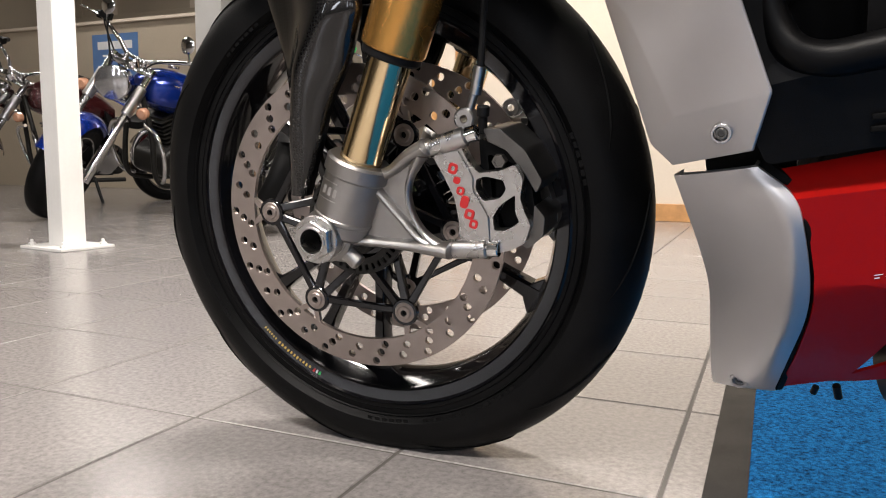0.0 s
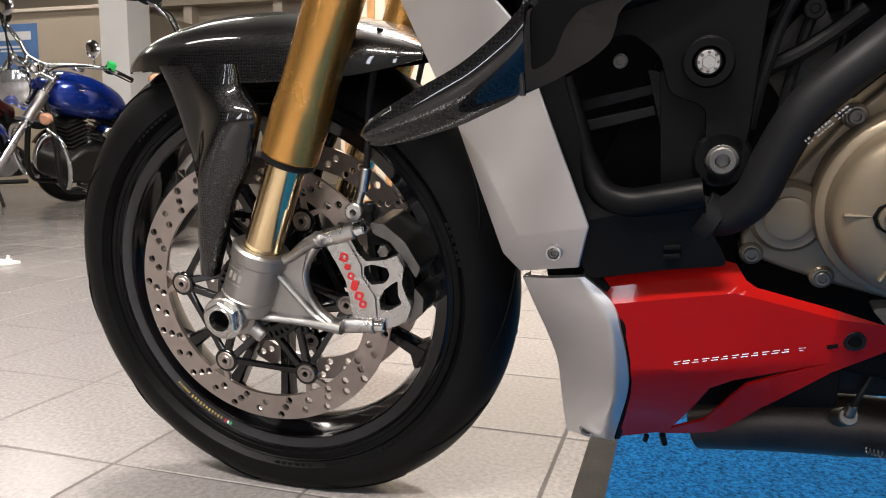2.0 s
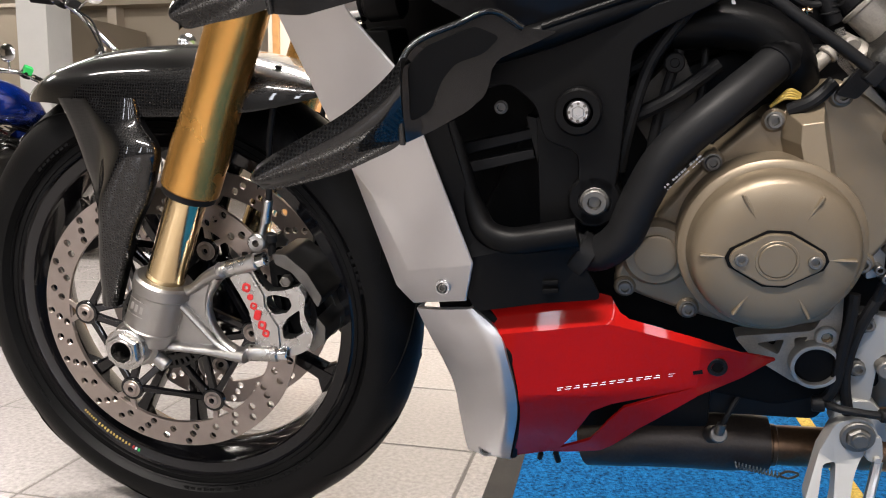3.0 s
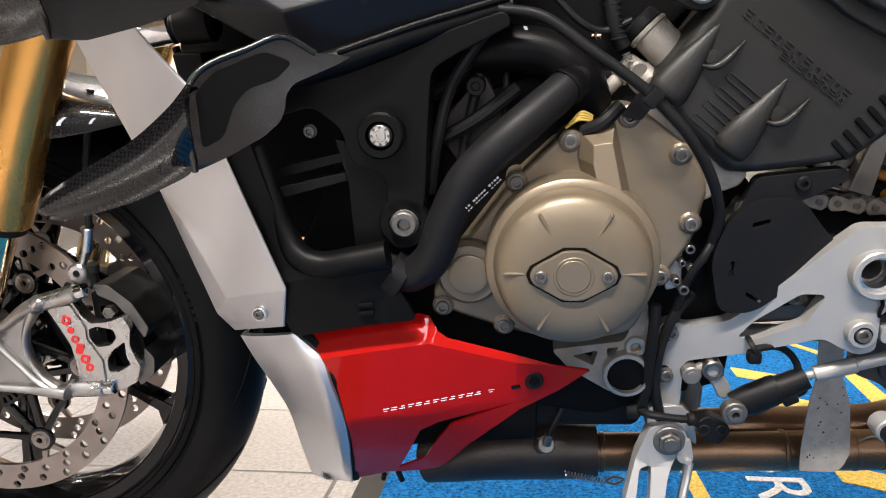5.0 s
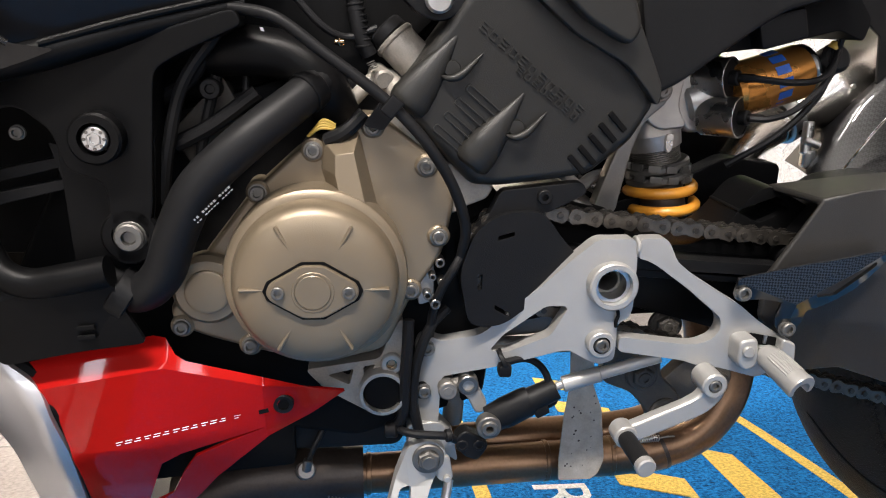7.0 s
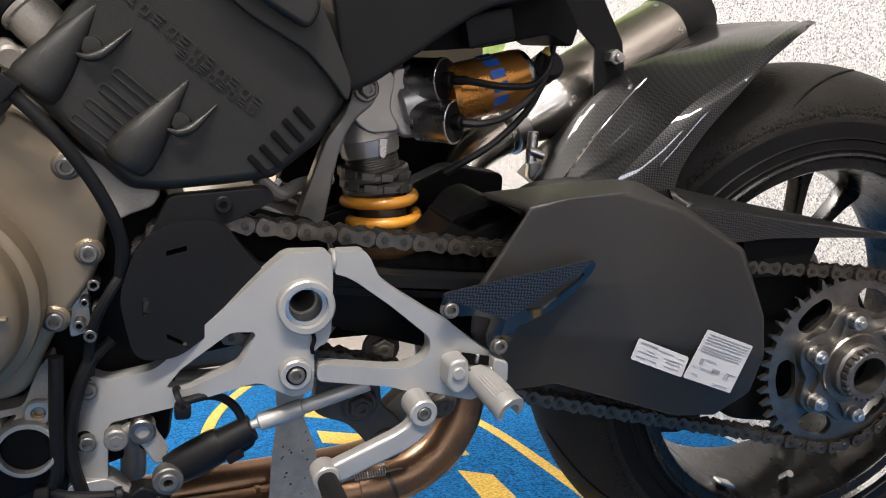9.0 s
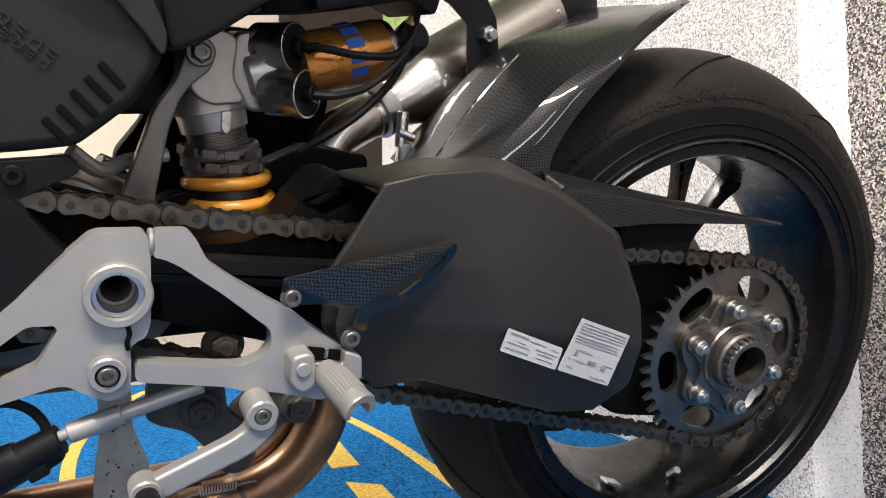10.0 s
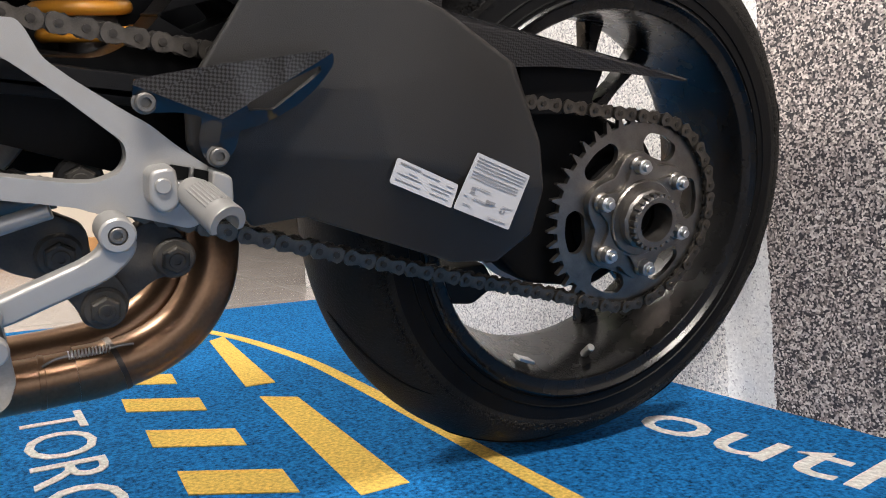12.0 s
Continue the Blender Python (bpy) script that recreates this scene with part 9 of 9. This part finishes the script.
cruiser(M["blue_tank"], parked(-3.631, 3.001, 83.3, 12.9), "metallic blue cruiser motorcycle with much chrome", True)
cruiser(M["maroon"], parked(-5.1, 3.42, 66, 9), "dark maroon classic motorcycle with copper header pipe", False)
cruiser(M["black"], parked(-2.22, 2.88, 115, 8), "black motorcycle with a green tag on its bar", True)

# ---- floor tiles, the nearest one by one ----
def tile_mesh(s, h):
    bm = box((0, 0, -h / 2), (s, s, h), 0.0016, None, 1)
    me = bpy.data.meshes.new("tile")
    bm.to_mesh(me)
    bm.free()
    me.materials.append(M["tile"])
    return me


TM = tile_mesh(0.2962, 0.012)
near, rest = [], []
i0, i1 = math.ceil((X0 - TX) / TILE), math.floor((X1 - TX) / TILE)
j0, j1 = math.ceil((Y0 - TY) / TILE), math.floor((Y1 - TY) / TILE)
for i in range(i0, i1):
    for j in range(j0, j1):
        x, y = TX + TILE * (i + 0.5), TY + TILE * (j + 0.5)
        (near if -4.2 < x < 0.3 and 0.2 < y < 4.4 and x + y > -2.2 else rest).append((x, y))
near = near[:300]
for x, y in near:
    share("tile", TM, Matrix.Translation((x, y, 0)), floor)
seen = set(near)
rest = [(TX + TILE * (i + 0.5), TY + TILE * (j + 0.5)) for i in range(i0, i1) for j in range(j0, j1)]
rest = [p for p in rest if p not in seen]
verts, faces = [], []
for x, y in rest:
    n, a, b = len(verts), 0.1481, 0.1465
    verts += [(x + sx * b, y + sy * b, 0.0) for sx, sy in ((-1, -1), (1, -1), (1, 1), (-1, 1))]
    verts += [(x + sx * a, y + sy * a, -0.0016) for sx, sy in ((-1, -1), (1, -1), (1, 1), (-1, 1))]
    verts += [(x + sx * a, y + sy * a, -0.010) for sx, sy in ((-1, -1), (1, -1), (1, 1), (-1, 1))]
    faces.append((n, n + 1, n + 2, n + 3))
    for k in range(4):
        m_ = (k + 1) % 4
        faces += [(n + 4 + k, n + 4 + m_, n + m_, n + k), (n + 8 + k, n + 8 + m_, n + 4 + m_, n + 4 + k)]
me = bpy.data.meshes.new("tile_field")
me.from_pydata(verts, [], faces)
me.materials.append(M["tile"])
tf = new("tile_field", me)
tf.parent = floor
tagged(tf, "further floor tiles", kind="stuff")
